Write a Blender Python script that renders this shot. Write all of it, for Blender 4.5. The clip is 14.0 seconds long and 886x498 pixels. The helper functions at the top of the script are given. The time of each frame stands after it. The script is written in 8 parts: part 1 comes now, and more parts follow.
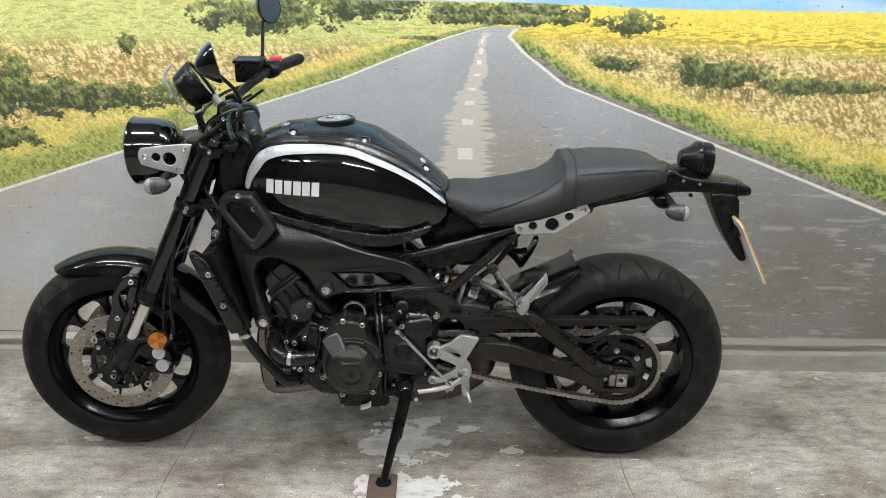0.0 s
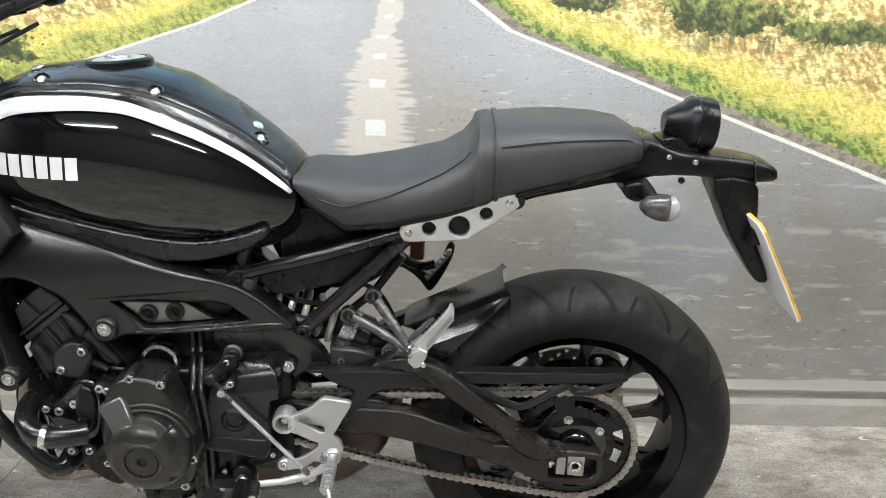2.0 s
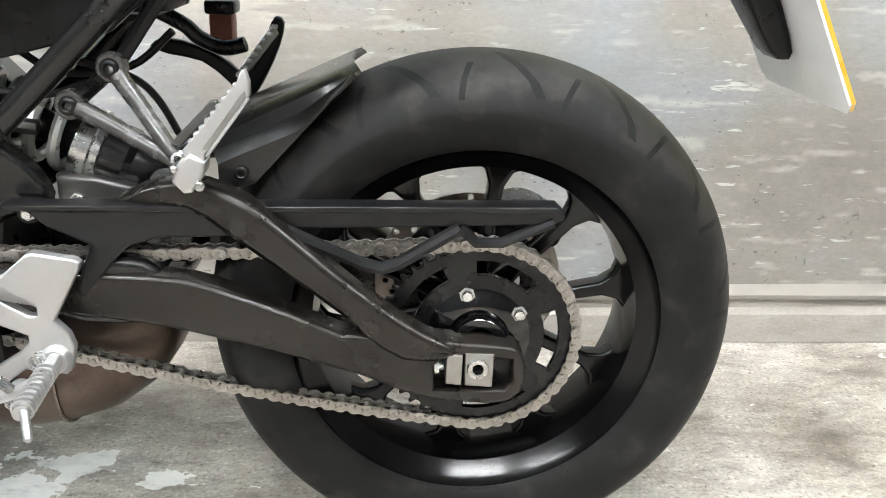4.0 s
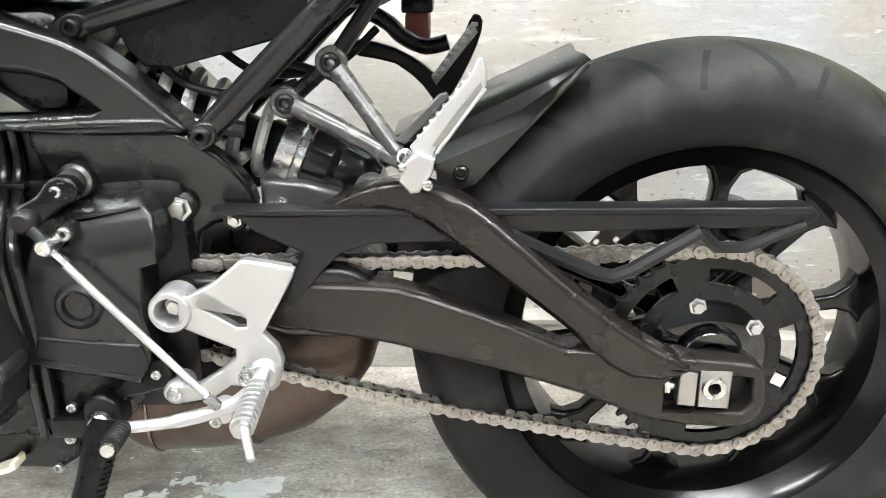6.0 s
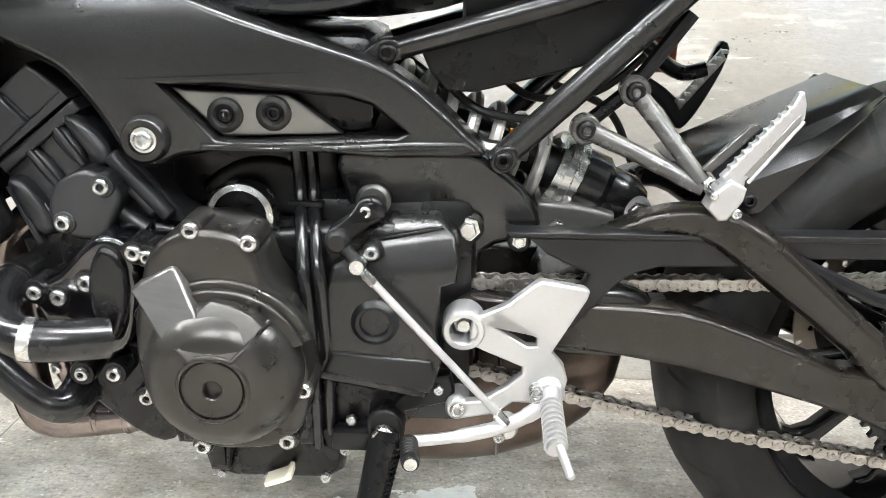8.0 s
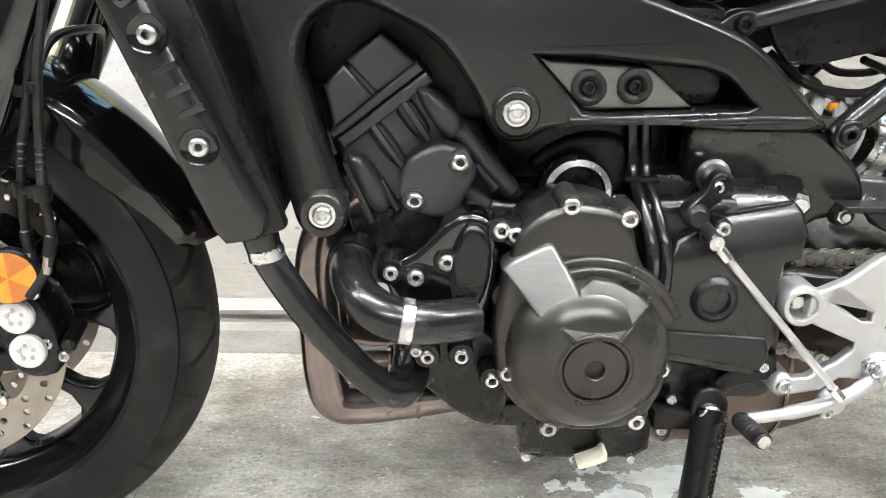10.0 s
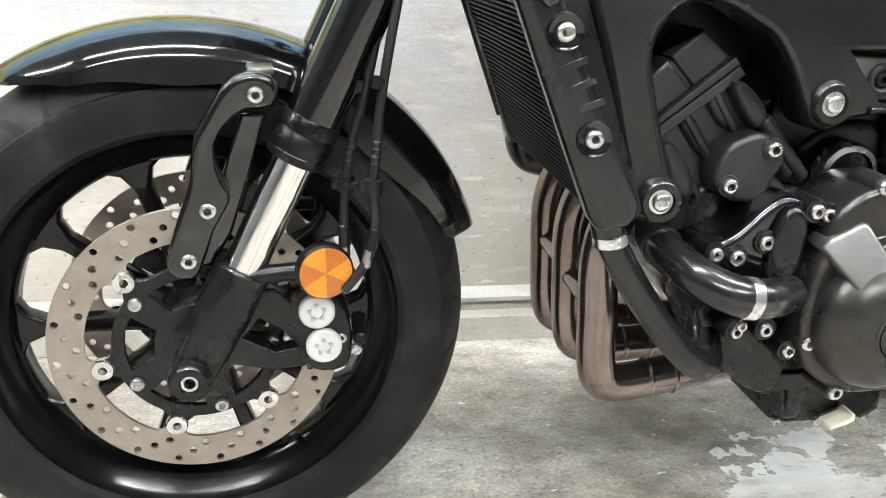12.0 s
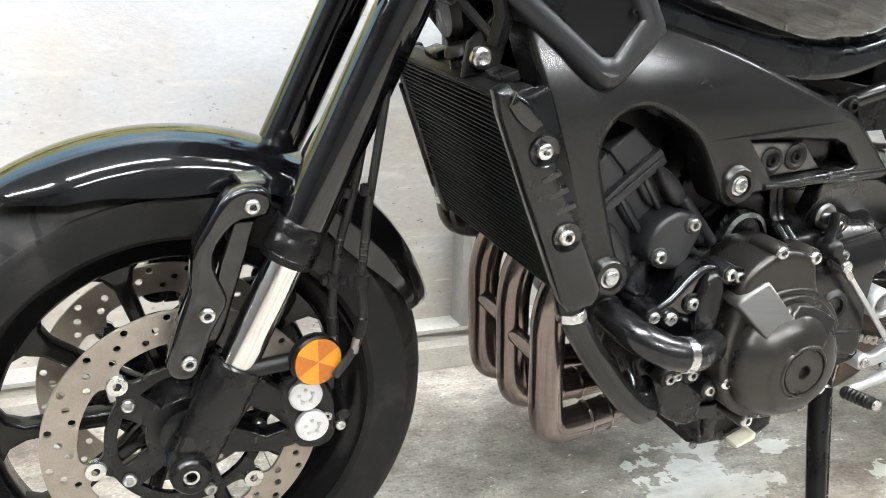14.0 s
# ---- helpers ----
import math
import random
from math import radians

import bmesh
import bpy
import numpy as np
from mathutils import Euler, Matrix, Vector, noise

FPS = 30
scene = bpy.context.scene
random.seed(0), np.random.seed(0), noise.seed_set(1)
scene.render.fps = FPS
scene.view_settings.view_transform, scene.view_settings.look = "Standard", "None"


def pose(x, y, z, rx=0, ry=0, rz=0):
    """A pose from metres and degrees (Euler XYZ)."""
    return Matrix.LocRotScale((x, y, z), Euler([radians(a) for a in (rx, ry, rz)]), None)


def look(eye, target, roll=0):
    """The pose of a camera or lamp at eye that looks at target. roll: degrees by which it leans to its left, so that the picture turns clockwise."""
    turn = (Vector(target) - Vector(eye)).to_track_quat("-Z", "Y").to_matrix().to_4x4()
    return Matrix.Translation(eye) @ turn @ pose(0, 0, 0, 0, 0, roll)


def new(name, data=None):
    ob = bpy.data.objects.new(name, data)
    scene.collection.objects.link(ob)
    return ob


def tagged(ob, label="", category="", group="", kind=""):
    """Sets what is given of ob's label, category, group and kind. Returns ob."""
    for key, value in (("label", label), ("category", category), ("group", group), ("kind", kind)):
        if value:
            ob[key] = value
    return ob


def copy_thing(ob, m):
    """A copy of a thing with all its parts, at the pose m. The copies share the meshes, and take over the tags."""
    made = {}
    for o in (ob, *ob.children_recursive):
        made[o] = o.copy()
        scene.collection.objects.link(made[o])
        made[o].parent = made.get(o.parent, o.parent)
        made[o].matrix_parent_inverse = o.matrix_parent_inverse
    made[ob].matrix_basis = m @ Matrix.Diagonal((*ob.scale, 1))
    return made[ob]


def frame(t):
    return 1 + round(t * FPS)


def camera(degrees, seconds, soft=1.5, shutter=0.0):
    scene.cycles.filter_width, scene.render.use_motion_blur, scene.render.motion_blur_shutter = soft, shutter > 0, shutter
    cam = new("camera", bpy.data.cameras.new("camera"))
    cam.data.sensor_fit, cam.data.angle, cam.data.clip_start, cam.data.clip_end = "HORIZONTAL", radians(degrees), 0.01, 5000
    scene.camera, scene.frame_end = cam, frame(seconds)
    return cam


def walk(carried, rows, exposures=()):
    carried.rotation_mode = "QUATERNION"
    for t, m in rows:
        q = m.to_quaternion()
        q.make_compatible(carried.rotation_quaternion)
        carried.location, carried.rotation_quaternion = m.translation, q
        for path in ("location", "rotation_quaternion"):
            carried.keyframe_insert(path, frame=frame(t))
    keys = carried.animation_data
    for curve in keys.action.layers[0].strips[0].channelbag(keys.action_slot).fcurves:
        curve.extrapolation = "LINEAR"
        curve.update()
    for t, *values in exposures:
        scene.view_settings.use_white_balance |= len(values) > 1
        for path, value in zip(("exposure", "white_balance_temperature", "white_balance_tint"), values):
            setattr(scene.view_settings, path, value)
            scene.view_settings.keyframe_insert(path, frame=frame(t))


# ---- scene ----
cam = camera(55.1, 14.0, soft=0.8)
PATH = [
    (0, (0.154, 0.074, 1.342), (0.17, 1.989, 0.766), 1.1),
    (0.5, (0.191, 0.26, 1.323), (0.194, 2.176, 0.748), 1.1),
    (1, (0.237, 0.468, 1.267), (0.236, 2.383, 0.691), 1.2),
    (1.5, (0.338, 0.674, 1.204), (0.329, 2.591, 0.633), 1.1),
    (2, (0.443, 0.892, 1.13), (0.435, 2.807, 0.553), 1.0),
    (2.5, (0.527, 1.116, 1.03), (0.558, 3.028, 0.442), 1.2),
    (3, (0.584, 1.269, 0.91), (0.736, 3.161, 0.279), 2.2),
    (3.2, (0.603, 1.317, 0.86), (0.754, 3.2, 0.205), 2.2),
    (5.3, (0.543, 1.502, 0.624), (0.516, 3.429, 0.087), -0.2),
    (5.5, (0.515, 1.507, 0.631), (0.472, 3.433, 0.092), -0.3),
    (6, (0.44, 1.502, 0.657), (0.388, 3.428, 0.119), -0.3),
    (6.5, (0.363, 1.49, 0.665), (0.335, 3.415, 0.123), 0.4),
    (7, (0.311, 1.478, 0.667), (0.297, 3.403, 0.127), 0.9),
    (7.5, (0.242, 1.466, 0.678), (0.204, 3.393, 0.142), 1.1),
    (7.7, (0.207, 1.47, 0.685), (0.15, 3.395, 0.148), 0.8),
    (9.8, (-0.191, 1.5, 0.663), (-0.121, 3.418, 0.1), 1.4),
    (10, (-0.232, 1.494, 0.663), (-0.161, 3.41, 0.095), 1.3),
    (10.5, (-0.342, 1.478, 0.668), (-0.259, 3.395, 0.105), 1.3),
    (11, (-0.451, 1.475, 0.672), (-0.345, 3.39, 0.103), 1.1),
    (11.5, (-0.557, 1.499, 0.661), (-0.341, 3.403, 0.089), 1.6),
    (12, (-0.651, 1.496, 0.66), (-0.316, 3.379, 0.077), 1.8),
    (12.5, (-0.742, 1.477, 0.666), (-0.3, 3.338, 0.081), 1.7),
    (13, (-0.797, 1.48, 0.664), (-0.236, 3.307, 0.073), 1.9),
    (13.5, (-0.805, 1.48, 0.688), (-0.16, 3.282, 0.106), 1.7),
    (14, (-0.813, 1.48, 0.771), (-0.099, 3.255, 0.188), 1.8),
]
EXPOSURES = [(0.0, -0.17), (1.0, 0.09), (2.0, 0.36), (3.0, 0.65), (5.5, 1.5), (7.5, 1.5), (10.0, 1.44), (12.0, 1.25), (14.0, 1.27)]
walk(cam, [(t, look(eye, target, roll)) for t, eye, target, roll in PATH], EXPOSURES)

# ---- light: a closed showroom bay with fluorescent battens ----
world = bpy.data.worlds.new("room_world")
scene.world = world
world.use_nodes = True
world.node_tree.nodes["Background"].inputs[0].default_value = (0.9, 0.95, 1.0, 1)
world.node_tree.nodes["Background"].inputs[1].default_value = 0.05
LIGHT = 102.0


# ---- helpers of this scene ----
def spline(points, n=6, closed=False):
    """Points on a Catmull-Rom curve through the given ones."""
    p = [Vector(q) for q in points]
    k, out = len(p), []
    for i in range(k if closed else k - 1):
        if closed:
            a, b, c, d = p[i - 1], p[i], p[(i + 1) % k], p[(i + 2) % k]
        else:
            a, b, c, d = p[max(i - 1, 0)], p[i], p[i + 1], p[min(i + 2, k - 1)]
        for j in range(n):
            s = j / n
            out.append(0.5 * (2 * b + (c - a) * s + (2 * a - 5 * b + 4 * c - d) * s * s + (3 * b - a - 3 * c + d) * s ** 3))
    if not closed:
        out.append(p[-1])
    return [tuple(q) for q in out]


def part(name, bm, material, parent=None, label="", angle=40):
    """Links a bmesh as one mesh object under a thing or a part."""
    me = bpy.data.meshes.new(name)
    bmesh.ops.recalc_face_normals(bm, faces=bm.faces)
    lim = radians(angle)
    for f in bm.faces:
        f.smooth = True
    for e in bm.edges:
        e.smooth = len(e.link_faces) == 2 and e.calc_face_angle(0) < lim
    bm.to_mesh(me)
    bm.free()
    me.materials.append(material)
    kept = me.attributes.get("soft_normal")
    if kept:
        flat = np.zeros(len(me.vertices) * 3, dtype=np.float32)
        kept.data.foreach_get("vector", flat)
        me.attributes.remove(kept)
        me.normals_split_custom_set_from_vertices(flat.reshape(-1, 3))
    ob = new(name, me)
    ob.parent = parent
    if label:
        ob["label"] = label
    return ob


def again(name, me, m, parent):
    """Another object on the same mesh."""
    ob = new(name, me)
    ob.parent = parent
    ob.matrix_basis = m
    return ob


def thing(name, label, category, m=None, group="", kind=""):
    ob = new(name)
    ob.empty_display_size = 0.1
    if m is not None:
        ob.matrix_basis = m
    return tagged(ob, label, category, group, kind)


def turned(loop, positive):
    a = sum(p[0] * q[1] - q[0] * p[1] for p, q in zip(loop, loop[1:] + loop[:1]))
    return list(loop) if (a > 0) == positive else list(loop)[::-1]


def inset(loop, d):
    """The loop moved to its left by d."""
    out, k = [], len(loop)
    for i in range(k):
        a, b, c = Vector(loop[i - 1][:2]), Vector(loop[i][:2]), Vector(loop[(i + 1) % k][:2])
        e, f = (b - a), (c - b)
        e = e.normalized() if e.length > 1e-9 else Vector((1, 0))
        f = f.normalized() if f.length > 1e-9 else e
        n = Vector((-e.y - f.y, e.x + f.x))
        n = n.normalized() if n.length > 1e-6 else Vector((-e.y, e.x))
        s = max(0.5, n.dot(Vector((-e.y, e.x))))
        out.append(tuple(b + n * (d / s)))
    return out


def rim_widths(lp, way, loops, b):
    """How wide the rounding may be at each corner before it meets the far side."""
    segs = [(Vector(p), Vector(q)) for l in loops for p, q in zip(l, l[1:] + l[:1])]
    wide = []
    for p, w in zip(lp, way):
        o, d, best = Vector(p), -w, 1.0
        for a, c in segs:
            e = c - a
            det = d.x * -e.y + d.y * e.x
            if abs(det) < 1e-12:
                continue
            r = a - o
            t = (r.x * -e.y + r.y * e.x) / det
            f = (d.x * r.y - d.y * r.x) / det
            if t > 1e-5 and -0.001 <= f <= 1.001:
                best = min(best, t)
        wide.append(min(b, 0.33 * best))
    k = len(wide)
    wide = [min(wide[(i + j) % k] for j in (-1, 0, 1)) for i in range(k)]
    return [sum(wide[(i + j) % k] for j in (-2, -1, 0, 1, 2)) / 5 for i in range(k)]


def slab(outline, v0, v1, holes=(), b=0.003, warp=None, bm=None, fine=False):
    """A plate in the u, w plane from v0 to v1 with rounded rims and holes; fine keeps its shading smooth."""
    from mathutils.geometry import tessellate_polygon
    bm = bm or bmesh.new()
    lay = bm.verts.layers.float_vector.new("soft_normal") if fine else None
    loops = [turned([tuple(p[:2]) for p in outline], True)] + [turned([tuple(p[:2]) for p in h], False) for h in holes]
    ends = {}
    made = []
    for li, lp in enumerate(loops):
        rings = []
        way = [(Vector(q) - Vector(p)).normalized() for p, q in zip(inset(lp, 0.001), lp)]
        rim = rim_widths(lp, way, loops, b) if fine else [b] * len(lp)
        for k, h, end in ((1.3, 0, 0), (1, 0, 0), (0.5, 0.134, 0), (0.134, 0.5, 0), (0, 1, 0), (0, 1, 1), (0.134, 0.5, 1), (0.5, 0.134, 1), (1, 0, 1), (1.3, 0, 1)):
            pts = [Vector(p) - w * (k * r) for p, w, r in zip(lp, way, rim)] if fine else (inset(lp, k * b) if k else lp)
            rings.append([bm.verts.new((p[0], v1 - h * r if end else v0 + h * r, p[1])) for p, r in zip(pts, rim)])
            if fine:
                flat = min(1.0, k)
                for q, o in zip(rings[-1], way):
                    q[lay] = Vector((o.x * (1 - flat), (flat if end else -flat), o.y * (1 - flat))).normalized()
        for r, s in zip(rings, rings[1:]):
            for i in range(len(r)):
                bm.faces.new((r[i - 1], r[i], s[i], s[i - 1]))
        ends.setdefault(0, []).append(rings[0])
        ends.setdefault(1, []).append(rings[-1])
        made += [v for r in rings for v in r]
    for side in (0, 1):
        flat = [v for r in ends[side] for v in r]
        tri = tessellate_polygon([[Vector((v.co.x, v.co.z, 0)) for v in r] for r in ends[side]])
        for t in tri:
            try:
                bm.faces.new([flat[i] for i in t])
            except ValueError:
                pass
    if warp:
        for v in made:
            p = v.co.copy()
            v.co = Vector(warp(*p))
            if lay:
                j = Matrix([(Vector(warp(*(p + e))) - v.co) / 1e-4 for e in (Vector((1e-4, 0, 0)), Vector((0, 1e-4, 0)), Vector((0, 0, 1e-4)))])
                v[lay] = (j.inverted() @ v[lay]).normalized()
    return bm


def ring(u, w, r, n=16):
    return [(u + r * math.cos(2 * math.pi * i / n), w + r * math.sin(2 * math.pi * i / n)) for i in range(n)]


def axes(d):
    d = Vector(d).normalized()
    s = d.orthogonal().normalized()
    return s, d.cross(s), d


def tube(points, r, seg=12, closed=False, bm=None, flat=1.0):
    """A swept tube along points; r is a number or a list."""
    bm = bm or bmesh.new()
    p = [Vector(q) for q in points]
    k = len(p)
    rr = list(r) if hasattr(r, "__len__") else [r] * k
    side, rows = None, []
    for i in range(k):
        d = (p[(i + 1) % k] - p[i - 1]) if closed else (p[min(i + 1, k - 1)] - p[max(i - 1, 0)])
        d.normalize()
        side = d.orthogonal().normalized() if side is None else (side - d * side.dot(d)).normalized()
        up = d.cross(side)
        rows.append([bm.verts.new(p[i] + rr[i] * (math.cos(2 * math.pi * j / seg) * side + flat * math.sin(2 * math.pi * j / seg) * up)) for j in range(seg)])
    for a, b in zip(rows, rows[1:] + (rows[:1] if closed else [])):
        if a is b:
            continue
        for j in range(seg):
            bm.faces.new((a[j - 1], a[j], b[j], b[j - 1]))
    if not closed:
        bm.faces.new(rows[0][::-1])
        bm.faces.new(rows[-1])
    return bm


def lathe(profile, at=(0, 0, 0), d=(0, -1, 0), seg=32, bm=None, loop=False):
    """Turns (radius, height) pairs about the axis d through at."""
    bm = bm or bmesh.new()
    a, b, d = axes(d)
    o, rows = Vector(at), []
    for r, h in profile:
        if r < 1e-6:
            rows.append([bm.verts.new(o + d * h)])
        else:
            rows.append([bm.verts.new(o + d * h + r * (math.cos(2 * math.pi * j / seg) * a + math.sin(2 * math.pi * j / seg) * b)) for j in range(seg)])
    for p, q in zip(rows, rows[1:] + (rows[:1] if loop else [])):
        for j in range(seg):
            if len(p) == 1 and len(q) > 1:
                bm.faces.new((p[0], q[j], q[j - 1]))
            elif len(q) == 1 and len(p) > 1:
                bm.faces.new((p[j - 1], p[j], q[0]))
            elif len(p) > 1:
                bm.faces.new((p[j - 1], p[j], q[j], q[j - 1]))
    return bm


def rod(p, q, r, b=0.002, seg=16, bm=None, r2=None):
    """A round bar with chamfered ends."""
    d = Vector(q) - Vector(p)
    h, r2 = d.length, r if r2 is None else r2
    return lathe([(0, 0), (r - b, 0), (r, b), (r2, h - b), (r2 - b, h), (0, h)], p, d, seg, bm)


def loft(rings, caps=True, bm=None):
    """Skins closed rings of equal length."""
    bm = bm or bmesh.new()
    rows = [[bm.verts.new(q) for q in r] for r in rings]
    for a, b in zip(rows, rows[1:]):
        for j in range(len(a)):
            bm.faces.new((a[j - 1], a[j], b[j], b[j - 1]))
    if caps:
        bm.faces.new(rows[0][::-1])
        bm.faces.new(rows[-1])
    return bm


def sheet(rows, thick, bm=None):
    """A curved sheet from a grid of points, with thickness."""
    bm = bm or bmesh.new()
    g = [[bm.verts.new(q) for q in r] for r in rows]
    faces = [bm.faces.new((a[j], a[j + 1], b[j + 1], b[j])) for a, b in zip(g, g[1:]) for j in range(len(a) - 1)]
    bmesh.ops.recalc_face_normals(bm, faces=faces)
    bmesh.ops.solidify(bm, geom=faces, thickness=thick)
    return bm


def box(lo, hi, b=0.004, bm=None):
    """A box with softened edges."""
    bm = bm or bmesh.new()
    m = Matrix.LocRotScale([(p + q) / 2 for p, q in zip(lo, hi)], None, [q - p for p, q in zip(lo, hi)])
    got = bmesh.ops.create_cube(bm, size=1, matrix=m)
    if b:
        edges = list({e for v in got["verts"] for e in v.link_edges})
        bmesh.ops.bevel(bm, geom=edges, offset=b, segments=2, affect="EDGES", profile=0.5)
    return bm


def lerp(x, xs, ys):
    return float(np.interp(x, xs, ys))


# ---- materials ----
def nodes_of(name):
    m = bpy.data.materials.new(name)
    m.use_nodes = True
    nt = m.node_tree
    return m, nt, nt.nodes["Principled BSDF"]


def put(nt, kind, **inputs):
    n = nt.nodes.new(kind)
    for key, val in inputs.items():
        n.inputs[key.replace("_", " ")].default_value = val
    return n


def ramp(nt, stops):
    n = nt.nodes.new("ShaderNodeValToRGB")
    el = n.color_ramp.elements
    while len(el) < len(stops):
        el.new(0.5)
    for e, (pos, col) in zip(el, stops):
        e.position, e.color = pos, (*col, 1)
    return n


def surface(name, low, high, rough=(0.4, 0.5), metal=0.0,  scale=14.0, fine=160.0, bump=0.1, coat=0.0, coarse_mix=0.55, stretch=(1, 1, 1), coat_rough=0.05, bump_dist=0.002, spec=0.5):
    """A procedural surface: two scales of colour, roughness wear and fine relief."""
    m, nt, bsdf = nodes_of(name)
    lk = nt.links.new
    co = put(nt, "ShaderNodeTexCoord")
    mp = put(nt, "ShaderNodeMapping", Scale=stretch)
    lk(co.outputs["Object"], mp.inputs["Vector"])
    big = put(nt, "ShaderNodeTexNoise", Scale=scale, Detail=6.0, Roughness=0.6)
    small = put(nt, "ShaderNodeTexNoise", Scale=fine, Detail=3.0, Roughness=0.7)
    for t in (big, small):
        lk(mp.outputs[0], t.inputs["Vector"])
    mx = put(nt, "ShaderNodeMix")
    mx.inputs[0].default_value = 1 - coarse_mix
    lk(big.outputs["Fac"], mx.inputs[2])
    lk(small.outputs["Fac"], mx.inputs[3])
    cr = ramp(nt, [(0.3, low), (0.7, high)])
    lk(mx.outputs[0], cr.inputs[0])
    lk(cr.outputs[0], bsdf.inputs["Base Color"])
    rr = put(nt, "ShaderNodeMapRange", From_Min=0.3, From_Max=0.7, To_Min=rough[0], To_Max=rough[1])
    lk(big.outputs["Fac"], rr.inputs[0])
    lk(rr.outputs[0], bsdf.inputs["Roughness"])
    bsdf.inputs["Metallic"].default_value = metal
    bsdf.inputs["Coat Weight"].default_value = coat
    bsdf.inputs["Specular IOR Level"].default_value = spec
    bsdf.inputs["Coat Roughness"].default_value = coat_rough
    if bump:
        bp = put(nt, "ShaderNodeBump", Strength=bump, Distance=bump_dist)
        lk(small.outputs["Fac"], bp.inputs["Height"])
        lk(bp.outputs[0], bsdf.inputs["Normal"])
    return m


FRAME = surface("satin_frame_paint", (0.0070, 0.0069, 0.0068), (0.0090, 0.0089, 0.0087), (0.23, 0.29), 0.0, 6, 600, 0.0, spec=0.5)
SWING = surface("bronze_black_paint", (0.016, 0.0135, 0.0115), (0.022, 0.0187, 0.016), (0.24, 0.31), 0.35, 6, 600, 0.0)
GLOSS = surface("gloss_black_paint", (0.0015, 0.0015, 0.002), (0.003, 0.003, 0.0035), (0.04, 0.08), 0.0, 9, 400, 0.0, 0.6)
TANKTOP = surface("satin_black_paint", (0.0030, 0.0042, 0.0056), (0.0042, 0.0058, 0.0074), (0.24, 0.30), 0.0, 9, 500, 0.0, 0.12, coat_rough=0.2)
PLASTIC = surface("black_plastic", (0.0028, 0.0028, 0.0031), (0.0055, 0.0055, 0.0058), (0.24, 0.36), 0.0, 30, 900, 0.06, spec=0.28)
ENGINE = surface("engine_black_paint", (0.0035, 0.0035, 0.0038), (0.0065, 0.0065, 0.0068), (0.22, 0.32), 0.0, 25, 700, 0.06, spec=0.35)
COVER = surface("satin_engine_cover", (0.042, 0.040, 0.037), (0.056, 0.053, 0.049), (0.26, 0.33), 0.75, 25, 700, 0.04)
WEDGE = surface("machined_bright_metal", (0.15, 0.147, 0.141), (0.21, 0.206, 0.198), (0.28, 0.38), 0.8, 25, 700, 0.0, stretch=(1, 1, 14))
GREYPAN = surface("grey_satin_plate", (0.19, 0.19, 0.185), (0.25, 0.25, 0.245), (0.3, 0.4), 1.0, 25, 700, 0.04)
RUBBER = surface("hose_rubber", (0.006, 0.006, 0.006), (0.012, 0.0118, 0.0114), (0.34, 0.5), 0.0, 25, 500, 0.15, spec=0.32)
WHEELPAINT = surface("black_wheel_paint", (0.002, 0.002, 0.0022), (0.0035, 0.0035, 0.0038), (0.14, 0.22), 0.0, 12, 500, 0.0, spec=0.35)
FENDER = surface("black_mudguard_paint", (0.002, 0.002, 0.0023), (0.0035, 0.0035, 0.004), (0.09, 0.13), 0.0, 9, 400, 0.0, 0.2, coat_rough=0.08)
SHINEHOSE = surface("painted_hose", (0.006, 0.006, 0.0065), (0.010, 0.010, 0.0105), (0.18, 0.28), 0.0, 40, 300, 0.0)
ALU = surface("cast_aluminium", (0.44, 0.44, 0.44), (0.53, 0.53, 0.53), (0.34, 0.46), 0.8, 30, 900, 0.06)
CHROME = surface("polished_slider", (0.80, 0.79, 0.78), (0.88, 0.87, 0.86), (0.08, 0.16), 1.0, 20, 300, 0.0, stretch=(1, 1, 12))
STEEL = surface("zinc_steel", (0.52, 0.52, 0.51), (0.68, 0.68, 0.67), (0.20, 0.32), 1.0, 60, 800, 0.04)
DARKSTEEL = surface("dark_hanger_steel", (0.30, 0.297, 0.285), (0.38, 0.376, 0.36), (0.28, 0.38), 1.0, 40, 800, 0.04)
EXHAUST = surface("heat_stained_steel", (0.13, 0.098, 0.088), (0.30, 0.262, 0.248), (0.13, 0.24), 0.95, 8, 200, 0.02, coarse_mix=0.75)
SILENCER = surface("brown_silencer_steel", (0.060, 0.042, 0.034), (0.16, 0.125, 0.105), (0.34, 0.46), 0.95, 9, 200, 0.03, coarse_mix=0.8)
BRUSHED = surface("brushed_aluminium", (0.58, 0.58, 0.58), (0.68, 0.68, 0.68), (0.34, 0.46), 0.8, 30, 900, 0.05, stretch=(1, 1, 6))
CHAIN = surface("worn_chain_steel", (0.16, 0.145, 0.13), (0.48, 0.455, 0.425), (0.25, 0.40), 0.92, 120, 700, 0.12)
CHAINDARK = surface("oily_chain_side", (0.02, 0.017, 0.014), (0.06, 0.05, 0.04), (0.4, 0.6), 0.6, 120, 700, 0.15)
DISC = surface("worn_brake_disc", (0.24, 0.207, 0.178), (0.375, 0.335, 0.298), (0.32, 0.46), 0.8, 40, 500, 0.05)
SEAT = surface("seat_vinyl", (0.021, 0.021, 0.0218), (0.029, 0.029, 0.030), (0.48, 0.6), 0.0, 12, 900, 0.25, bump_dist=0.001)
SEAT2 = surface("seat_side_vinyl", (0.018, 0.018, 0.018), (0.026, 0.026, 0.026), (0.48, 0.6), 0.0, 12, 900, 0.25, bump_dist=0.001)
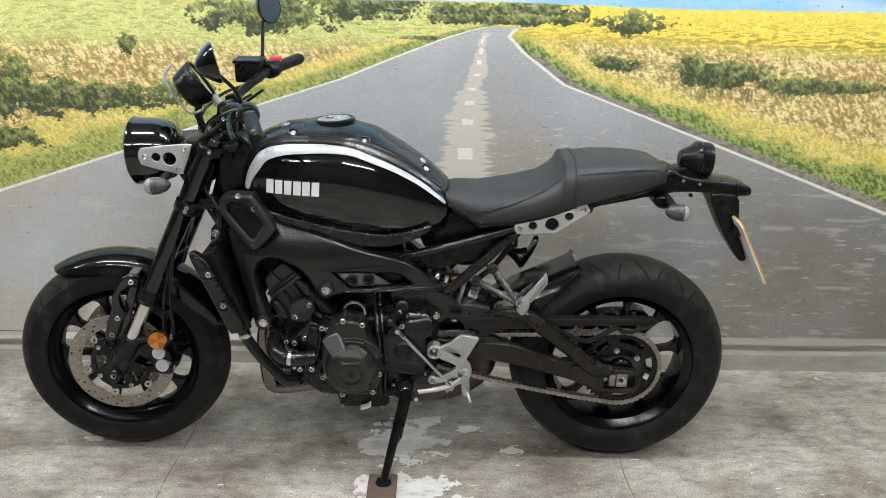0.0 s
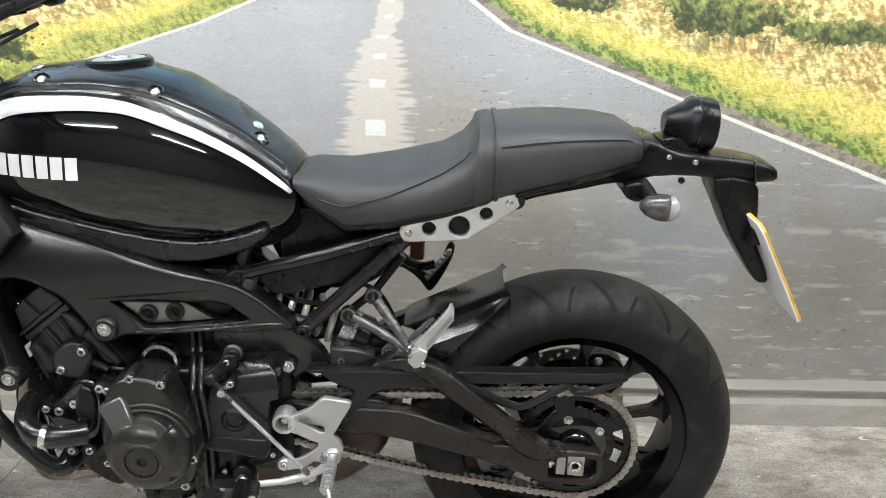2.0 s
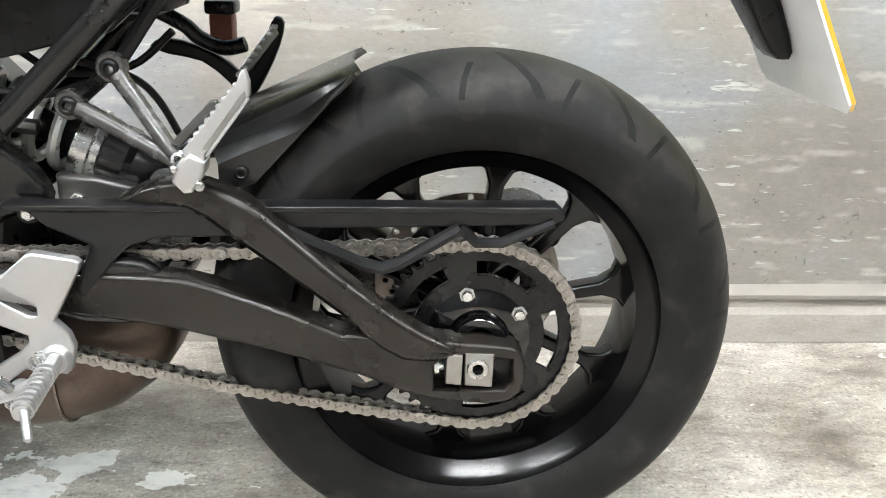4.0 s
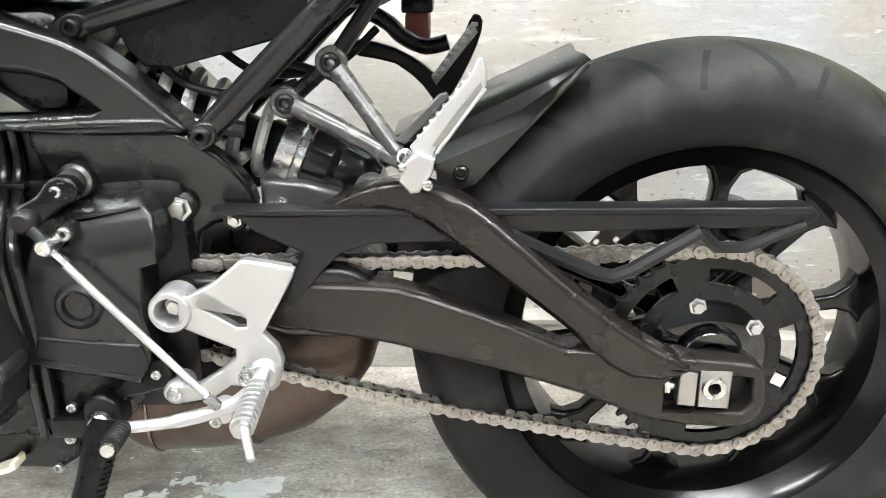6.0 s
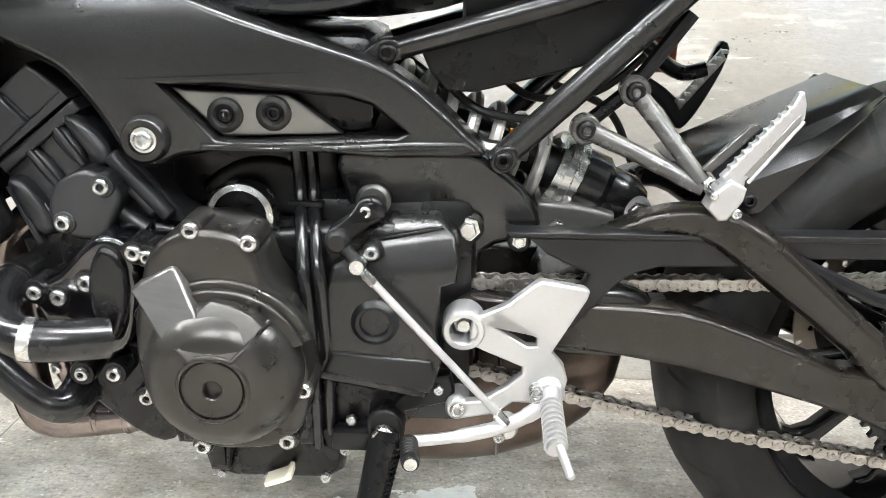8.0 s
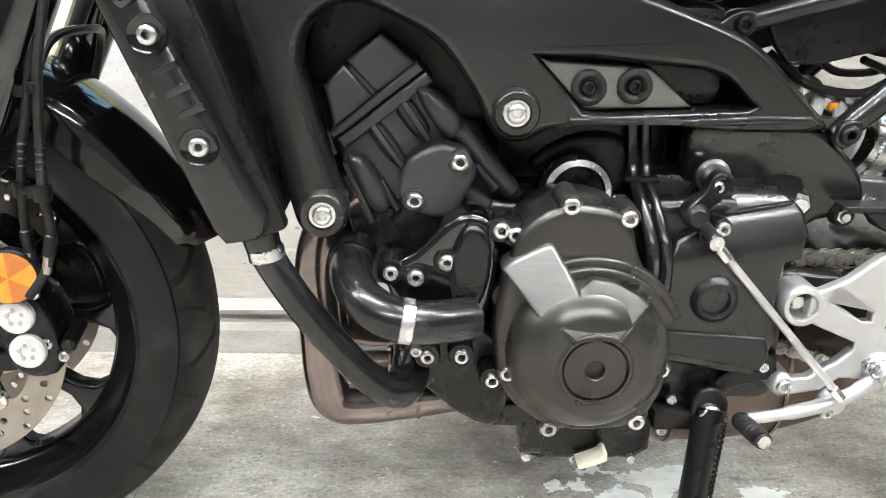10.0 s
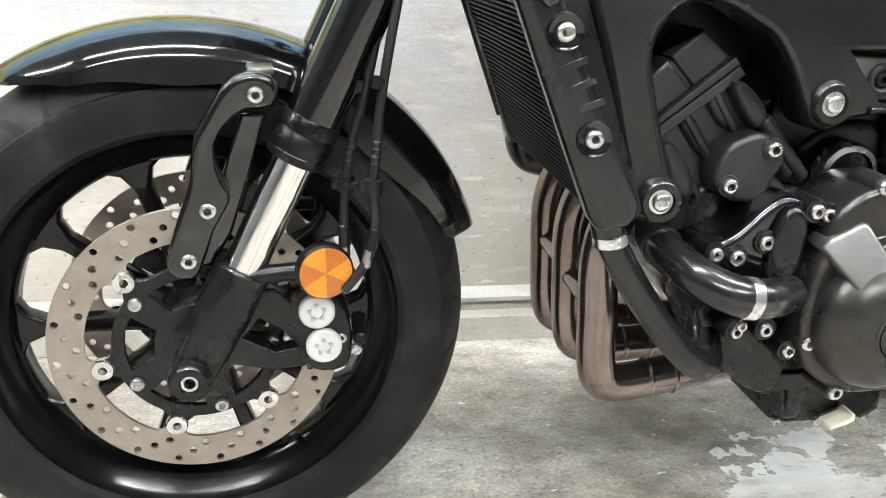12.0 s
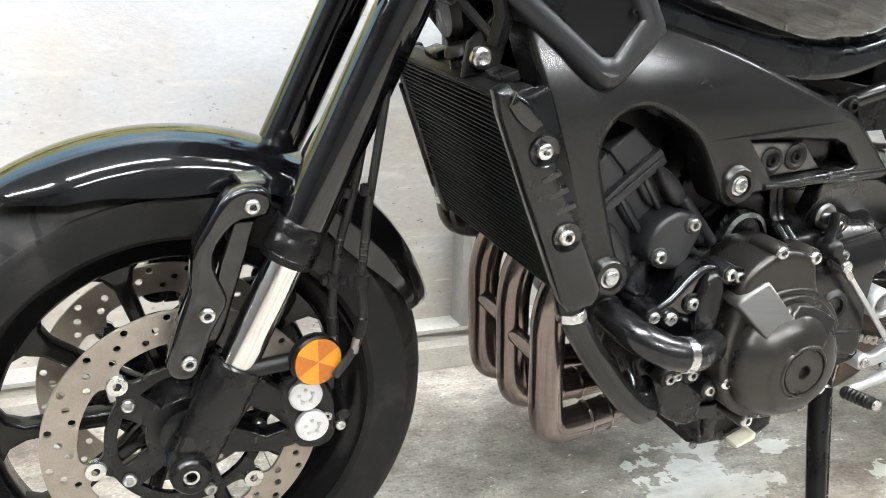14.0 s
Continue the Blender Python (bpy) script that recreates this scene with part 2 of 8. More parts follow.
STRIPE = surface("silver_stripe_paint", (0.55, 0.56, 0.58), (0.62, 0.63, 0.65), (0.2, 0.28), 0.3, 20, 900, 0.0, 0.6)
WHITE = surface("white_vinyl_decal", (0.76, 0.76, 0.76), (0.82, 0.82, 0.82), (0.3, 0.4), 0.0, 30, 500, 0.0)
CAPWHITE = surface("silver_piston_cap", (0.60, 0.60, 0.60), (0.70, 0.70, 0.70), (0.4, 0.5), 0.3, 60, 700, 0.05)
SPRING = surface("spring_steel_paint", (0.46, 0.46, 0.44), (0.60, 0.60, 0.57), (0.25, 0.36), 0.5, 40, 500, 0.05)
RED = surface("red_switch", (0.55, 0.02, 0.02), (0.7, 0.03, 0.03), (0.3, 0.4), 0.0, 30, 300, 0.03)
AMBER = surface("amber_plastic", (0.52, 0.175, 0.002), (0.68, 0.25, 0.003), (0.12, 0.2), 0.0, 60, 260, 0.35, 0.6)
AMBERDARK = surface("amber_prism", (0.34, 0.088, 0.001), (0.46, 0.13, 0.001), (0.15, 0.25), 0.0, 60, 260, 0.35, 0.6)
RUST = surface("red_brown_reservoir", (0.22, 0.06, 0.035), (0.32, 0.10, 0.06), (0.4, 0.55), 0.0, 30, 300, 0.1)
PLATEYEL = surface("yellow_plate_acrylic", (0.60, 0.35, 0.03), (0.70, 0.42, 0.05), (0.25, 0.35), 0.0, 30, 300, 0.0)
PLATEWHITE = surface("white_plate_back", (0.66, 0.66, 0.66), (0.76, 0.76, 0.76), (0.4, 0.55), 0.0, 30, 300, 0.03)
BEIGE = surface("cream_cable_tie", (0.66, 0.62, 0.48), (0.76, 0.72, 0.58), (0.4, 0.5), 0.0, 30, 300, 0.0)
CLEARLENS = surface("clear_lens", (0.26, 0.26, 0.26), (0.46, 0.46, 0.46), (0.06, 0.12), 0.1, 50, 160, 0.3, 0.8)
SMOKE = surface("smoked_lens", (0.045, 0.045, 0.047), (0.14, 0.14, 0.145), (0.05, 0.10), 0.2, 60, 200, 0.3, 1.0)
PADWOOD = surface("stained_wood_pad", (0.07, 0.045, 0.032), (0.16, 0.11, 0.085), (0.6, 0.8), 0.0, 18, 200, 0.3, stretch=(1, 6, 1))
SCREEN = surface("meter_glass", (0.004, 0.004, 0.005), (0.006, 0.006, 0.007), (0.05, 0.08), 0.0, 9, 300, 0.0, 1.0)
FADEDPLAS = surface("dusty_black_plastic", (0.0050, 0.0050, 0.0056), (0.0085, 0.0085, 0.0092), (0.28, 0.38), 0.0, 18, 800, 0.04, spec=0.35)
HANGER = surface("grey_hanger_paint", (0.060, 0.058, 0.056), (0.090, 0.087, 0.084), (0.22, 0.32), 0.4, 40, 800, 0.0)
FIN = surface("black_fin_paint", (0.0035, 0.0035, 0.0035), (0.006, 0.006, 0.006), (0.45, 0.55), 0.0, 40, 800, 0.0, spec=0.12)


def tyre_material(k, radius):
    """Rubber with curved sipes cut in the tread, worn and dusty."""
    m, nt, bsdf = nodes_of("tyre_rubber")
    lk = nt.links.new

    def op(kind, a, b=0.0, c=0.0):
        n = nt.nodes.new("ShaderNodeMath")
        n.operation = kind
        for i, val in enumerate((a, b, c)):
            if hasattr(val, "is_linked"):
                lk(val, n.inputs[i])
            else:
                n.inputs[i].default_value = val
        return n.outputs[0]

    co = put(nt, "ShaderNodeTexCoord")
    xyz = put(nt, "ShaderNodeSeparateXYZ")
    lk(co.outputs["Object"], xyz.inputs[0])
    x, y, z = xyz.outputs
    r = op("SQRT", op("ADD", op("MULTIPLY", x, x), op("MULTIPLY", z, z)))
    ang = op("DIVIDE", op("ARCTAN2", z, x), 2 * math.pi)
    ay = op("ABSOLUTE", y)
    side = op("MULTIPLY", op("SIGN", y), 0.5)
    noise_a = put(nt, "ShaderNodeTexNoise", Scale=22.0, Detail=6.0)
    noise_b = put(nt, "ShaderNodeTexNoise", Scale=320.0, Detail=3.0)
    for t in (noise_a, noise_b):
        lk(co.outputs["Object"], t.inputs["Vector"])
    grooves = None
    for count, slope, y0, y1, width in ((16, 9.0 / k, 0.012 * k, 0.056 * k, 0.05), (16, 4.5 / k, 0.030 * k, 0.060 * k, 0.03)):
        ph = op("FRACT", op("ADD", op("ADD", op("MULTIPLY", ang, count), side), op("MULTIPLY", ay, slope if slope > 5.5 / k else -slope)))
        line = op("LESS_THAN", op("ABSOLUTE", op("SUBTRACT", ph, 0.5)), width)
        zone = op("MULTIPLY", op("GREATER_THAN", ay, y0), op("LESS_THAN", ay, y1))
        g = op("MULTIPLY", op("MULTIPLY", line, zone), op("GREATER_THAN", r, radius - 0.042))
        grooves = g if grooves is None else op("MAXIMUM", grooves, g)
    cr = ramp(nt, [(0.32, (0.0055, 0.0055, 0.0055)), (0.55, (0.011, 0.0107, 0.0104)), (0.8, (0.040, 0.0375, 0.0345))])
    tread = put(nt, "ShaderNodeMapRange", From_Min=radius - 0.045, From_Max=radius - 0.018, To_Min=0.0, To_Max=0.17)
    lk(r, tread.inputs[0])
    lk(op("ADD", noise_a.outputs["Fac"], tread.outputs[0]), cr.inputs[0])
    dark = put(nt, "ShaderNodeMix")
    dark.data_type = "RGBA"
    lk(grooves, dark.inputs[0])
    lk(cr.outputs[0], dark.inputs[6])
    dark.inputs[7].default_value = (0.006, 0.006, 0.006, 1)
    lk(dark.outputs[2], bsdf.inputs["Base Color"])
    rr = put(nt, "ShaderNodeMapRange", From_Min=0.3, From_Max=0.7, To_Min=0.5, To_Max=0.72)
    lk(noise_a.outputs["Fac"], rr.inputs[0])
    lk(rr.outputs[0], bsdf.inputs["Roughness"])
    bsdf.inputs["Specular IOR Level"].default_value = 0.22
    h = op("SUBTRACT", op("MULTIPLY", noise_b.outputs["Fac"], 0.12), grooves)
    bp = put(nt, "ShaderNodeBump", Strength=0.6, Distance=0.003)
    lk(h, bp.inputs["Height"])
    lk(bp.outputs[0], bsdf.inputs["Normal"])
    return m


TYRE = tyre_material(1.0, 0.302)
TYRE_WIDE = tyre_material(1.5, 0.3165)


def concrete_floor():
    """Grey-brown trowelled concrete with stains, grit and a patch of old peeling white paint."""
    m, nt, bsdf = nodes_of("stained_concrete")
    lk = nt.links.new
    co = put(nt, "ShaderNodeTexCoord")
    streak = put(nt, "ShaderNodeMapping", Scale=(1.0, 1.9, 1.0))
    lk(co.outputs["Object"], streak.inputs["Vector"])
    n1 = put(nt, "ShaderNodeTexNoise", Scale=3.2, Detail=9.0, Roughness=0.68)
    n2 = put(nt, "ShaderNodeTexNoise", Scale=14.0, Detail=8.0, Roughness=0.72)
    n3 = put(nt, "ShaderNodeTexNoise", Scale=150.0, Detail=4.0, Roughness=0.7)
    lk(co.outputs["Object"], n1.inputs["Vector"])
    lk(streak.outputs[0], n2.inputs["Vector"])
    lk(co.outputs["Object"], n3.inputs["Vector"])
    c1 = ramp(nt, [(0.30, (0.115, 0.092, 0.074)), (0.45, (0.285, 0.254, 0.221)), (0.64, (0.49, 0.456, 0.412))])
    lk(n1.outputs["Fac"], c1.inputs[0])
    c2 = ramp(nt, [(0.28, (0.40, 0.385, 0.37)), (0.46, (0.90, 0.89, 0.88)), (0.72, (1.35, 1.35, 1.34))])
    lk(n2.outputs["Fac"], c2.inputs[0])
    c3 = ramp(nt, [(0.34, (0.40, 0.37, 0.34)), (0.43, (0.94, 0.94, 0.94)), (0.57, (1.03, 1.03, 1.03)), (0.68, (1.75, 1.74, 1.72))])
    lk(n3.outputs["Fac"], c3.inputs[0])

    def mul(a, b, f=1.0):
        n = nt.nodes.new("ShaderNodeMix")
        n.data_type, n.blend_type = "RGBA", "MULTIPLY"
        n.inputs[0].default_value = f
        lk(a, n.inputs[6])
        lk(b, n.inputs[7])
        return n.outputs[2]

    base = mul(mul(c1.outputs[0], c2.outputs[0]), c3.outputs[0])
    xyz = put(nt, "ShaderNodeSeparateXYZ")
    lk(co.outputs["Object"], xyz.inputs[0])

    def op(kind, a, b=0.0):
        n = nt.nodes.new("ShaderNodeMath")
        n.operation = kind
        for i, val in enumerate((a, b)):
            if hasattr(val, "is_linked"):
                lk(val, n.inputs[i])
            else:
                n.inputs[i].default_value = val
        return n.outputs[0]

    # the worn paint patch: a soft-edged oblong broken up by flaking
    fl = put(nt, "ShaderNodeTexNoise", Scale=13.0, Detail=7.0, Roughness=0.62)
    lk(co.outputs["Object"], fl.inputs["Vector"])
    masks = []
    for cx, cy, rx, ry, gain in ((0.055, 2.43, 0.15, 0.19, 0.62), (0.09, 2.16, 0.20, 0.14, 0.62), (0.27, 2.53, 0.07, 0.04, 0.46), (0.40, 2.39, 0.09, 0.05, 0.42), (-0.875, 2.42, 0.09, 0.04, 0.46), (0.12, 2.57, 0.10, 0.05, 0.5)):
        dx = op("DIVIDE", op("SUBTRACT", xyz.outputs[0], cx), rx)
        dy = op("DIVIDE", op("SUBTRACT", xyz.outputs[1], cy), ry)
        d = op("SQRT", op("ADD", op("MULTIPLY", dx, dx), op("MULTIPLY", dy, dy)))
        masks.append(op("MULTIPLY", op("MAXIMUM", op("SUBTRACT", 1.25, d), 0.0), gain))
    mk = masks[0]
    for other in masks[1:]:
        mk = op("MAXIMUM", mk, other)
    chips = put(nt, "ShaderNodeTexNoise", Scale=24.0, Detail=4.0, Roughness=0.55)
    lk(streak.outputs[0], chips.inputs["Vector"])
    thr = op("MAXIMUM", op("GREATER_THAN", op("ADD", op("MULTIPLY", mk, 0.55), fl.outputs["Fac"]), 0.70), op("GREATER_THAN", chips.outputs["Fac"], 0.695))
    mixp = nt.nodes.new("ShaderNodeMix")
    mixp.data_type = "RGBA"
    lk(thr, mixp.inputs[0])
    lk(base, mixp.inputs[6])
    pc = ramp(nt, [(0.32, (0.42, 0.41, 0.385)), (0.46, (0.68, 0.67, 0.64)), (0.65, (0.80, 0.79, 0.76))])
    lk(n2.outputs["Fac"], pc.inputs[0])
    lk(pc.outputs[0], mixp.inputs[7])
    lk(mixp.outputs[2], bsdf.inputs["Base Color"])
    rr = put(nt, "ShaderNodeMapRange", From_Min=0.3, From_Max=0.7, To_Min=0.42, To_Max=0.68)
    lk(n1.outputs["Fac"], rr.inputs[0])
    lk(rr.outputs[0], bsdf.inputs["Roughness"])
    h = op("ADD", op("ADD", op("MULTIPLY", n3.outputs["Fac"], 0.5), n2.outputs["Fac"]), op("MULTIPLY", thr, 0.35))
    bp = put(nt, "ShaderNodeBump", Strength=0.35, Distance=0.004)
    lk(h, bp.inputs["Height"])
    lk(bp.outputs[0], bsdf.inputs["Normal"])
    return m


CONCRETE = concrete_floor()
SKIRT = surface("worn_concrete_skirting", (0.19, 0.17, 0.15), (0.36, 0.335, 0.30), (0.5, 0.7), 0.0, 9, 130, 0.35, stretch=(1, 2, 3))
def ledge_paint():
    """Pale paint on the kerb's lip, worn off towards one end."""
    m = surface("pale_ledge_paint", (0.28, 0.268, 0.245), (0.43, 0.417, 0.388), (0.5, 0.65), 0.0, 7, 130, 0.25)
    nt = m.node_tree
    bsdf = nt.nodes["Principled BSDF"]
    lk = nt.links.new
    painted = bsdf.inputs["Base Color"].links[0].from_socket
    co = put(nt, "ShaderNodeTexCoord")
    xyz = put(nt, "ShaderNodeSeparateXYZ")
    lk(co.outputs["Object"], xyz.inputs[0])
    n = put(nt, "ShaderNodeTexNoise", Scale=9.0, Detail=6.0)
    lk(co.outputs["Object"], n.inputs["Vector"])
    far = put(nt, "ShaderNodeMapRange", From_Min=0.0, From_Max=1.0, To_Min=-0.35, To_Max=0.45)
    lk(xyz.outputs[0], far.inputs[0])
    add = nt.nodes.new("ShaderNodeMath")
    lk(far.outputs[0], add.inputs[0])
    lk(n.outputs["Fac"], add.inputs[1])
    worn = ramp(nt, [(0.42, (0, 0, 0)), (0.62, (1, 1, 1))])
    lk(add.outputs[0], worn.inputs[0])
    mx = nt.nodes.new("ShaderNodeMix")
    mx.data_type = "RGBA"
    lk(worn.outputs[0], mx.inputs[0])
    lk(painted, mx.inputs[6])
    mx.inputs[7].default_value = (0.26, 0.24, 0.215, 1)
    lk(mx.outputs[2], bsdf.inputs["Base Color"])
    return m


LEDGE = ledge_paint()
PLASTER = surface("dark_wall_paint", (0.085, 0.085, 0.085), (0.12, 0.12, 0.12), (0.6, 0.75), 0.0, 3, 90, 0.1)
CEIL = surface("grey_ceiling_paint", (0.26, 0.26, 0.255), (0.32, 0.32, 0.315), (0.6, 0.75), 0.0, 3, 90, 0.1)
GALV = surface("grey_painted_metal", (0.20, 0.195, 0.18), (0.28, 0.275, 0.26), (0.45, 0.6), 0.2, 14, 260, 0.08)
JOINT = surface("joint_filler", (0.10, 0.092, 0.082), (0.17, 0.157, 0.14), (0.7, 0.85), 0.0, 14, 260, 0.3)


def emitter(name, colour, strength):
    m, nt, bsdf = nodes_of(name)
    bsdf.inputs["Base Color"].default_value = (0.8, 0.8, 0.8, 1)
    bsdf.inputs["Emission Color"].default_value = (*colour, 1)
    bsdf.inputs["Emission Strength"].default_value = strength
    return m


TUBEGLOW = emitter("fluorescent_tube", (0.955, 0.985, 1.0), LIGHT)


def mural_material(name, grain, contrast, worn=0.0):
    m, nt, bsdf = nodes_of(name)
    lk = nt.links.new
    at = nt.nodes.new("ShaderNodeAttribute")
    at.attribute_name = "print"
    co = put(nt, "ShaderNodeTexCoord")
    mp = put(nt, "ShaderNodeMapping", Scale=(1.0, 1.0, 2.6))
    lk(co.outputs["Object"], mp.inputs["Vector"])
    n1 = put(nt, "ShaderNodeTexNoise", Scale=grain, Detail=5.0, Roughness=0.7)
    n2 = put(nt, "ShaderNodeTexNoise", Scale=9.0, Detail=5.0, Roughness=0.7)
    lk(mp.outputs[0], n1.inputs["Vector"])
    lk(mp.outputs[0], n2.inputs["Vector"])
    c = ramp(nt, [(0.32, (1 - contrast,) * 3), (0.5, (1, 1, 1)), (0.68, (1 + contrast * 0.9,) * 3)])
    lk(n1.outputs["Fac"], c.inputs[0])
    mx = nt.nodes.new("ShaderNodeMix")
    mx.data_type, mx.blend_type = "RGBA", "MULTIPLY"
    mx.inputs[0].default_value = 1.0
    lk(at.outputs["Color"], mx.inputs[6])
    lk(c.outputs[0], mx.inputs[7])
    col = mx.outputs[2]
    if worn:
        # scuffs where the print has flaked to its pale backing, and small dark pits
        for scale, edge, tint, amount in (((13, 13, 80), (0.63, 0.68), (0.50, 0.48, 0.44), 0.75), ((55, 55, 90), (0.66, 0.70), (0.045, 0.042, 0.04), 0.6)):
            mq = put(nt, "ShaderNodeMapping", Scale=scale)
            lk(co.outputs["Object"], mq.inputs["Vector"])
            nq = put(nt, "ShaderNodeTexNoise", Scale=1.0, Detail=3.0, Roughness=0.6)
            lk(mq.outputs[0], nq.inputs["Vector"])
            area = put(nt, "ShaderNodeTexNoise", Scale=2.2, Detail=3.0, Roughness=0.6)
            lk(co.outputs["Object"], area.inputs["Vector"])
            k1 = put(nt, "ShaderNodeMapRange", From_Min=edge[0], From_Max=edge[1], To_Min=0.0, To_Max=amount * worn)
            lk(nq.outputs["Fac"], k1.inputs[0])
            k2 = put(nt, "ShaderNodeMapRange", From_Min=0.42, From_Max=0.56, To_Min=0.15, To_Max=1.0)
            lk(area.outputs["Fac"], k2.inputs[0])
            mul = put(nt, "ShaderNodeMath")
            mul.operation = "MULTIPLY"
            lk(k1.outputs[0], mul.inputs[0])
            lk(k2.outputs[0], mul.inputs[1])
            mz = nt.nodes.new("ShaderNodeMix")
            mz.data_type = "RGBA"
            lk(mul.outputs[0], mz.inputs[0])
            lk(col, mz.inputs[6])
            mz.inputs[7].default_value = (*tint, 1)
            col = mz.outputs[2]
    lk(col, bsdf.inputs["Base Color"])
    bsdf.inputs["Roughness"].default_value = 0.62
    bp = put(nt, "ShaderNodeBump", Strength=0.3, Distance=0.006)
    lk(n2.outputs["Fac"], bp.inputs["Height"])
    lk(bp.outputs[0], bsdf.inputs["Normal"])
    return m


MURAL = mural_material("printed_mural", 60.0, 0.08, 1.0)
MURAL_GRASS = mural_material("printed_mural_grass", 150.0, 0.38)

# ---- the room ----
WALL_Y, TOP = 3.103, 2.75


def wall(name, lo, hi, mat, label):
    ob = part(name, box(lo, hi, 0), mat)
    return tagged(ob, label, "wall" if "wall" in name else name.split("_")[0], kind="structure")


floor = tagged(part("floor", box((-4.2, -2.6, -0.2), (4.6, 3.25, 0.0), 0), CONCRETE), "worn grey-brown concrete floor with peeling white paint", "floor", kind="structure")
wall("wall_north", (-4.2, WALL_Y, 0.0), (4.6, WALL_Y + 0.2, TOP), PLASTER, "painted masonry wall carrying a printed mural")
wall("wall_south", (-4.2, -2.8, 0.0), (4.6, -2.6, TOP), PLASTER, "plain dark painted wall of the bay")
wall("wall_west", (-4.4, -2.8, 0.0), (-4.2, 3.25, TOP), PLASTER, "plain dark painted side wall")
wall("wall_east", (4.6, -2.8, 0.0), (4.8, 3.25, TOP), PLASTER, "plain dark painted side wall")
tagged(part("ceiling", box((-4.4, -2.8, TOP), (4.8, 3.25, TOP + 0.2), 0), CEIL), "plain white ceiling", "ceiling", kind="structure")


def skirting():
    """The low concrete kerb along the foot of the wall, with a pale lip; it runs slightly out of level."""
    bm = bmesh.new()
    rows = []
    n = 60
    for i in range(n + 1):
        x = -4.19 + 8.78 * i / n
        lift = 0.008 * (x + 0.6)
        j = 0.0025 * math.sin(i * 1.7) + 0.002 * math.sin(i * 0.61)
        rows.append([(x, 3.010, 0.001), (x, 3.022 + j, 0.042 + lift), (x, 3.030 + j, 0.046 + lift), (x, 3.052, 0.047 + lift), (x, 3.052, 0.064 + lift), (x, 3.047 + j, 0.066 + lift), (x, 3.046 + j, 0.075 + lift), (x, 3.051 + j, 0.079 + lift), (x, 3.108, 0.081 + lift), (x, 3.108, 0.001)])
    vs = [[bm.verts.new(q) for q in r] for r in rows]
    for a, b in zip(vs, vs[1:]):
        for k in range(9):
            f = bm.faces.new((a[k], a[k + 1], b[k + 1], b[k]))
            f.material_index = 1 if k in (5, 6, 7) else 0
    ob = part("baseboard", bm, SKIRT)
    ob.data.materials.append(LEDGE)
    return tagged(ob, "low worn concrete kerb with a pale lip along the wall", "skirting", kind="structure")


skirting()

# ---- the mural: a country road between yellow fields ----
def lattice_noise(x, y, seed):
    rs = np.random.RandomState(seed)
    table = rs.rand(256, 256)
    xi, yi = np.floor(x).astype(int), np.floor(y).astype(int)
    fx, fy = x - xi, y - yi
    fx, fy = fx * fx * (3 - 2 * fx), fy * fy * (3 - 2 * fy)
    g = lambda a, b: table[a % 256, b % 256]
    return (g(xi, yi) * (1 - fx) + g(xi + 1, yi) * fx) * (1 - fy) + (g(xi, yi + 1) * (1 - fx) + g(xi + 1, yi + 1) * fx) * fy


def fbm(x, y, seed, octaves=4):
    total, amp, norm = 0.0, 1.0, 0.0
    for o in range(octaves):
        total = total + amp * lattice_noise(x * 2 ** o + 17.3 * o, y * 2 ** o + 9.1 * o, seed + o)
        norm += amp
        amp *= 0.55
    return total / norm


ROAD_Z_L, ROAD_X_L = [0.08, 0.611, 0.765, 0.944, 1.027, 1.107, 1.166, 1.197, 1.212], [-2.9, -1.434, -0.971, -0.463, -0.207, -0.013, 0.139, 0.234, 0.30]
ROAD_Z_R, ROAD_X_R = [0.08, 0.594, 0.764, 0.914, 1.023, 1.125, 1.18, 1.204, 1.212], [3.2, 1.733, 1.275, 0.866, 0.567, 0.427, 0.373, 0.395, 0.48]


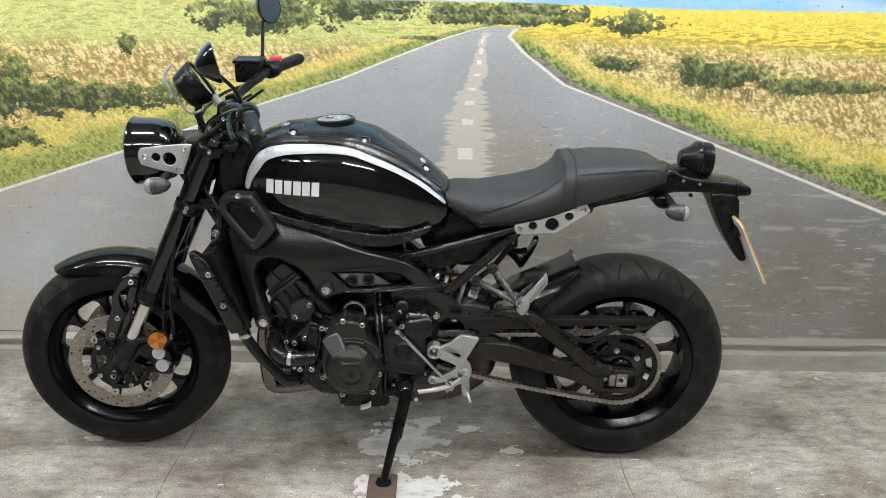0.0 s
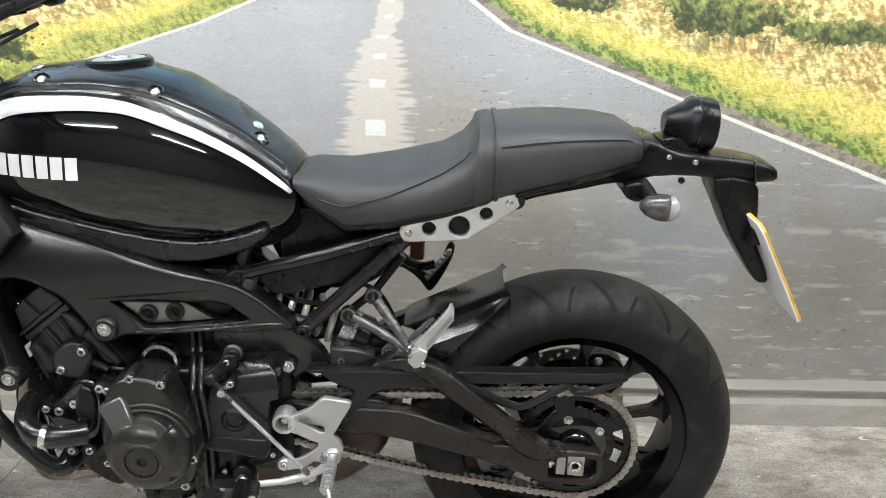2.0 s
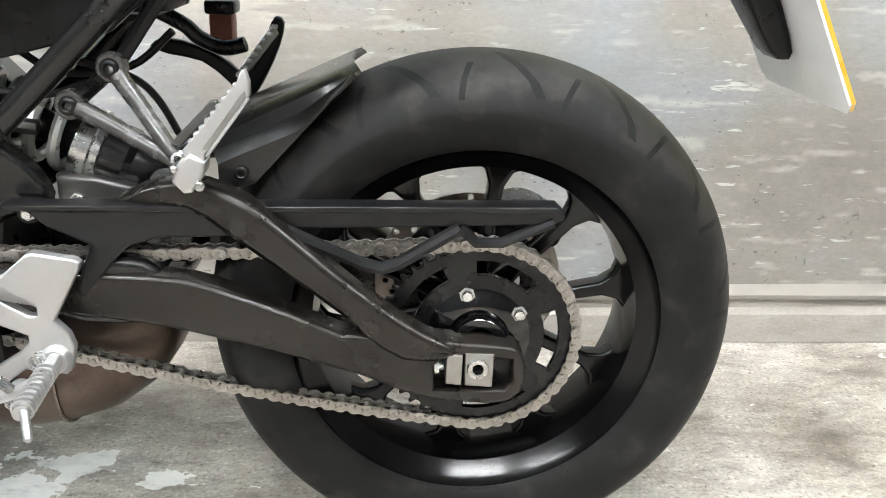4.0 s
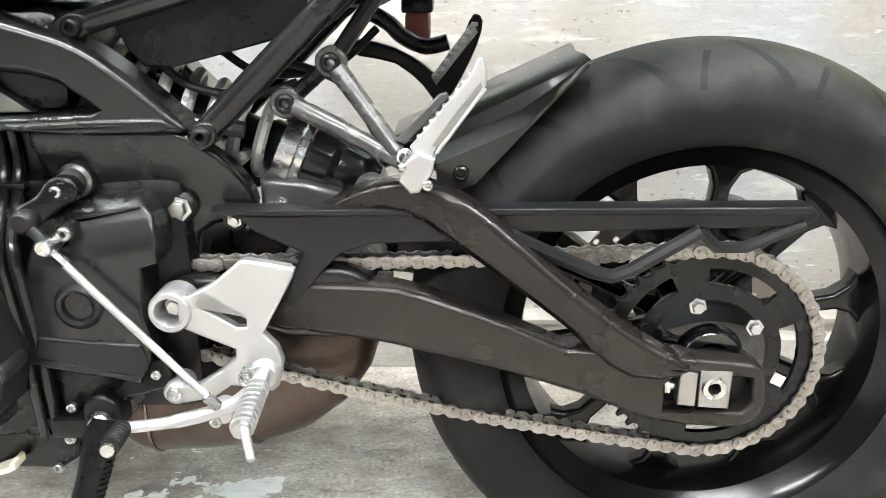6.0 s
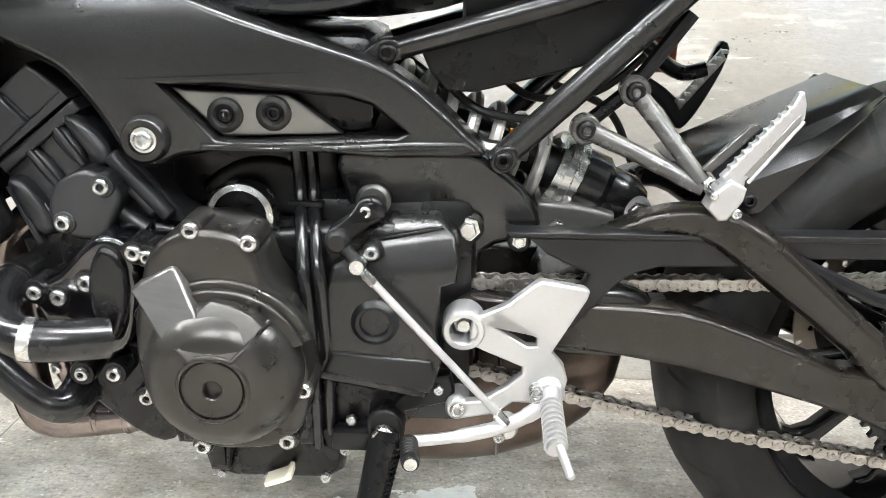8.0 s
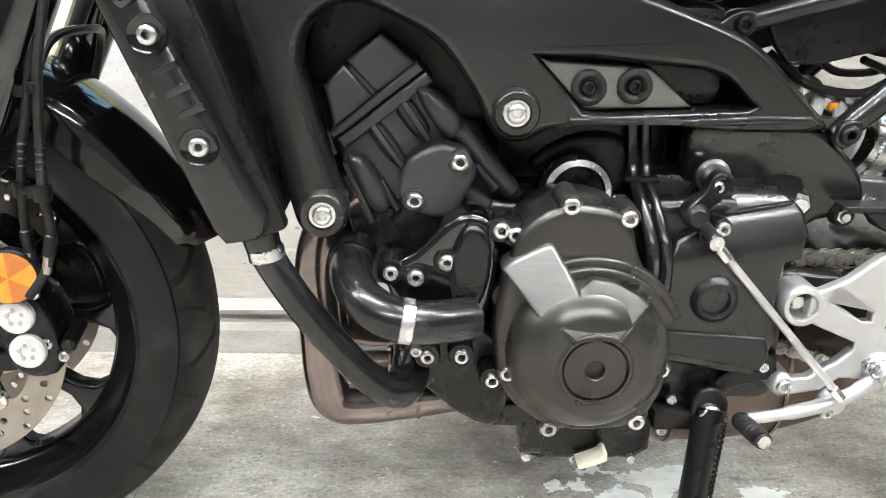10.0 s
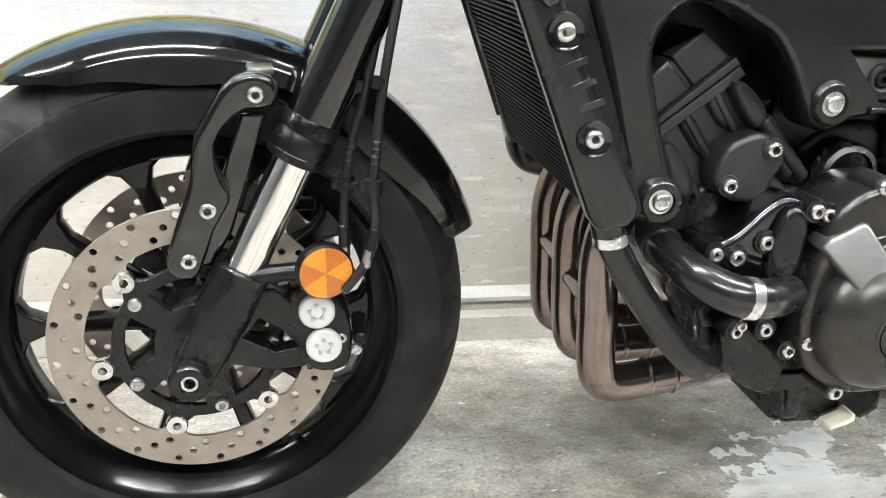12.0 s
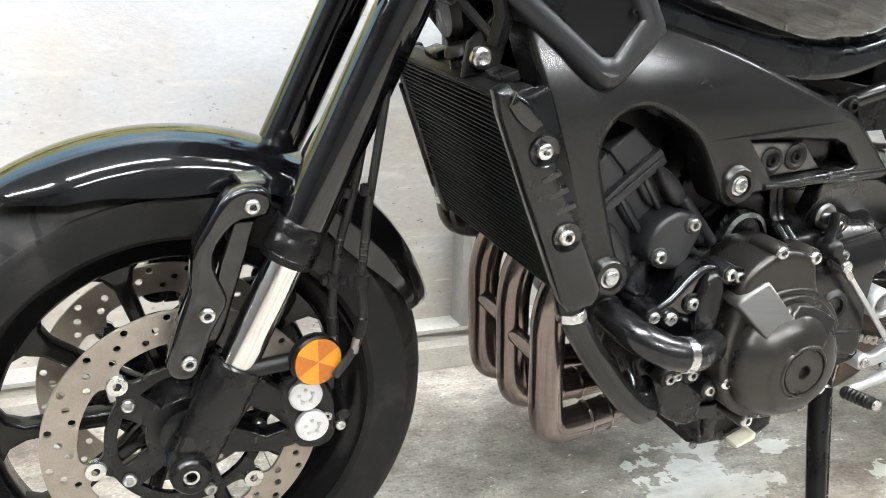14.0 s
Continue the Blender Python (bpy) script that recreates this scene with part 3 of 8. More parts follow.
def mural_colours(x, z):
    """The printed picture as a function of the place on the wall, in linear colour."""
    def mix(a, b, t):
        t = np.clip(t, 0, 1)[:, None]
        return a * (1 - t) + np.asarray(b) * t

    # the print hangs slightly askew on the wall
    x, z = 0.9805 * x - 0.0154 - 0.0037 * x * z - 0.0063 * x * x, 0.0083 * x + 0.9861 * z - 0.0025 - 0.0063 * x * z - 0.0038 * z * z
    step = lambda a, b, v: np.clip((v - a) / (b - a), 0, 1)
    edge_l = np.interp(z, ROAD_Z_L, ROAD_X_L)
    edge_r = np.interp(z, ROAD_Z_R, ROAD_X_R)
    far = np.clip((1.24 - z) / 1.16, 0.02, 1.0)
    f1 = fbm(x * 6, z * 14, 3)
    f2 = fbm(x * 26, z * 60, 11)
    f3 = fbm(x * 70, z * 90, 23, 3)
    # fields
    f4 = fbm(x * 45, z * 160, 29, 3)
    f5 = fbm(x * 100, z * 120, 31, 2)
    blade = fbm((x + 0.6 * z) * 130, (z - 0.25 * x) * 75, 37, 3)
    streak = fbm((x - 0.3 * z) * 40, z * 190, 43, 3)
    c = np.tile(np.array([0.62, 0.42, 0.19]), (len(x), 1))
    c = mix(c, (0.70, 0.57, 0.25), step(0.45, 0.6, f1))
    c = mix(c, (0.34, 0.25, 0.07), step(0.54, 0.66, f2) * 0.6)
    c = mix(c, (0.84, 0.72, 0.36), step(0.54, 0.62, blade) * 0.75)
    c = mix(c, (0.20, 0.14, 0.035), step(0.46, 0.37, blade) * 0.65)
    c = mix(c, (0.24, 0.19, 0.05), step(0.56, 0.66, f4) * 0.55)
    left = (x < edge_l).astype(float)
    meadow = left * step(1.13, 1.19, z + 0.04 * f1)
    c = mix(c, (0.60, 0.63, 0.22), meadow * (0.60 + 0.4 * f2))
    c = mix(c, (0.27, 0.33, 0.08), meadow * step(0.56, 0.64, streak) * 0.6)
    away = np.minimum(np.abs(x - edge_l), np.abs(x - edge_r)) / (0.02 + far) + 0.9 * (f1 - 0.5) + 0.5 * (f4 - 0.5)
    verge = step(1.7, 1.2, away)
    c = mix(c, (0.76, 0.60, 0.17), verge * (0.55 + 0.45 * step(0.4, 0.6, f2)))
    c = mix(c, (0.44, 0.41, 0.08), verge * step(0.48, 0.40, blade) * 0.7)
    c = mix(c, (0.50, 0.47, 0.13), step(0.95, 0.65, away) * (0.3 + 0.6 * step(0.35, 0.6, f2)))
    green = (1 - 0.4 * left) * step(0.78, 0.46, away)
    c = mix(c, (0.150, 0.235, 0.055), green * (0.60 + 0.5 * step(0.42, 0.56, f4)))
    c = mix(c, (0.055, 0.105, 0.025), green * step(0.47, 0.39, blade) * 0.8)
    c = mix(c, (0.36, 0.42, 0.11), green * step(0.57, 0.65, blade) * 0.7)
    rape = (1 - left) * step(1.14, 1.19, z + 0.03 * (x - 0.9))
    c = mix(c, (0.84, 0.645, 0.095), rape * 0.94)
    c = mix(c, (0.95, 0.80, 0.16), rape * step(0.55, 0.66, f3) * 0.5)
    c = mix(c, (0.26, 0.21, 0.03), rape * step(0.535, 0.60, streak + 0.10 * step(1.20, 1.15, z)) * step(1.262, 1.17, z) * 0.85)
    # shrubs: clumps with ragged tops
    for cx, cz, rx, rz, s in ((-1.45, 0.98, 0.36, 0.13, 1), (-1.05, 0.955, 0.28, 0.07, 2), (-0.72, 0.965, 0.2, 0.05, 3), (-0.93, 1.135, 0.045, 0.035, 4), (-0.45, 1.235, 0.30, 0.075, 5), (-0.1, 1.28, 0.25, 0.06, 6),
                              (0.22, 1.255, 0.16, 0.045, 7), (0.46, 1.262, 0.19, 0.05, 8), (0.78, 1.225, 0.125, 0.052, 9), (0.72, 1.10, 0.10, 0.032, 10), (1.12, 1.07, 0.20, 0.062, 11), (1.36, 1.035, 0.19, 0.035, 12),
                              (1.55, 1.03, 0.16, 0.028, 13), (1.0, 1.09, 0.08, 0.05, 14), (-1.42, 0.80, 0.22, 0.05, 15), (0.35, 1.235, 0.5, 0.02, 16), (0.05, 1.17, 0.09, 0.012, 17), (1.95, 1.0, 0.3, 0.04, 18)):
        d = np.sqrt(((x - cx) / rx) ** 2 + ((z - cz) / rz) ** 2)
        body = 0.93 - d + 1.25 * (fbm(x * 16 + s, z * 26, 40 + s) - 0.5) + 0.55 * (f5 - 0.5) + 0.5 * (blade - 0.5)
        k = step(0.12, 0.20, body)
        tone = 0.5 * blade + 0.5 * fbm(x * 42, z * 60 + s, 70 + s, 4) + 0.16 * np.clip((z - cz) / rz, -1, 1)
        shade = mix(np.tile(np.array([0.038, 0.050, 0.022]), (len(x), 1)), (0.150, 0.175, 0.058), step(0.40, 0.58, tone))
        light = step(0.58, 0.74, tone)[:, None] * np.array([0.20, 0.18, 0.05])
        c = c * (1 - k[:, None]) + (shade + light) * k[:, None]
    # reedy stems on the right bank
    foot = 0.955 + 0.05 * fbm(x * 55, 0 * x + 3.0, 93, 2)
    tips = 1.01 + 0.06 * fbm(x * 75, 0 * x + 8.0, 95, 2)
    reeds = (1 - left) * step(0, 0.02, z - foot) * step(0, 0.012, tips - z) * step(0.93, 1.05, x)
    c = mix(c, (0.11, 0.13, 0.045), reeds * step(0.48, 0.58, fbm((x + 0.06 * z) * 170, z * 14, 91, 3)) * 0.75)
    # dirt shoulder beside the right line
    sh = x - edge_r
    w_line = 0.010 + 0.030 * far
    c = mix(c, (0.27, 0.235, 0.20), ((sh > 0) & (sh < 0.014 + 0.16 * far * (0.7 + 0.6 * f2))).astype(float) * (z < 1.12))
    c = mix(c, (0.13, 0.11, 0.09), ((sh > 0) & (sh < 0.014 + 0.16 * far * (0.7 + 0.6 * f2))).astype(float) * (z < 1.12) * step(0.52, 0.62, f3) * 0.7)
    # asphalt: lower part darker towards the right, upper part paler and more even
    road = ((x > edge_l) & (x < edge_r) & (z < 1.212)).astype(float)
    r1 = fbm(x * 3.0, z * 3.0, 131)
    r2 = fbm(x * 14, z * 70, 137)
    r3 = fbm(x * 90, z * 130, 139, 3)
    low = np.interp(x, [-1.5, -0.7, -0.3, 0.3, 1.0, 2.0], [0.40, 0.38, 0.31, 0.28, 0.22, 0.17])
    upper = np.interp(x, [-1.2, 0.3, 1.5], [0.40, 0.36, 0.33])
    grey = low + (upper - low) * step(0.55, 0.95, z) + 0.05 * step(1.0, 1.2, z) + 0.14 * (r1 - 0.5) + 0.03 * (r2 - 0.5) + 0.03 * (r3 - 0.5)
    warm = np.stack([grey * 1.09, grey * 1.0, grey * 0.89], 1)
    cool = np.stack([grey * 0.985, grey * 1.0, grey * 1.025], 1)
    t = step(0.35, 0.62, r1 + 0.45 * (z - 0.6))[:, None]
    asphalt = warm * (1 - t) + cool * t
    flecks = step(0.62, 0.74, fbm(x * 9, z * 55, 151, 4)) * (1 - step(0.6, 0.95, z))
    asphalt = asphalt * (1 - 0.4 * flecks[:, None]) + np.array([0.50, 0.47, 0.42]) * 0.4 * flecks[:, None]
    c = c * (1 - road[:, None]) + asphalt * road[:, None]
    # worn middle with dashes
    mid = np.interp(z, [0.60, 0.70, 0.757, 0.80, 0.92, 1.0, 1.055, 1.112, 1.168, 1.2], [0.222, 0.226, 0.231, 0.230, 0.238, 0.248, 0.267, 0.274, 0.280, 0.30])
    half = np.interp(z, [0.55, 0.70, 0.90, 1.02, 1.17], [0.20, 0.135, 0.095, 0.045, 0.016])
    worn = step(0.40, 0.50, (half - np.abs(x - mid)) / half * 0.6 + 0.55 * fbm(x * 7, z * 120, 161, 3)) * (np.abs(x - mid) < half * 1.4) * (z < 1.19) * step(0.55, 0.72, z)
    c = mix(c, (0.60, 0.55, 0.48), worn * 0.8)
    for z0, z1 in ((0.757, 0.797), (0.877, 0.898), (0.949, 0.961), (0.997, 1.006), (1.045, 1.055), (1.085, 1.098), (1.12, 1.14), (1.155, 1.18)):
        hw = 0.0255 * (1.25 - (z0 + z1) / 2) / 0.473
        c = mix(c, (0.74, 0.74, 0.70), ((np.abs(x - mid) < hw) & (z > z0) & (z < z1)).astype(float) * (0.75 + 0.3 * f3))
    # edge lines
    for e, sgn in ((edge_l, 1), (edge_r, -1)):
        d = (x - e) * sgn
        k = ((d > -w_line * 0.2) & (d < w_line)).astype(float) * (z < 1.21) * step(0.10, 0.36, f2 + 0.2)
        c = mix(c, (0.74, 0.73, 0.69), k * 0.95)
    # sky
    hz = 1.272 + 0.012 * np.clip((0.9 - x) / 0.5, 0, 1) + 0.006 * f1
    sky = step(0, 0.006, z - hz)
    cloud = step(0.5, 0.75, fbm(x * 1.3, z * 2.4, 171) + 0.12 * (z - 1.6))
    sk = np.stack([0.30 + 0 * z, 0.55 + 0 * z, 0.78 + 0 * z], 1)
    sk = sk * (1 - 0.35 * step(1.3, 2.7, z))[:, None]
    sk = sk * (1 - cloud[:, None]) + np.array([0.8, 0.82, 0.84]) * cloud[:, None]
    c = c * (1 - sky[:, None]) + sk * sky[:, None]
    return np.clip(c, 0.004, 0.86)


def mural():
    xs = np.concatenate([np.linspace(-4.15, -1.95, 40)[:-1], np.linspace(-1.95, 2.45, 1500), np.linspace(2.45, 4.55, 40)[1:]])
    zs = np.concatenate([np.linspace(0.078, 0.6, 90)[:-1], np.linspace(0.6, 1.36, 350), np.linspace(1.36, TOP - 0.01, 30)[1:]])
    gx, gz = np.meshgrid(xs, zs)
    nx, nz = len(xs), len(zs)
    co = np.stack([gx.ravel(), np.full(gx.size, WALL_Y - 0.004), gz.ravel()], 1)
    i = (np.arange(nz - 1)[:, None] * nx + np.arange(nx - 1)[None, :]).ravel()
    quads = np.stack([i, i + 1, i + nx + 1, i + nx], 1)
    rgba = np.ones((len(co), 4), dtype=np.float32)
    rgba[:, :3] = mural_colours(co[:, 0], co[:, 2])
    mid = co[quads].mean(1)
    left = np.interp(mid[:, 2], ROAD_Z_L, ROAD_X_L)
    right = np.interp(mid[:, 2], ROAD_Z_R, ROAD_X_R)
    kind = np.where(mid[:, 2] > 1.28, 3, np.where((mid[:, 0] > left) & (mid[:, 0] < right) & (mid[:, 2] < 1.212), 0, np.where(mid[:, 0] < (left + right) / 2, 1, 2)))
    t = thing("mural", "printed wall mural of a country road between yellow fields", "mural")
    for k, (name, label) in enumerate((("painted_road", "grey asphalt road of the mural"), ("painted_meadow", "yellow-green meadow with shrubs"), ("painted_field", "bright yellow field with shrubs"), ("painted_sky", "pale blue sky with clouds"))):
        q = quads[kind == k]
        used, inv = np.unique(q.ravel(), return_inverse=True)
        me = bpy.data.meshes.new(name)
        me.vertices.add(len(used))
        me.vertices.foreach_set("co", co[used].ravel())
        me.loops.add(q.size)
        me.loops.foreach_set("vertex_index", inv.ravel().astype(np.int32))
        me.polygons.add(len(q))
        me.polygons.foreach_set("loop_start", np.arange(0, q.size, 4, dtype=np.int32))
        me.update(calc_edges=True)
        lay = me.attributes.new("print", "FLOAT_COLOR", "POINT")
        lay.data.foreach_set("color", rgba[used].ravel())
        me.materials.append(MURAL_GRASS if k in (1, 2) else MURAL)
        ob = new(name, me)
        ob.parent = t
        ob["label"] = label
    return t


mural()


def ceiling_light(x, y):
    """A twin fluorescent batten on the ceiling."""
    t = thing("ceiling_light", "white twin fluorescent batten fixed on the ceiling", "ceiling light", pose(x, y, TOP), "fluorescent battens")
    bm = bmesh.new()
    box((-0.75, -0.05, -0.06), (0.75, 0.05, 0.0), 0.006, bm)
    for e in (-0.74, 0.71):
        box((e, -0.075, -0.115), (e + 0.03, 0.075, -0.05), 0.006, bm)
    part("housing", bm, CEIL, t, "white enamelled housing")
    for y1 in (-0.05, 0.05):
        part("tube", rod((-0.715, y1, -0.09), (0.715, y1, -0.09), 0.017, 0.003, 14), TUBEGLOW, t, "glowing fluorescent tube")
    return t


first = ceiling_light(-1.20, 1.75)
for x, y in ((0.80, 1.75), (-3.20, 1.75), (2.80, 1.75), (-1.20, -0.6), (0.80, -0.6)):
    copy_thing(first, pose(x, y, TOP))

# ---- the motorcycle, built upright in its own frame (x along, y across, z up) and leant on its side stand ----
moto = thing("motorcycle", "black retro roadster motorcycle leaning on its side stand", "motorcycle", pose(-0.037, 2.438, 0, 3.0, 0, 0))


def make_bolt(name, mat, profile, seg=16):
    ob = part(name, lathe(profile, (0, 0, 0), (0, -1, 0), seg), mat)
    me = ob.data
    bpy.data.objects.remove(ob)
    return me


SOCKET = [(0, 0.0), (0.42, 0.0), (0.46, 0.62), (0.52, 0.68), (0.78, 0.66), (0.93, 0.52), (1, 0.30), (1, -0.3)]
FLANGE = [(0, 0.80), (0.60, 0.80), (0.70, 0.70), (0.72, 0.26), (1.0, 0.22), (1.0, -0.2)]
BOLT_STEEL = make_bolt("bolt_steel", STEEL, SOCKET)
BOLT_BLACK = make_bolt("bolt_black", PLASTIC, SOCKET)
BOLT_HEX = make_bolt("bolt_hex", STEEL, FLANGE, 6)


def bolt(parent, u, v, w, r=0.007, me=None, turn=0.0, name="bolt", yaw=0.0):
    return again(name, me or BOLT_STEEL, pose(u, v, w, 0, turn, yaw) @ Matrix.Diagonal((r, r, r, 1)), parent)


def wheel(name, u, r, half, rim_r, lip, spoke_turn, label):
    """A ten-spoke cast wheel with its tyre; children are placed about the hub."""
    w = part(name, lathe([(rim_r + 0.008, -lip), (rim_r, -lip - 0.002), (rim_r - 0.004, -lip + 0.004), (rim_r - 0.010, -lip + 0.010), (rim_r - 0.026, -lip + 0.022), (rim_r - 0.031, -0.02), (rim_r - 0.031, 0.02),
                          (rim_r - 0.026, lip - 0.022), (rim_r - 0.010, lip - 0.010), (rim_r - 0.004, lip - 0.004), (rim_r, lip + 0.002), (rim_r + 0.008, lip), (rim_r - 0.006, lip - 0.02), (rim_r - 0.018, 0), (rim_r - 0.006, -lip + 0.02)],
                         (0, 0, 0), (0, 1, 0), 96, None, True), WHEELPAINT, moto, label)
    w.location = (u, 0, r)
    tp = [(rim_r - 0.002, -lip), (rim_r + 0.004, -lip - 0.006), (rim_r + 0.020, -half + 0.006), (rim_r + 0.040, -half), (rim_r + 0.046, -half + 0.0015), (r - 0.036, -half + 0.006), (r - 0.022, -half * 0.79), (r - 0.011, -half * 0.56), (r - 0.004, -half * 0.32), (r, 0)]
    tp = tp + [(a, -b) for a, b in tp[-2::-1]]
    part("tyre", lathe(tp, (0, 0, 0), (0, 1, 0), 128), TYRE if half < 0.07 else TYRE_WIDE, w, "dusty black rubber tyre with curved sipes")
    bm = lathe([(0, -0.075), (0.028, -0.075), (0.034, -0.07), (0.036, -0.03), (0.046, -0.024), (0.046, 0.024), (0.036, 0.03), (0.034, 0.07), (0.028, 0.075), (0, 0.075)], (0, 0, 0), (0, 1, 0), 32)
    part("hub", bm, ENGINE, w)
    k = rim_r - 0.028
    outline = [(0.040, -0.013), (0.07, -0.0095), (k * 0.62, -0.0085), (k * 0.84, -0.0095), (k * 0.93, -0.017), (k * 0.985, -0.036), (k + 0.003, -0.040), (k + 0.004, 0.040), (k * 0.985, 0.036), (k * 0.93, 0.017), (k * 0.84, 0.0095), (k * 0.62, 0.0085), (0.07, 0.0095), (0.040, 0.013)]
    sp = part("spoke", slab(outline, -0.013, 0.013, b=0.005), WHEELPAINT, w)
    sp.matrix_basis = pose(0, 0, 0, 0, -spoke_turn, 0)
    for i in range(1, 10):
        again("spoke", sp.data, pose(0, 0, 0, 0, -spoke_turn - 36 * i, 0), w)
    return w


rear = wheel("rear_wheel", 0.730, 0.3165, 0.090, 0.219, 0.073, 10, "satin black ten-spoke cast rear wheel")
front = wheel("front_wheel", -0.724, 0.302, 0.060, 0.219, 0.049, 0, "satin black ten-spoke cast front wheel")
front.rotation_euler = (0, 0, radians(4))
part("valve", rod((0.10, -0.02, -0.155), (0.092, -0.045, -0.145), 0.0045), RUBBER, front)


def disc(parent, v, r0, r1, name, bobbins=5, holes=46, turn=0.0):
    """A drilled brake disc with lobes that reach in to its carrier."""
    inner = []
    for i in range(120):
        a = 2 * math.pi * i / 120
        lobe = max(0.0, math.cos(bobbins * (a - turn))) ** 6
        rr = r0 - 0.016 * lobe
        inner.append((rr * math.cos(a), rr * math.sin(a)))
    outer = [(r1 * math.cos(2 * math.pi * i / 120), r1 * math.sin(2 * math.pi * i / 120)) for i in range(120)]
    hs = []
    for i in range(holes):
        a = 2 * math.pi * i / holes
        rr = r0 + (r1 - r0) * (0.22, 0.5, 0.80)[(i * 2) % 3]
        hs.append(ring(rr * math.cos(a), rr * math.sin(a), 0.0041, 8))
    return part(name, slab(outer, v - 0.0022, v + 0.0022, [inner] + hs, 0.0005), DISC, parent, "worn drilled steel brake disc")


DB = 0.236
for v in (-0.070, 0.070):
    d = disc(front, v, 0.113, 0.149, "brake_disc", 6, 60, turn=DB)
    cz = v + (0.001 if v < 0 else -0.001)
    star = []
    for i in range(60):
        a = 2 * math.pi * i / 60
        rr = 0.087 + 0.017 * max(0.0, math.cos(6 * (a - DB))) ** 5
        star.append((rr * math.cos(a), rr * math.sin(a)))
    hs = []
    for i in range(5):
        c = 2.46 + 1.2566 * i + 0.628
        hs.append([(0.074 * math.cos(c + f), 0.074 * math.sin(c + f)) for f in (-0.42, -0.28, -0.14, 0, 0.14, 0.28, 0.42)] + [(0.045 * math.cos(c + f), 0.045 * math.sin(c + f)) for f in (0.34, 0.12, -0.12, -0.34)])
    part("disc_carrier", slab(star, cz - 0.004, cz + 0.004, hs, 0.0012), ENGINE, front, "black cast disc carrier")
    out = -1 if v < 0 else 1
    for i in range(6):
        a = DB + 1.0472 * i
        part("bobbin", lathe([(0.0045, -0.004), (0.0045, 0.006), (0.0105, 0.006), (0.0115, 0.004), (0.0115, -0.004)], (0.100 * math.cos(a), v, 0.100 * math.sin(a)), (0, out, 0), 20), STEEL, front)
    for i in range(5):
        a = 2.46 + 1.2566 * i
        bolt(front, 0.077 * math.cos(a), v + out * 0.004, 0.077 * math.sin(a), 0.0075, yaw=0 if v < 0 else 180)

# rear sprocket, disc and hub
teeth = []
for i in range(45):
    for f, rr in ((0.0, 0.1085), (0.28, 0.1095), (0.42, 0.1165), (0.58, 0.1165), (0.72, 0.1095)):
        a = 2 * math.pi * (i + f) / 45
        teeth.append((rr * math.cos(a), rr * math.sin(a)))
slots = []
for i in range(5):
    a0 = math.radians(72 * i + 105 - 36)
    arc = [a0 + math.radians(s) for s in (-24, -16, -8, 0, 8, 16, 24)]
    slots.append([(0.094 * math.cos(a), 0.094 * math.sin(a)) for a in arc] + [(0.077 * math.cos(a), 0.077 * math.sin(a)) for a in arc[::-1]])
sprocket = part("sprocket", slab(teeth, -0.086, -0.079, slots + [ring(0, 0, 0.040, 24)], 0.001), ENGINE, rear, "black steel rear sprocket with slots")
part("sprocket_carrier", lathe([(0.02, 0.105), (0.030, 0.105), (0.034, 0.10), (0.036, 0.09), (0.060, 0.086), (0.066, 0.080), (0.066, 0.055), (0.05, 0.04), (0, 0.04)], (0, 0, 0), (0, -1, 0), 40), GLOSS, rear)
for i in range(5):
    a = math.radians(72 * i + 105)
    bolt(rear, 0.055 * math.cos(a), -0.086, 0.055 * math.sin(a), 0.0095, BOLT_HEX, i * 25)
disc(rear, 0.078, 0.095, 0.123, "brake_disc", holes=40)
rcal = part("rear_caliper", slab(spline([(0.770, 0.430), (0.800, 0.437), (0.835, 0.420), (0.848, 0.392), (0.838, 0.372), (0.806, 0.388), (0.778, 0.402)], 3, True), 0.055, 0.115, (), 0.006), ENGINE, moto, "black rear brake caliper behind the wheel")
for q in ((0.79, 0.422), (0.83, 0.398)):
    bolt(rcal, q[0], 0.054, q[1], 0.009)
part("disc_carrier", slab(ring(0, 0, 0.098, 30), 0.074, 0.082, [[(0.07 * math.cos(1.257 * i + s), 0.07 * math.sin(1.257 * i + s)) for s in (-0.4, -0.2, 0, 0.2, 0.4)] + [(0.05 * math.cos(1.257 * i + s), 0.05 * math.sin(1.257 * i + s)) for s in (0.35, 0, -0.35)] for i in range(5)], 0.001), ENGINE, rear)


# ---- drive chain ----
def chain_path():
    a, ra, b, rb = Vector((0.146, 0.373)), 0.0415, Vector((0.730, 0.3165)), 0.1138
    d = b - a
    base = math.atan2(d.y, d.x)
    off = math.acos((ra - rb) / d.length)
    pts = []
    top, bot = base + off, base - off
    n = 200
    tf, tb = a + ra * Vector((math.cos(top), math.sin(top))), b + rb * Vector((math.cos(top), math.sin(top)))
    bf, bb = a + ra * Vector((math.cos(bot), math.sin(bot))), b + rb * Vector((math.cos(bot), math.sin(bot)))
    for i in range(n):
        s = i / n
        q = tf.lerp(tb, s)
        pts.append((q.x, q.y - 0.004 * 4 * s * (1 - s)))
    for i in range(n):
        t = top + (bot - top) * i / n
        pts.append((b.x + rb * math.cos(t), b.y + rb * math.sin(t)))
    for i in range(n):
        s = i / n
        q = bb.lerp(bf, s)
        pts.append((q.x, q.y - 0.012 * 4 * s * (1 - s)))
    for i in range(n):
        t = bot - (2 * math.pi - (top - bot)) * i / n
        pts.append((a.x + ra * math.cos(t), a.y + ra * math.sin(t)))
    return pts


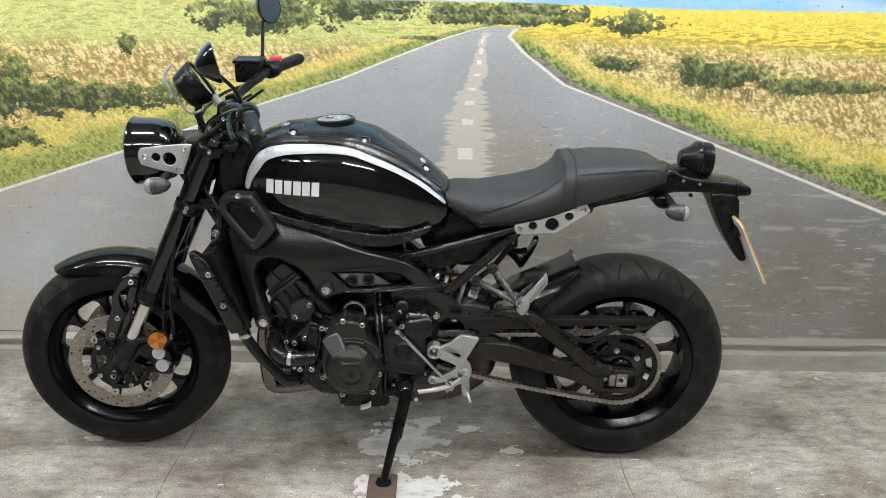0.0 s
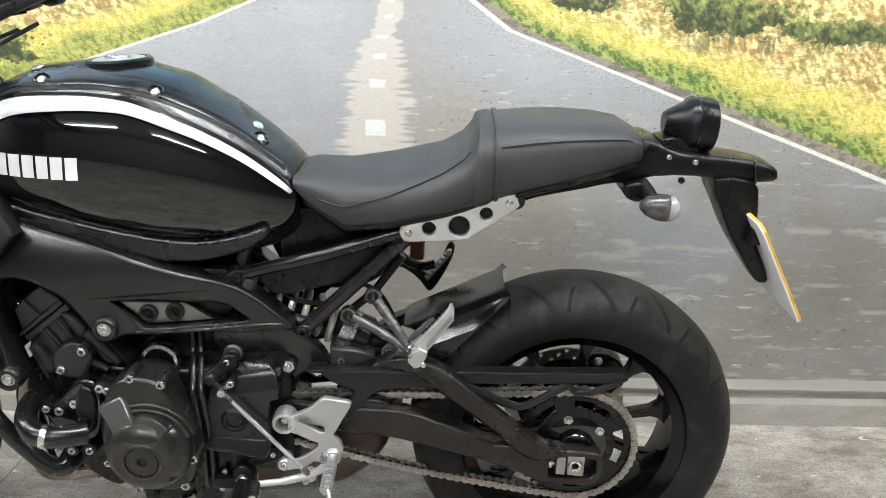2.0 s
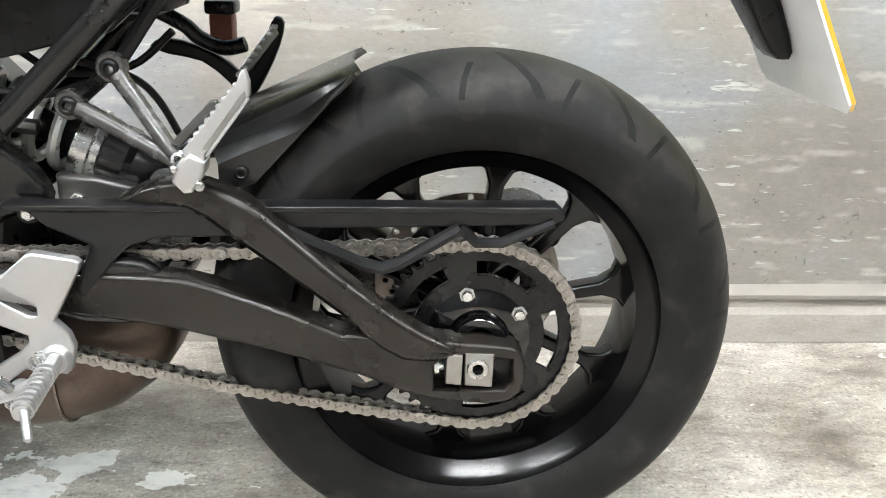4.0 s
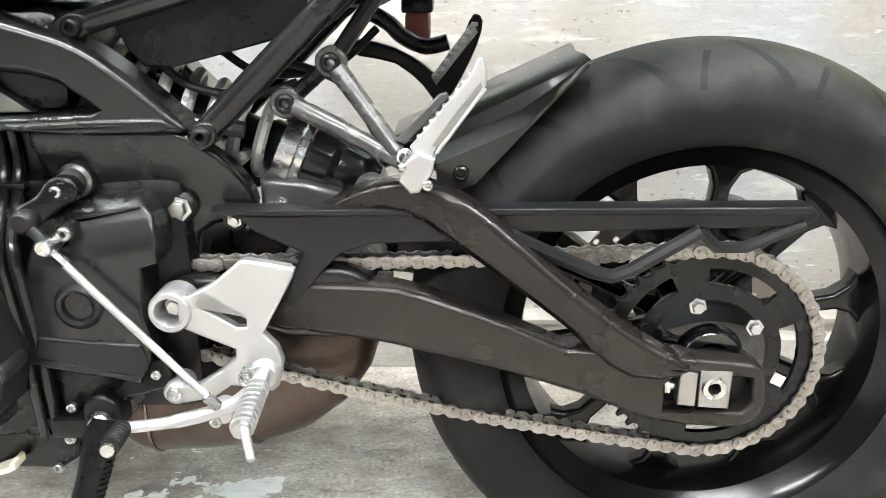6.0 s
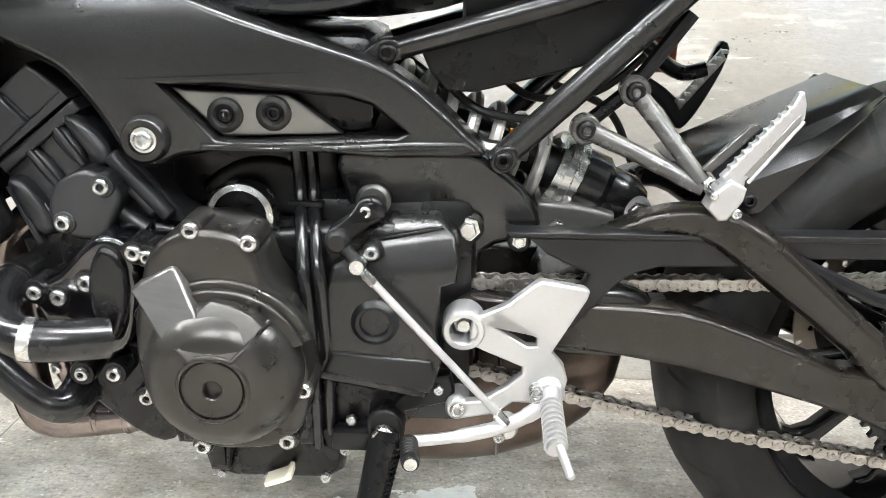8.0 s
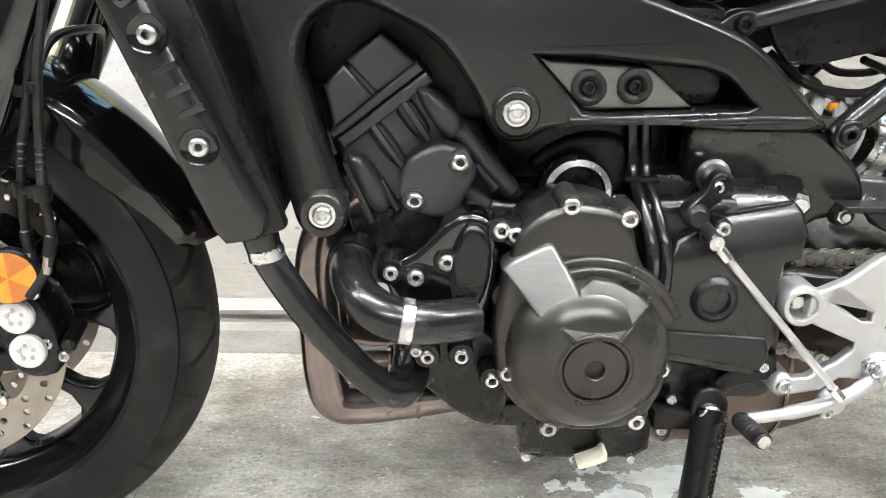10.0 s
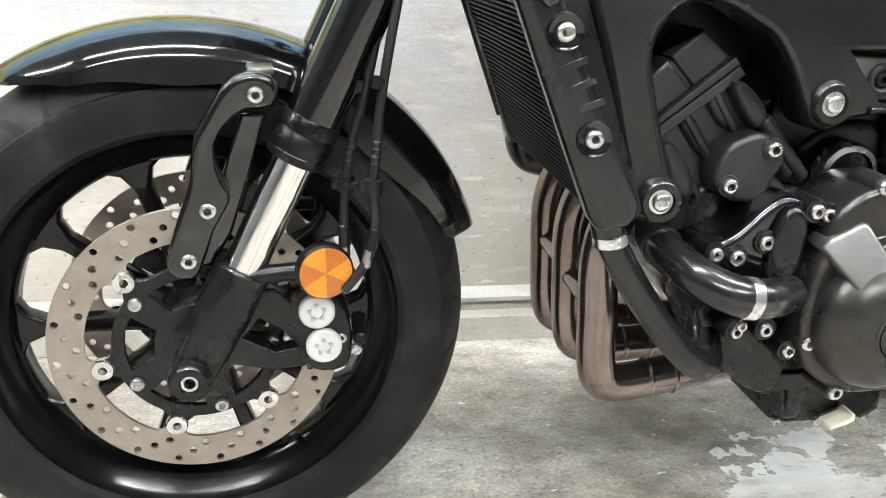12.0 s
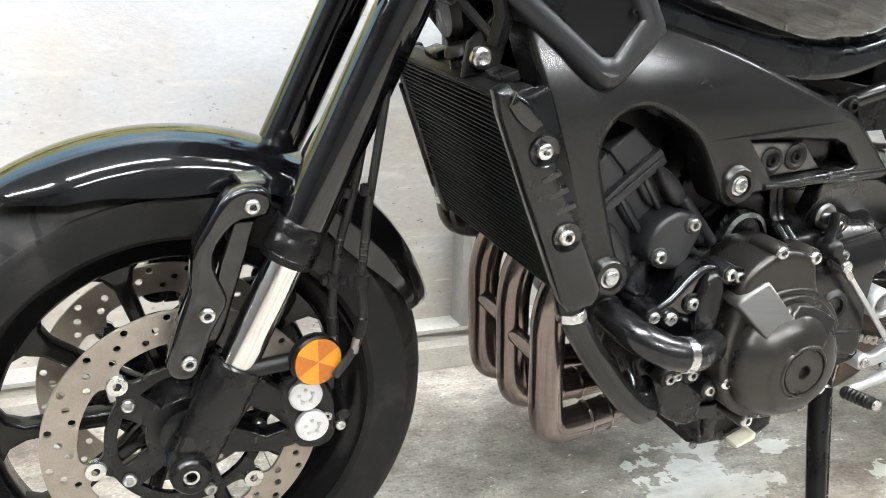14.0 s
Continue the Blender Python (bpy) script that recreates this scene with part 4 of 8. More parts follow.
def chain_link(wide):
    """Two figure-eight side plates with their roller and pin heads."""
    p, o = 0.015875, []
    for i in range(11):
        t = math.radians(75 + 210 * i / 10)
        o.append((-p / 2 + 0.0072 * math.cos(t), 0.0072 * math.sin(t)))
    o += [(0, -0.0052)]
    for i in range(11):
        t = math.radians(-105 + 210 * i / 10)
        o.append((p / 2 + 0.0072 * math.cos(t), 0.0072 * math.sin(t)))
    o += [(0, 0.0052)]
    bm = bmesh.new()
    v = 0.0085 if wide else 0.0062
    for s in (-1, 1):
        slab(o, s * v - 0.001, s * v + 0.001, (), 0.0003, None, bm)
    for e in (-1, 1):
        if wide:
            lathe([(0, -0.0108), (0.0024, -0.0108), (0.0028, -0.0100), (0.0028, 0.0100), (0.0024, 0.0108), (0, 0.0108)], (e * p / 2, 0, 0), (0, -1, 0), 8, bm)
        else:
            lathe([(0.0050, -0.0052), (0.0050, 0.0052)], (e * p / 2, 0, 0), (0, -1, 0), 10, bm)
    return bm


def drive_chain():
    pts = chain_path()
    lens = [math.dist(a, b) for a, b in zip(pts, pts[1:] + pts[:1])]
    total = sum(lens)
    n = int(round(total / 0.015875 / 2)) * 2
    cum = np.concatenate([[0], np.cumsum(lens)])
    xs, zs = [q[0] for q in pts] + [pts[0][0]], [q[1] for q in pts] + [pts[0][1]]
    at = lambda s: (float(np.interp(s % total, cum, xs)), float(np.interp(s % total, cum, zs)))
    centre = tube([(*[at(total * i / 300)[0]], -0.0825, at(total * i / 300)[1]) for i in range(300)], 0.0036, 6, True)
    body = part("drive_chain", centre, CHAINDARK, moto, "worn brown-grey steel drive chain")
    meshes = []
    for wide in (True, False):
        ob = part("link", chain_link(wide), CHAIN)
        meshes.append(ob.data)
        bpy.data.objects.remove(ob)
    for i in range(n):
        a, b = at(total * i / n), at(total * (i + 1) / n)
        turn = math.degrees(math.atan2(b[1] - a[1], b[0] - a[0]))
        again("link", meshes[i % 2], pose((a[0] + b[0]) / 2, -0.0825, (a[1] + b[1]) / 2, 0, -turn, 0), body)


drive_chain()

# ---- tank ----
TU = [-0.335, -0.315, -0.28, -0.22, -0.15, -0.05, 0.03, 0.10, 0.16, 0.205, 0.225]
T_TOP = [0.905, 0.953, 0.990, 1.014, 1.023, 1.023, 1.002, 0.961, 0.919, 0.882, 0.860]
T_LOW = [0.82, 0.79, 0.765, 0.745, 0.725, 0.700, 0.690, 0.690, 0.698, 0.712, 0.728]
T_HALF = [0.060, 0.095, 0.120, 0.140, 0.150, 0.150, 0.142, 0.127, 0.108, 0.090, 0.076]
NEXP = 2.3


def tank_mid(u):
    lo, hi = lerp(u, TU, T_LOW), lerp(u, TU, T_TOP)
    return lo + (hi - lo) * 0.50, lo, hi


def tank_half(u, w):
    c, lo, hi = tank_mid(u)
    k = (w - c) / ((hi - c) if w > c else (c - lo))
    return lerp(u, TU, T_HALF) * max(0.0, 1 - abs(min(1, k)) ** NEXP) ** (1 / NEXP)


def tank_ring(u, n=48):
    c, lo, hi = tank_mid(u)
    h, out = lerp(u, TU, T_HALF), []
    for i in range(n):
        t = 2 * math.pi * i / n
        cs, sn = math.cos(t), math.sin(t)
        e = 2 / NEXP
        out.append((u, h * math.copysign(abs(cs) ** e, cs), c + ((hi - c) if sn > 0 else (c - lo)) * math.copysign(abs(sn) ** e, sn)))
    return out


us = [-0.335 + 0.56 * i / 48 for i in range(49)]
tank = part("fuel_tank", loft([tank_ring(u) for u in us]), TANKTOP, moto, "satin black fuel tank", angle=60)

C_UP = [(-0.322, 0.858), (-0.315, 0.892), (-0.299, 0.928), (-0.272, 0.961), (-0.222, 0.980), (-0.150, 0.986), (-0.079, 0.984), (-0.019, 0.973), (0.073, 0.934), (0.148, 0.889), (0.205, 0.842), (0.222, 0.822)]
C_LO = [(-0.320, 0.850), (-0.308, 0.832), (-0.288, 0.812), (-0.245, 0.796), (-0.200, 0.783), (-0.14, 0.769), (-0.066, 0.752), (0.020, 0.740), (0.110, 0.738), (0.180, 0.744), (0.216, 0.764), (0.224, 0.798)]


def tank_patch(upper, lower, proud, rows, bulge, s):
    up, lo = spline(upper, 6), spline(lower, 6)
    grid = []
    for a, b in zip(up, lo):
        col = []
        for j in range(rows + 1):
            f = j / rows
            u, w = a[0] + (b[0] - a[0]) * f, a[1] + (b[1] - a[1]) * f
            edge = min(1.0, 4 * f * (1 - f) * 1.6) ** 0.5 if bulge else 0
            col.append((u, s * (max(tank_half(u, w), 0.055) + proud + bulge * edge), w))
        grid.append(col)
    return grid


for s in (-1, 1):
    side = part("side_cover", sheet(tank_patch(C_UP, C_LO, 0.004, 18, 0.008, s), 0.004), GLOSS, tank, "gloss black side cover of the tank", angle=50)
    up = spline(C_UP, 6)
    n = len(up)
    band = []
    for i, q in enumerate(up):
        f = i / (n - 1)
        wd = 0.028 * min(1, 0.45 + 3 * f) * (1 - 0.84 * max(0, f - 0.25) / 0.75)
        a, b = up[max(0, i - 1)], up[min(n - 1, i + 1)]
        t = Vector((b[0] - a[0], b[1] - a[1])).normalized()
        nx, nz = t.y, -t.x
        g0, g1 = 0.004, 0.004 + wd
        row = []
        for j in range(5):
            g = g0 + (g1 - g0) * j / 4
            u, w = q[0] + nx * g, q[1] + nz * g
            row.append((u, s * (max(tank_half(u, w), 0.055) + 0.0100 + 0.0066 * min(1, g / 0.012)), w))
        band.append(row)
    part("stripe", sheet(band, 0.0015), STRIPE, tank, "silver stripe over the side cover", angle=60)
    # the maker's mark as plain white blocks
    for i in range(6):
        u0 = -0.253 + i * 0.0242
        tilt = -0.0006 * i
        rows = [[(u + 0.0012 * (j - 1), s * (tank_half(u, w) + 0.0145), w + tilt) for j, w in enumerate((0.855, 0.873, 0.892))] for u in (u0, u0 + 0.010, u0 + 0.0195)]
        part("logo_block", sheet(rows, 0.0008), WHITE, tank, "plain white logo block")
    # seam of the satin top cover with its buttons
    for u, w in ((-0.187, 0.999), (0.0, 0.983), (0.162, 0.903)) if s < 0 else ():
        v = max(0.045, tank_half(u, w))
        n = (0.05 if u < 0.1 else 0.4, s * 0.75, 0.66)
        dish = part("button_dish", lathe([(0.007, 0.0005), (0.0115, 0.001), (0.0135, 0.003), (0.0155, 0.001), (0.0155, -0.004)], (u, s * (v - 0.001), w), n, 24), GLOSS, tank)
        part("button", lathe([(0, 0.005), (0.005, 0.005), (0.0062, 0.003), (0.0085, 0.0015), (0.0085, 0)], (u, s * (v - 0.001), w), n, 18), STEEL, dish)
    line = spline([(-0.312, 0.928), (-0.290, 0.957), (-0.242, 0.985), (-0.16, 0.995), (-0.078, 0.995), (0.009, 0.978), (0.118, 0.926), (0.205, 0.858)], 8)
    lip = [(0.0, 0.0), (0.0006, 0.0040), (0.003, 0.0052), (0.008, 0.0040), (0.014, 0.0003)]
    rows = [[(u, s * (tank_half(u, w + dz) + out), w + dz) for dz, out in lip] for u, w in line]
    part("cover_lip", sheet(rows, 0.0015), TANKTOP, tank, "rolled edge of the satin top cover", angle=70)
    rows = [[(u, s * (tank_half(u, w + dz) + 0.0012), w + dz) for dz in (-0.006, 0.0)] for u, w in line]
    part("seam", sheet(rows, 0.0010), RUBBER, tank)
CAPT = Vector((-0.088, 0, 1.019))
cap = part("filler_cap", lathe([(0, 0.007), (0.026, 0.007), (0.029, 0.009), (0.037, 0.0095), (0.044, 0.008), (0.045, 0.002), (0.045, -0.012)], CAPT, (-0.06, 0, 1), 40), ALU, tank, "round metal filler cap")
part("cap_ring", lathe([(0.045, 0.004), (0.047, 0.0085), (0.053, 0.0085), (0.057, 0.005), (0.058, -0.010)], CAPT, (-0.06, 0, 1), 40), PLASTIC, cap, "black ring round the cap")
part("cap_flap", box((-0.111, -0.008, 1.026), (-0.07, 0.008, 1.031), 0.002), STEEL, cap)
part("emblem", lathe([(0, 0.002), (0.011, 0.002), (0.0125, 0)], (-0.216, -0.034, 1.0135), (-0.25, -0.22, 0.95), 24), STEEL, tank, "plain round metal emblem")
part("emblem", lathe([(0, 0.002), (0.009, 0.002), (0.0105, 0)], (0.153, -0.032, 0.9205), (0.5, -0.25, 0.83), 24), STEEL, tank, "plain round metal emblem")
# lower tank skirt under the covers
for s in (-1, 1):
    skirt = [(-0.30, 0.815), (-0.211, 0.786), (-0.066, 0.752), (0.053, 0.738), (0.14, 0.754), (0.175, 0.764), (0.178, 0.750), (0.14, 0.724), (0.06, 0.700), (-0.05, 0.700), (-0.16, 0.722), (-0.26, 0.757)]
    part("lower_cover", slab(spline(skirt, 3, True), -0.125 if s < 0 else 0.10, -0.10 if s < 0 else 0.125, (), 0.008), TANKTOP, tank, "satin black lower tank trim")

# ---- seat ----
SU = [0.212, 0.24, 0.302, 0.380, 0.468, 0.508, 0.527, 0.563, 0.62, 0.675, 0.735, 0.775, 0.805, 0.820]
S_TOP = [0.845, 0.853, 0.850, 0.860, 0.880, 0.901, 0.931, 0.938, 0.944, 0.945, 0.942, 0.935, 0.918, 0.893]
S_LOW = [0.818, 0.790, 0.756, 0.768, 0.788, 0.798, 0.802, 0.813, 0.828, 0.842, 0.858, 0.868, 0.874, 0.878]
S_HALF = [0.084, 0.095, 0.122, 0.140, 0.140, 0.137, 0.136, 0.132, 0.128, 0.122, 0.112, 0.098, 0.074, 0.030]


def seat_ring(u, n=36, grow=0.0):
    lo, hi, h = lerp(u, SU, S_LOW), lerp(u, SU, S_TOP), lerp(u, SU, S_HALF)
    out = []
    for i in range(n):
        t = 2 * math.pi * i / n
        cs, sn = math.cos(t), math.sin(t)
        c = lo + (hi - lo) * 0.35
        b = (hi - c) if sn > 0 else (c - lo)
        e = lerp(u, [0.464, 0.524], [0.80, 0.62]) if sn > 0 else 0.42
        out.append((u, (h + grow) * math.copysign(abs(cs) ** e, cs), c + (b + grow) * math.copysign(abs(sn) ** e, sn)))
    return out


us = list(np.interp(np.linspace(0, 13, 66), range(14), SU))
seat = part("seat", loft([seat_ring(u) for u in us]), SEAT, moto, "dark grey vinyl dual seat", angle=60)
part("strap", loft([seat_ring(u, 36, g) for u, g in ((0.522, -0.004), (0.523, 0.003), (0.529, 0.0045), (0.544, 0.0045), (0.550, 0.003), (0.551, -0.004))], False), SEAT, seat, "stitched vinyl band across the seat")
part("strap_piping", loft([seat_ring(u, 36, g) for u, g in ((0.554, -0.004), (0.555, 0.004), (0.561, 0.004), (0.562, -0.004))], False), SEAT2, seat)
for s in (-1, 1):
    def on_seat(u, f):
        lo, hi, h = lerp(u, SU, S_LOW), lerp(u, SU, S_TOP), lerp(u, SU, S_HALF)
        c = lo + (hi - lo) * 0.35
        w = c + (hi - c) * f
        e = lerp(u, [0.464, 0.524], [0.80, 0.62])
        return (u, s * (h * (1 - f ** (2 / e)) ** (e / 2) if f < 1 else 0), w)
    seamline = [Vector(on_seat(u, f)) + Vector((0, s * 0.0015, 0.001)) for u, f in zip(np.linspace(0.26, 0.514, 24), np.linspace(0.05, 0.80, 24) ** 1.0)]
    part("seat_seam", tube(seamline, 0.0013, 6), SEAT2, seat, "stitched seam")
    seamline = [Vector(on_seat(u, f)) + Vector((0, s * 0.0015, 0.001)) for u, f in zip(np.linspace(0.566, 0.785, 20), np.linspace(0.62, 0.58, 20))]
    part("seat_seam", tube(seamline, 0.0012, 6), SEAT2, seat, "stitched seam")
part("seat_pan", loft([[(q[0], q[1] * 0.93, min(q[2], lerp(q[0], SU, S_LOW) + 0.02) - 0.012) for q in seat_ring(u)] for u in us[3:-3]]), PLASTIC, seat)

tank.location = (-0.006, 0, -0.002)
seat.location = (0, 0, 0)

# ---- main frame ----
SPAR_U = np.linspace(-0.50, 0.36, 173)
SPAR_V = np.interp(SPAR_U, [-0.40, -0.34, -0.28, -0.10, 0.02, 0.11, 0.22], [-0.135, -0.160, -0.176, -0.160, -0.140, -0.112, -0.097])
SPAR_V = np.convolve(np.pad(SPAR_V, 12, mode="edge"), np.hanning(25) / np.hanning(25).sum(), mode="valid")


def soft(x, k=0.018):
    return k * math.log1p(math.exp(x / k))


def spar_face(u, w):
    """The outer face of the frame: bowed along, drawn in above and flared at the front lug."""
    front = 1 / (1 + math.exp((u + 0.20) / 0.02))
    return lerp(u, SPAR_U, SPAR_V) + 0.55 * soft(w - 0.70) - 0.12 * soft(0.53 - w) * front


SPAR = [(-0.300, 0.800), (-0.238, 0.772), (-0.122, 0.737), (-0.023, 0.699), (0.073, 0.666), (0.119, 0.646), (0.160, 0.613), (0.185, 0.588), (0.206, 0.566), (0.190, 0.560), (0.130, 0.561), (0.079, 0.565), (0.021, 0.573), (-0.040, 0.573),
        (-0.076, 0.568), (-0.092, 0.560), (-0.108, 0.557), (-0.124, 0.562), (-0.137, 0.583), (-0.150, 0.607), (-0.176, 0.642), (-0.205, 0.660), (-0.243, 0.676), (-0.272, 0.672), (-0.290, 0.655), (-0.297, 0.630), (-0.291, 0.600), (-0.280, 0.560),
        (-0.267, 0.518), (-0.258, 0.494), (-0.266, 0.477), (-0.283, 0.471), (-0.300, 0.478), (-0.309, 0.500), (-0.322, 0.550), (-0.340, 0.618), (-0.358, 0.678), (-0.372, 0.74), (-0.365, 0.790), (-0.335, 0.806)]
WINDOW = [(-0.094, 0.636), (-0.04, 0.633), (0.020, 0.626), (0.070, 0.620), (0.095, 0.612), (0.128, 0.586), (0.120, 0.583), (-0.030, 0.582), (-0.046, 0.585)]


def frame_side(s):
    warp = lambda u, v, w: (u, s * -(spar_face(u, w) + v) if s > 0 else spar_face(u, w) + v, w)
    ob = part("frame_spar", slab(spline(SPAR, 3, True), 0.0, 0.055, [WINDOW], 0.010, warp, None, True), FRAME, moto, "satin dark grey cast frame spar", angle=40)
    rail = [(-0.060, 0.5815), (0.00, 0.579), (0.06, 0.577), (0.13, 0.578), (0.186, 0.577), (0.196, 0.568), (0.180, 0.563), (0.10, 0.564), (0.04, 0.572), (-0.02, 0.575), (-0.06, 0.574)]
    part("lower_rail", slab(rail, -0.0045, 0.02, (), 0.004, warp), FRAME, ob)
    part("window_panel", slab([(-0.088, 0.632), (-0.076, 0.630), (0.018, 0.624), (0.066, 0.584), (-0.043, 0.584)], 0.016, 0.030, (), 0.003, warp), GREYPAN, ob, "grey satin insert plate")
    part("window_back", slab([(-0.095, 0.638), (0.02, 0.63), (0.13, 0.60), (0.13, 0.580), (-0.05, 0.580)], 0.045, 0.052, (), 0.002, warp), PLASTIC, ob)
    for u, w in ((-0.040, 0.605), (0.004, 0.606)):
        f = spar_face(u, w) + 0.016
        part("rubber_boss", lathe([(0.007, 0.002), (0.011, 0.006), (0.014, 0.006), (0.0165, 0.004), (0.0165, -0.002)], (u, -s * f if s > 0 else f, w), (0, s, 0), 24), RUBBER, ob)
        bolt(ob, u, -f if s > 0 else f, w, 0.0075, BOLT_BLACK, yaw=0 if s < 0 else 180)
    for u, w, r in ((-0.108, 0.586, 0.021), (-0.279, 0.495, 0.021)):
        f = spar_face(u, w)
        y = f if s < 0 else -f
        part("mount_collar", lathe([(0.012, 0.004), (0.0135, 0.009), (r - 0.002, 0.009), (r, 0.007), (r + 0.003, -0.012)], (u, y, w), (0, s, 0), 28), FRAME, ob)
        part("mount_washer", lathe([(0.004, 0.006), (0.012, 0.006), (0.0125, 0.003)], (u, y, w), (0, s, 0), 20), STEEL, ob)
        bolt(ob, u, y - 0.005 * (1 if s < 0 else -1), w, 0.0092, yaw=0 if s < 0 else 180)
    return ob


spar = frame_side(-1)
frame_side(1)
PIV = [(0.062, 0.568), (0.085, 0.571), (0.12, 0.568), (0.19, 0.566), (0.216, 0.552), (0.245, 0.528), (0.262, 0.500), (0.262, 0.478), (0.236, 0.468), (0.205, 0.455), (0.20, 0.40), (0.205, 0.33), (0.18, 0.29), (0.12, 0.28), (0.08, 0.30), (0.065, 0.40), (0.068, 0.49), (0.064, 0.535)]
def pivot_face(u, w):
    """Blends the spar's lower edge into the flat plate below."""
    f = min(1.0, max(0.0, (w - 0.47) / 0.095))
    f = f * f * (3 - 2 * f)
    return -0.083 * (1 - f) + (spar_face(u, 0.57) + 0.005) * f


for s in (-1, 1):
    pv = part("pivot_plate", slab(spline(PIV, 2, True), 0.0, 0.027, (), 0.008, lambda u, v, w, s=s: (u, -s * (pivot_face(u, w) + v), w), None, True), FRAME, moto, "satin dark frame pivot plate")
    if s < 0:
        part("pivot_boss", lathe([(0, 0.006), (0.013, 0.006), (0.0165, 0.002), (0.0165, -0.01)], (0.190, -0.090, 0.486), (0, -1, 0), 24), RUBBER, pv)
        bolt(pv, 0.190, -0.094, 0.486, 0.0130, BOLT_HEX)
        part("pivot_boss", lathe([(0, 0.004), (0.010, 0.004), (0.0125, 0.001), (0.0125, -0.01)], (0.243, -0.086, 0.472), (0, -1, 0), 24), RUBBER, pv)
        bolt(pv, 0.243, -0.089, 0.472, 0.0078, BOLT_HEX, 20)
# bell crank plate behind the swingarm mouth
link_arm = part("shock_link", slab([(0.262, 0.505), (0.31, 0.502), (0.345, 0.492), (0.345, 0.470), (0.262, 0.470)], -0.055, 0.04, (), 0.005), WEDGE, moto, "bare cast shock linkage")
bolt(link_arm, 0.285, -0.056, 0.478, 0.009, BOLT_HEX)

# ---- subframe ----
sub = part("subframe", tube([(0.098, -0.084, 0.658), (0.13, -0.088, 0.668), (0.27, -0.098, 0.708), (0.40, -0.102, 0.752)], 0.0115, 24), FRAME, moto, "dark satin steel subframe tube")
part("subframe_strut", tube([(0.216, -0.092, 0.555), (0.245, -0.093, 0.582), (0.32, -0.096, 0.655), (0.41, -0.100, 0.742)], [0.0125, 0.0135, 0.0135, 0.0125], 24), FRAME, sub)
part("subframe_lug", slab(spline([(0.075, 0.650), (0.106, 0.648), (0.122, 0.656), (0.120, 0.672), (0.105, 0.674), (0.088, 0.664)], 3, True), -0.098, -0.074, (), 0.003), FRAME, sub)
part("subframe_lug", slab(spline([(0.2105, 0.553), (0.222, 0.5465), (0.236, 0.556), (0.234, 0.573), (0.216, 0.571)], 3, True), -0.1075, -0.080, (), 0.003), FRAME, sub)
bolt(sub, 0.109, -0.0985, 0.661, 0.0095, BOLT_BLACK)
bolt(sub, 0.223, -0.1075, 0.560, 0.0095, BOLT_BLACK)
for y in (0.088,):
    part("subframe_tube", tube([(0.098, y, 0.658), (0.27, y + 0.01, 0.708), (0.60, y, 0.80)], 0.0115, 12), FRAME, sub)
    part("subframe_tube", tube([(0.216, y, 0.555), (0.32, y, 0.655), (0.41, y, 0.742)], 0.0125, 12), FRAME, sub)
for y in (-0.072, 0.072):
    part("side_panel", slab([(0.135, 0.672), (0.25, 0.705), (0.395, 0.752), (0.43, 0.735), (0.405, 0.712), (0.345, 0.660), (0.325, 0.655), (0.195, 0.622), (0.165, 0.622), (0.15, 0.640)], y - 0.006, y + 0.006, (), 0.003), PLASTIC, moto, "flat dark grey plastic side panel")
part("battery_box", box((0.18, -0.06, 0.675), (0.40, 0.06, 0.78), 0.012), PLASTIC, moto, "black battery tray under the seat")
cover_out = [(0.397, 0.758), (0.402, 0.746), (0.416, 0.741), (0.505, 0.747), (0.520, 0.754), (0.590, 0.800), (0.597, 0.812), (0.590, 0.824), (0.573, 0.825), (0.412, 0.774), (0.400, 0.768)]
sc = part("silver_cover", slab(spline(cover_out, 2, True), -0.122, -0.108, [ring(0.447, 0.7655, 0.0118), ring(0.498, 0.7705, 0.0180, 20), ring(0.543, 0.7935, 0.0112)], 0.002), BRUSHED, moto, "brushed aluminium side cover with three holes")
part("cover_back", slab(inset(turned(cover_out, True), 0.004), -0.106, -0.098, (), 0.001), PLASTIC, sc)
for u, w in ((0.412, 0.757), (0.581, 0.813)):
    bolt(sc, u, -0.121, w, 0.0070)
part("cover_grommet", lathe([(0, 0.014), (0.013, 0.014), (0.015, 0.011), (0.015, -0.02)], (0.594, -0.095, 0.812), (0, -1, 0), 20), RUBBER, sc)

# ---- swingarm ----
SW = [(0.17, 0.362), (0.24, 0.362), (0.309, 0.360), (0.402, 0.350), (0.50, 0.327), (0.592, 0.300), (0.640, 0.279), (0.672, 0.270), (0.735, 0.262), (0.766, 0.268), (0.778, 0.290), (0.776, 0.318), (0.762, 0.334), (0.70, 0.341), (0.660, 0.346), (0.62, 0.350), (0.584, 0.353), (0.570, 0.354),
      (0.519, 0.376), (0.46, 0.398), (0.406, 0.413), (0.33, 0.414), (0.24, 0.414), (0.17, 0.414)]
BRACE = [(0.690, 0.318), (0.700, 0.334), (0.668, 0.353), (0.628, 0.380), (0.57, 0.427), (0.504, 0.486), (0.470, 0.509), (0.440, 0.520), (0.408, 0.520), (0.368, 0.508), (0.332, 0.487), (0.30, 0.471), (0.285, 0.462), (0.298, 0.452), (0.335, 0.464), (0.375, 0.484), (0.405, 0.487), (0.435, 0.478), (0.50, 0.430), (0.575, 0.371), (0.596, 0.348), (0.640, 0.318)]
SLOT = [(0.676, 0.283), (0.755, 0.281), (0.764, 0.292), (0.762, 0.318), (0.690, 0.327), (0.676, 0.312)]
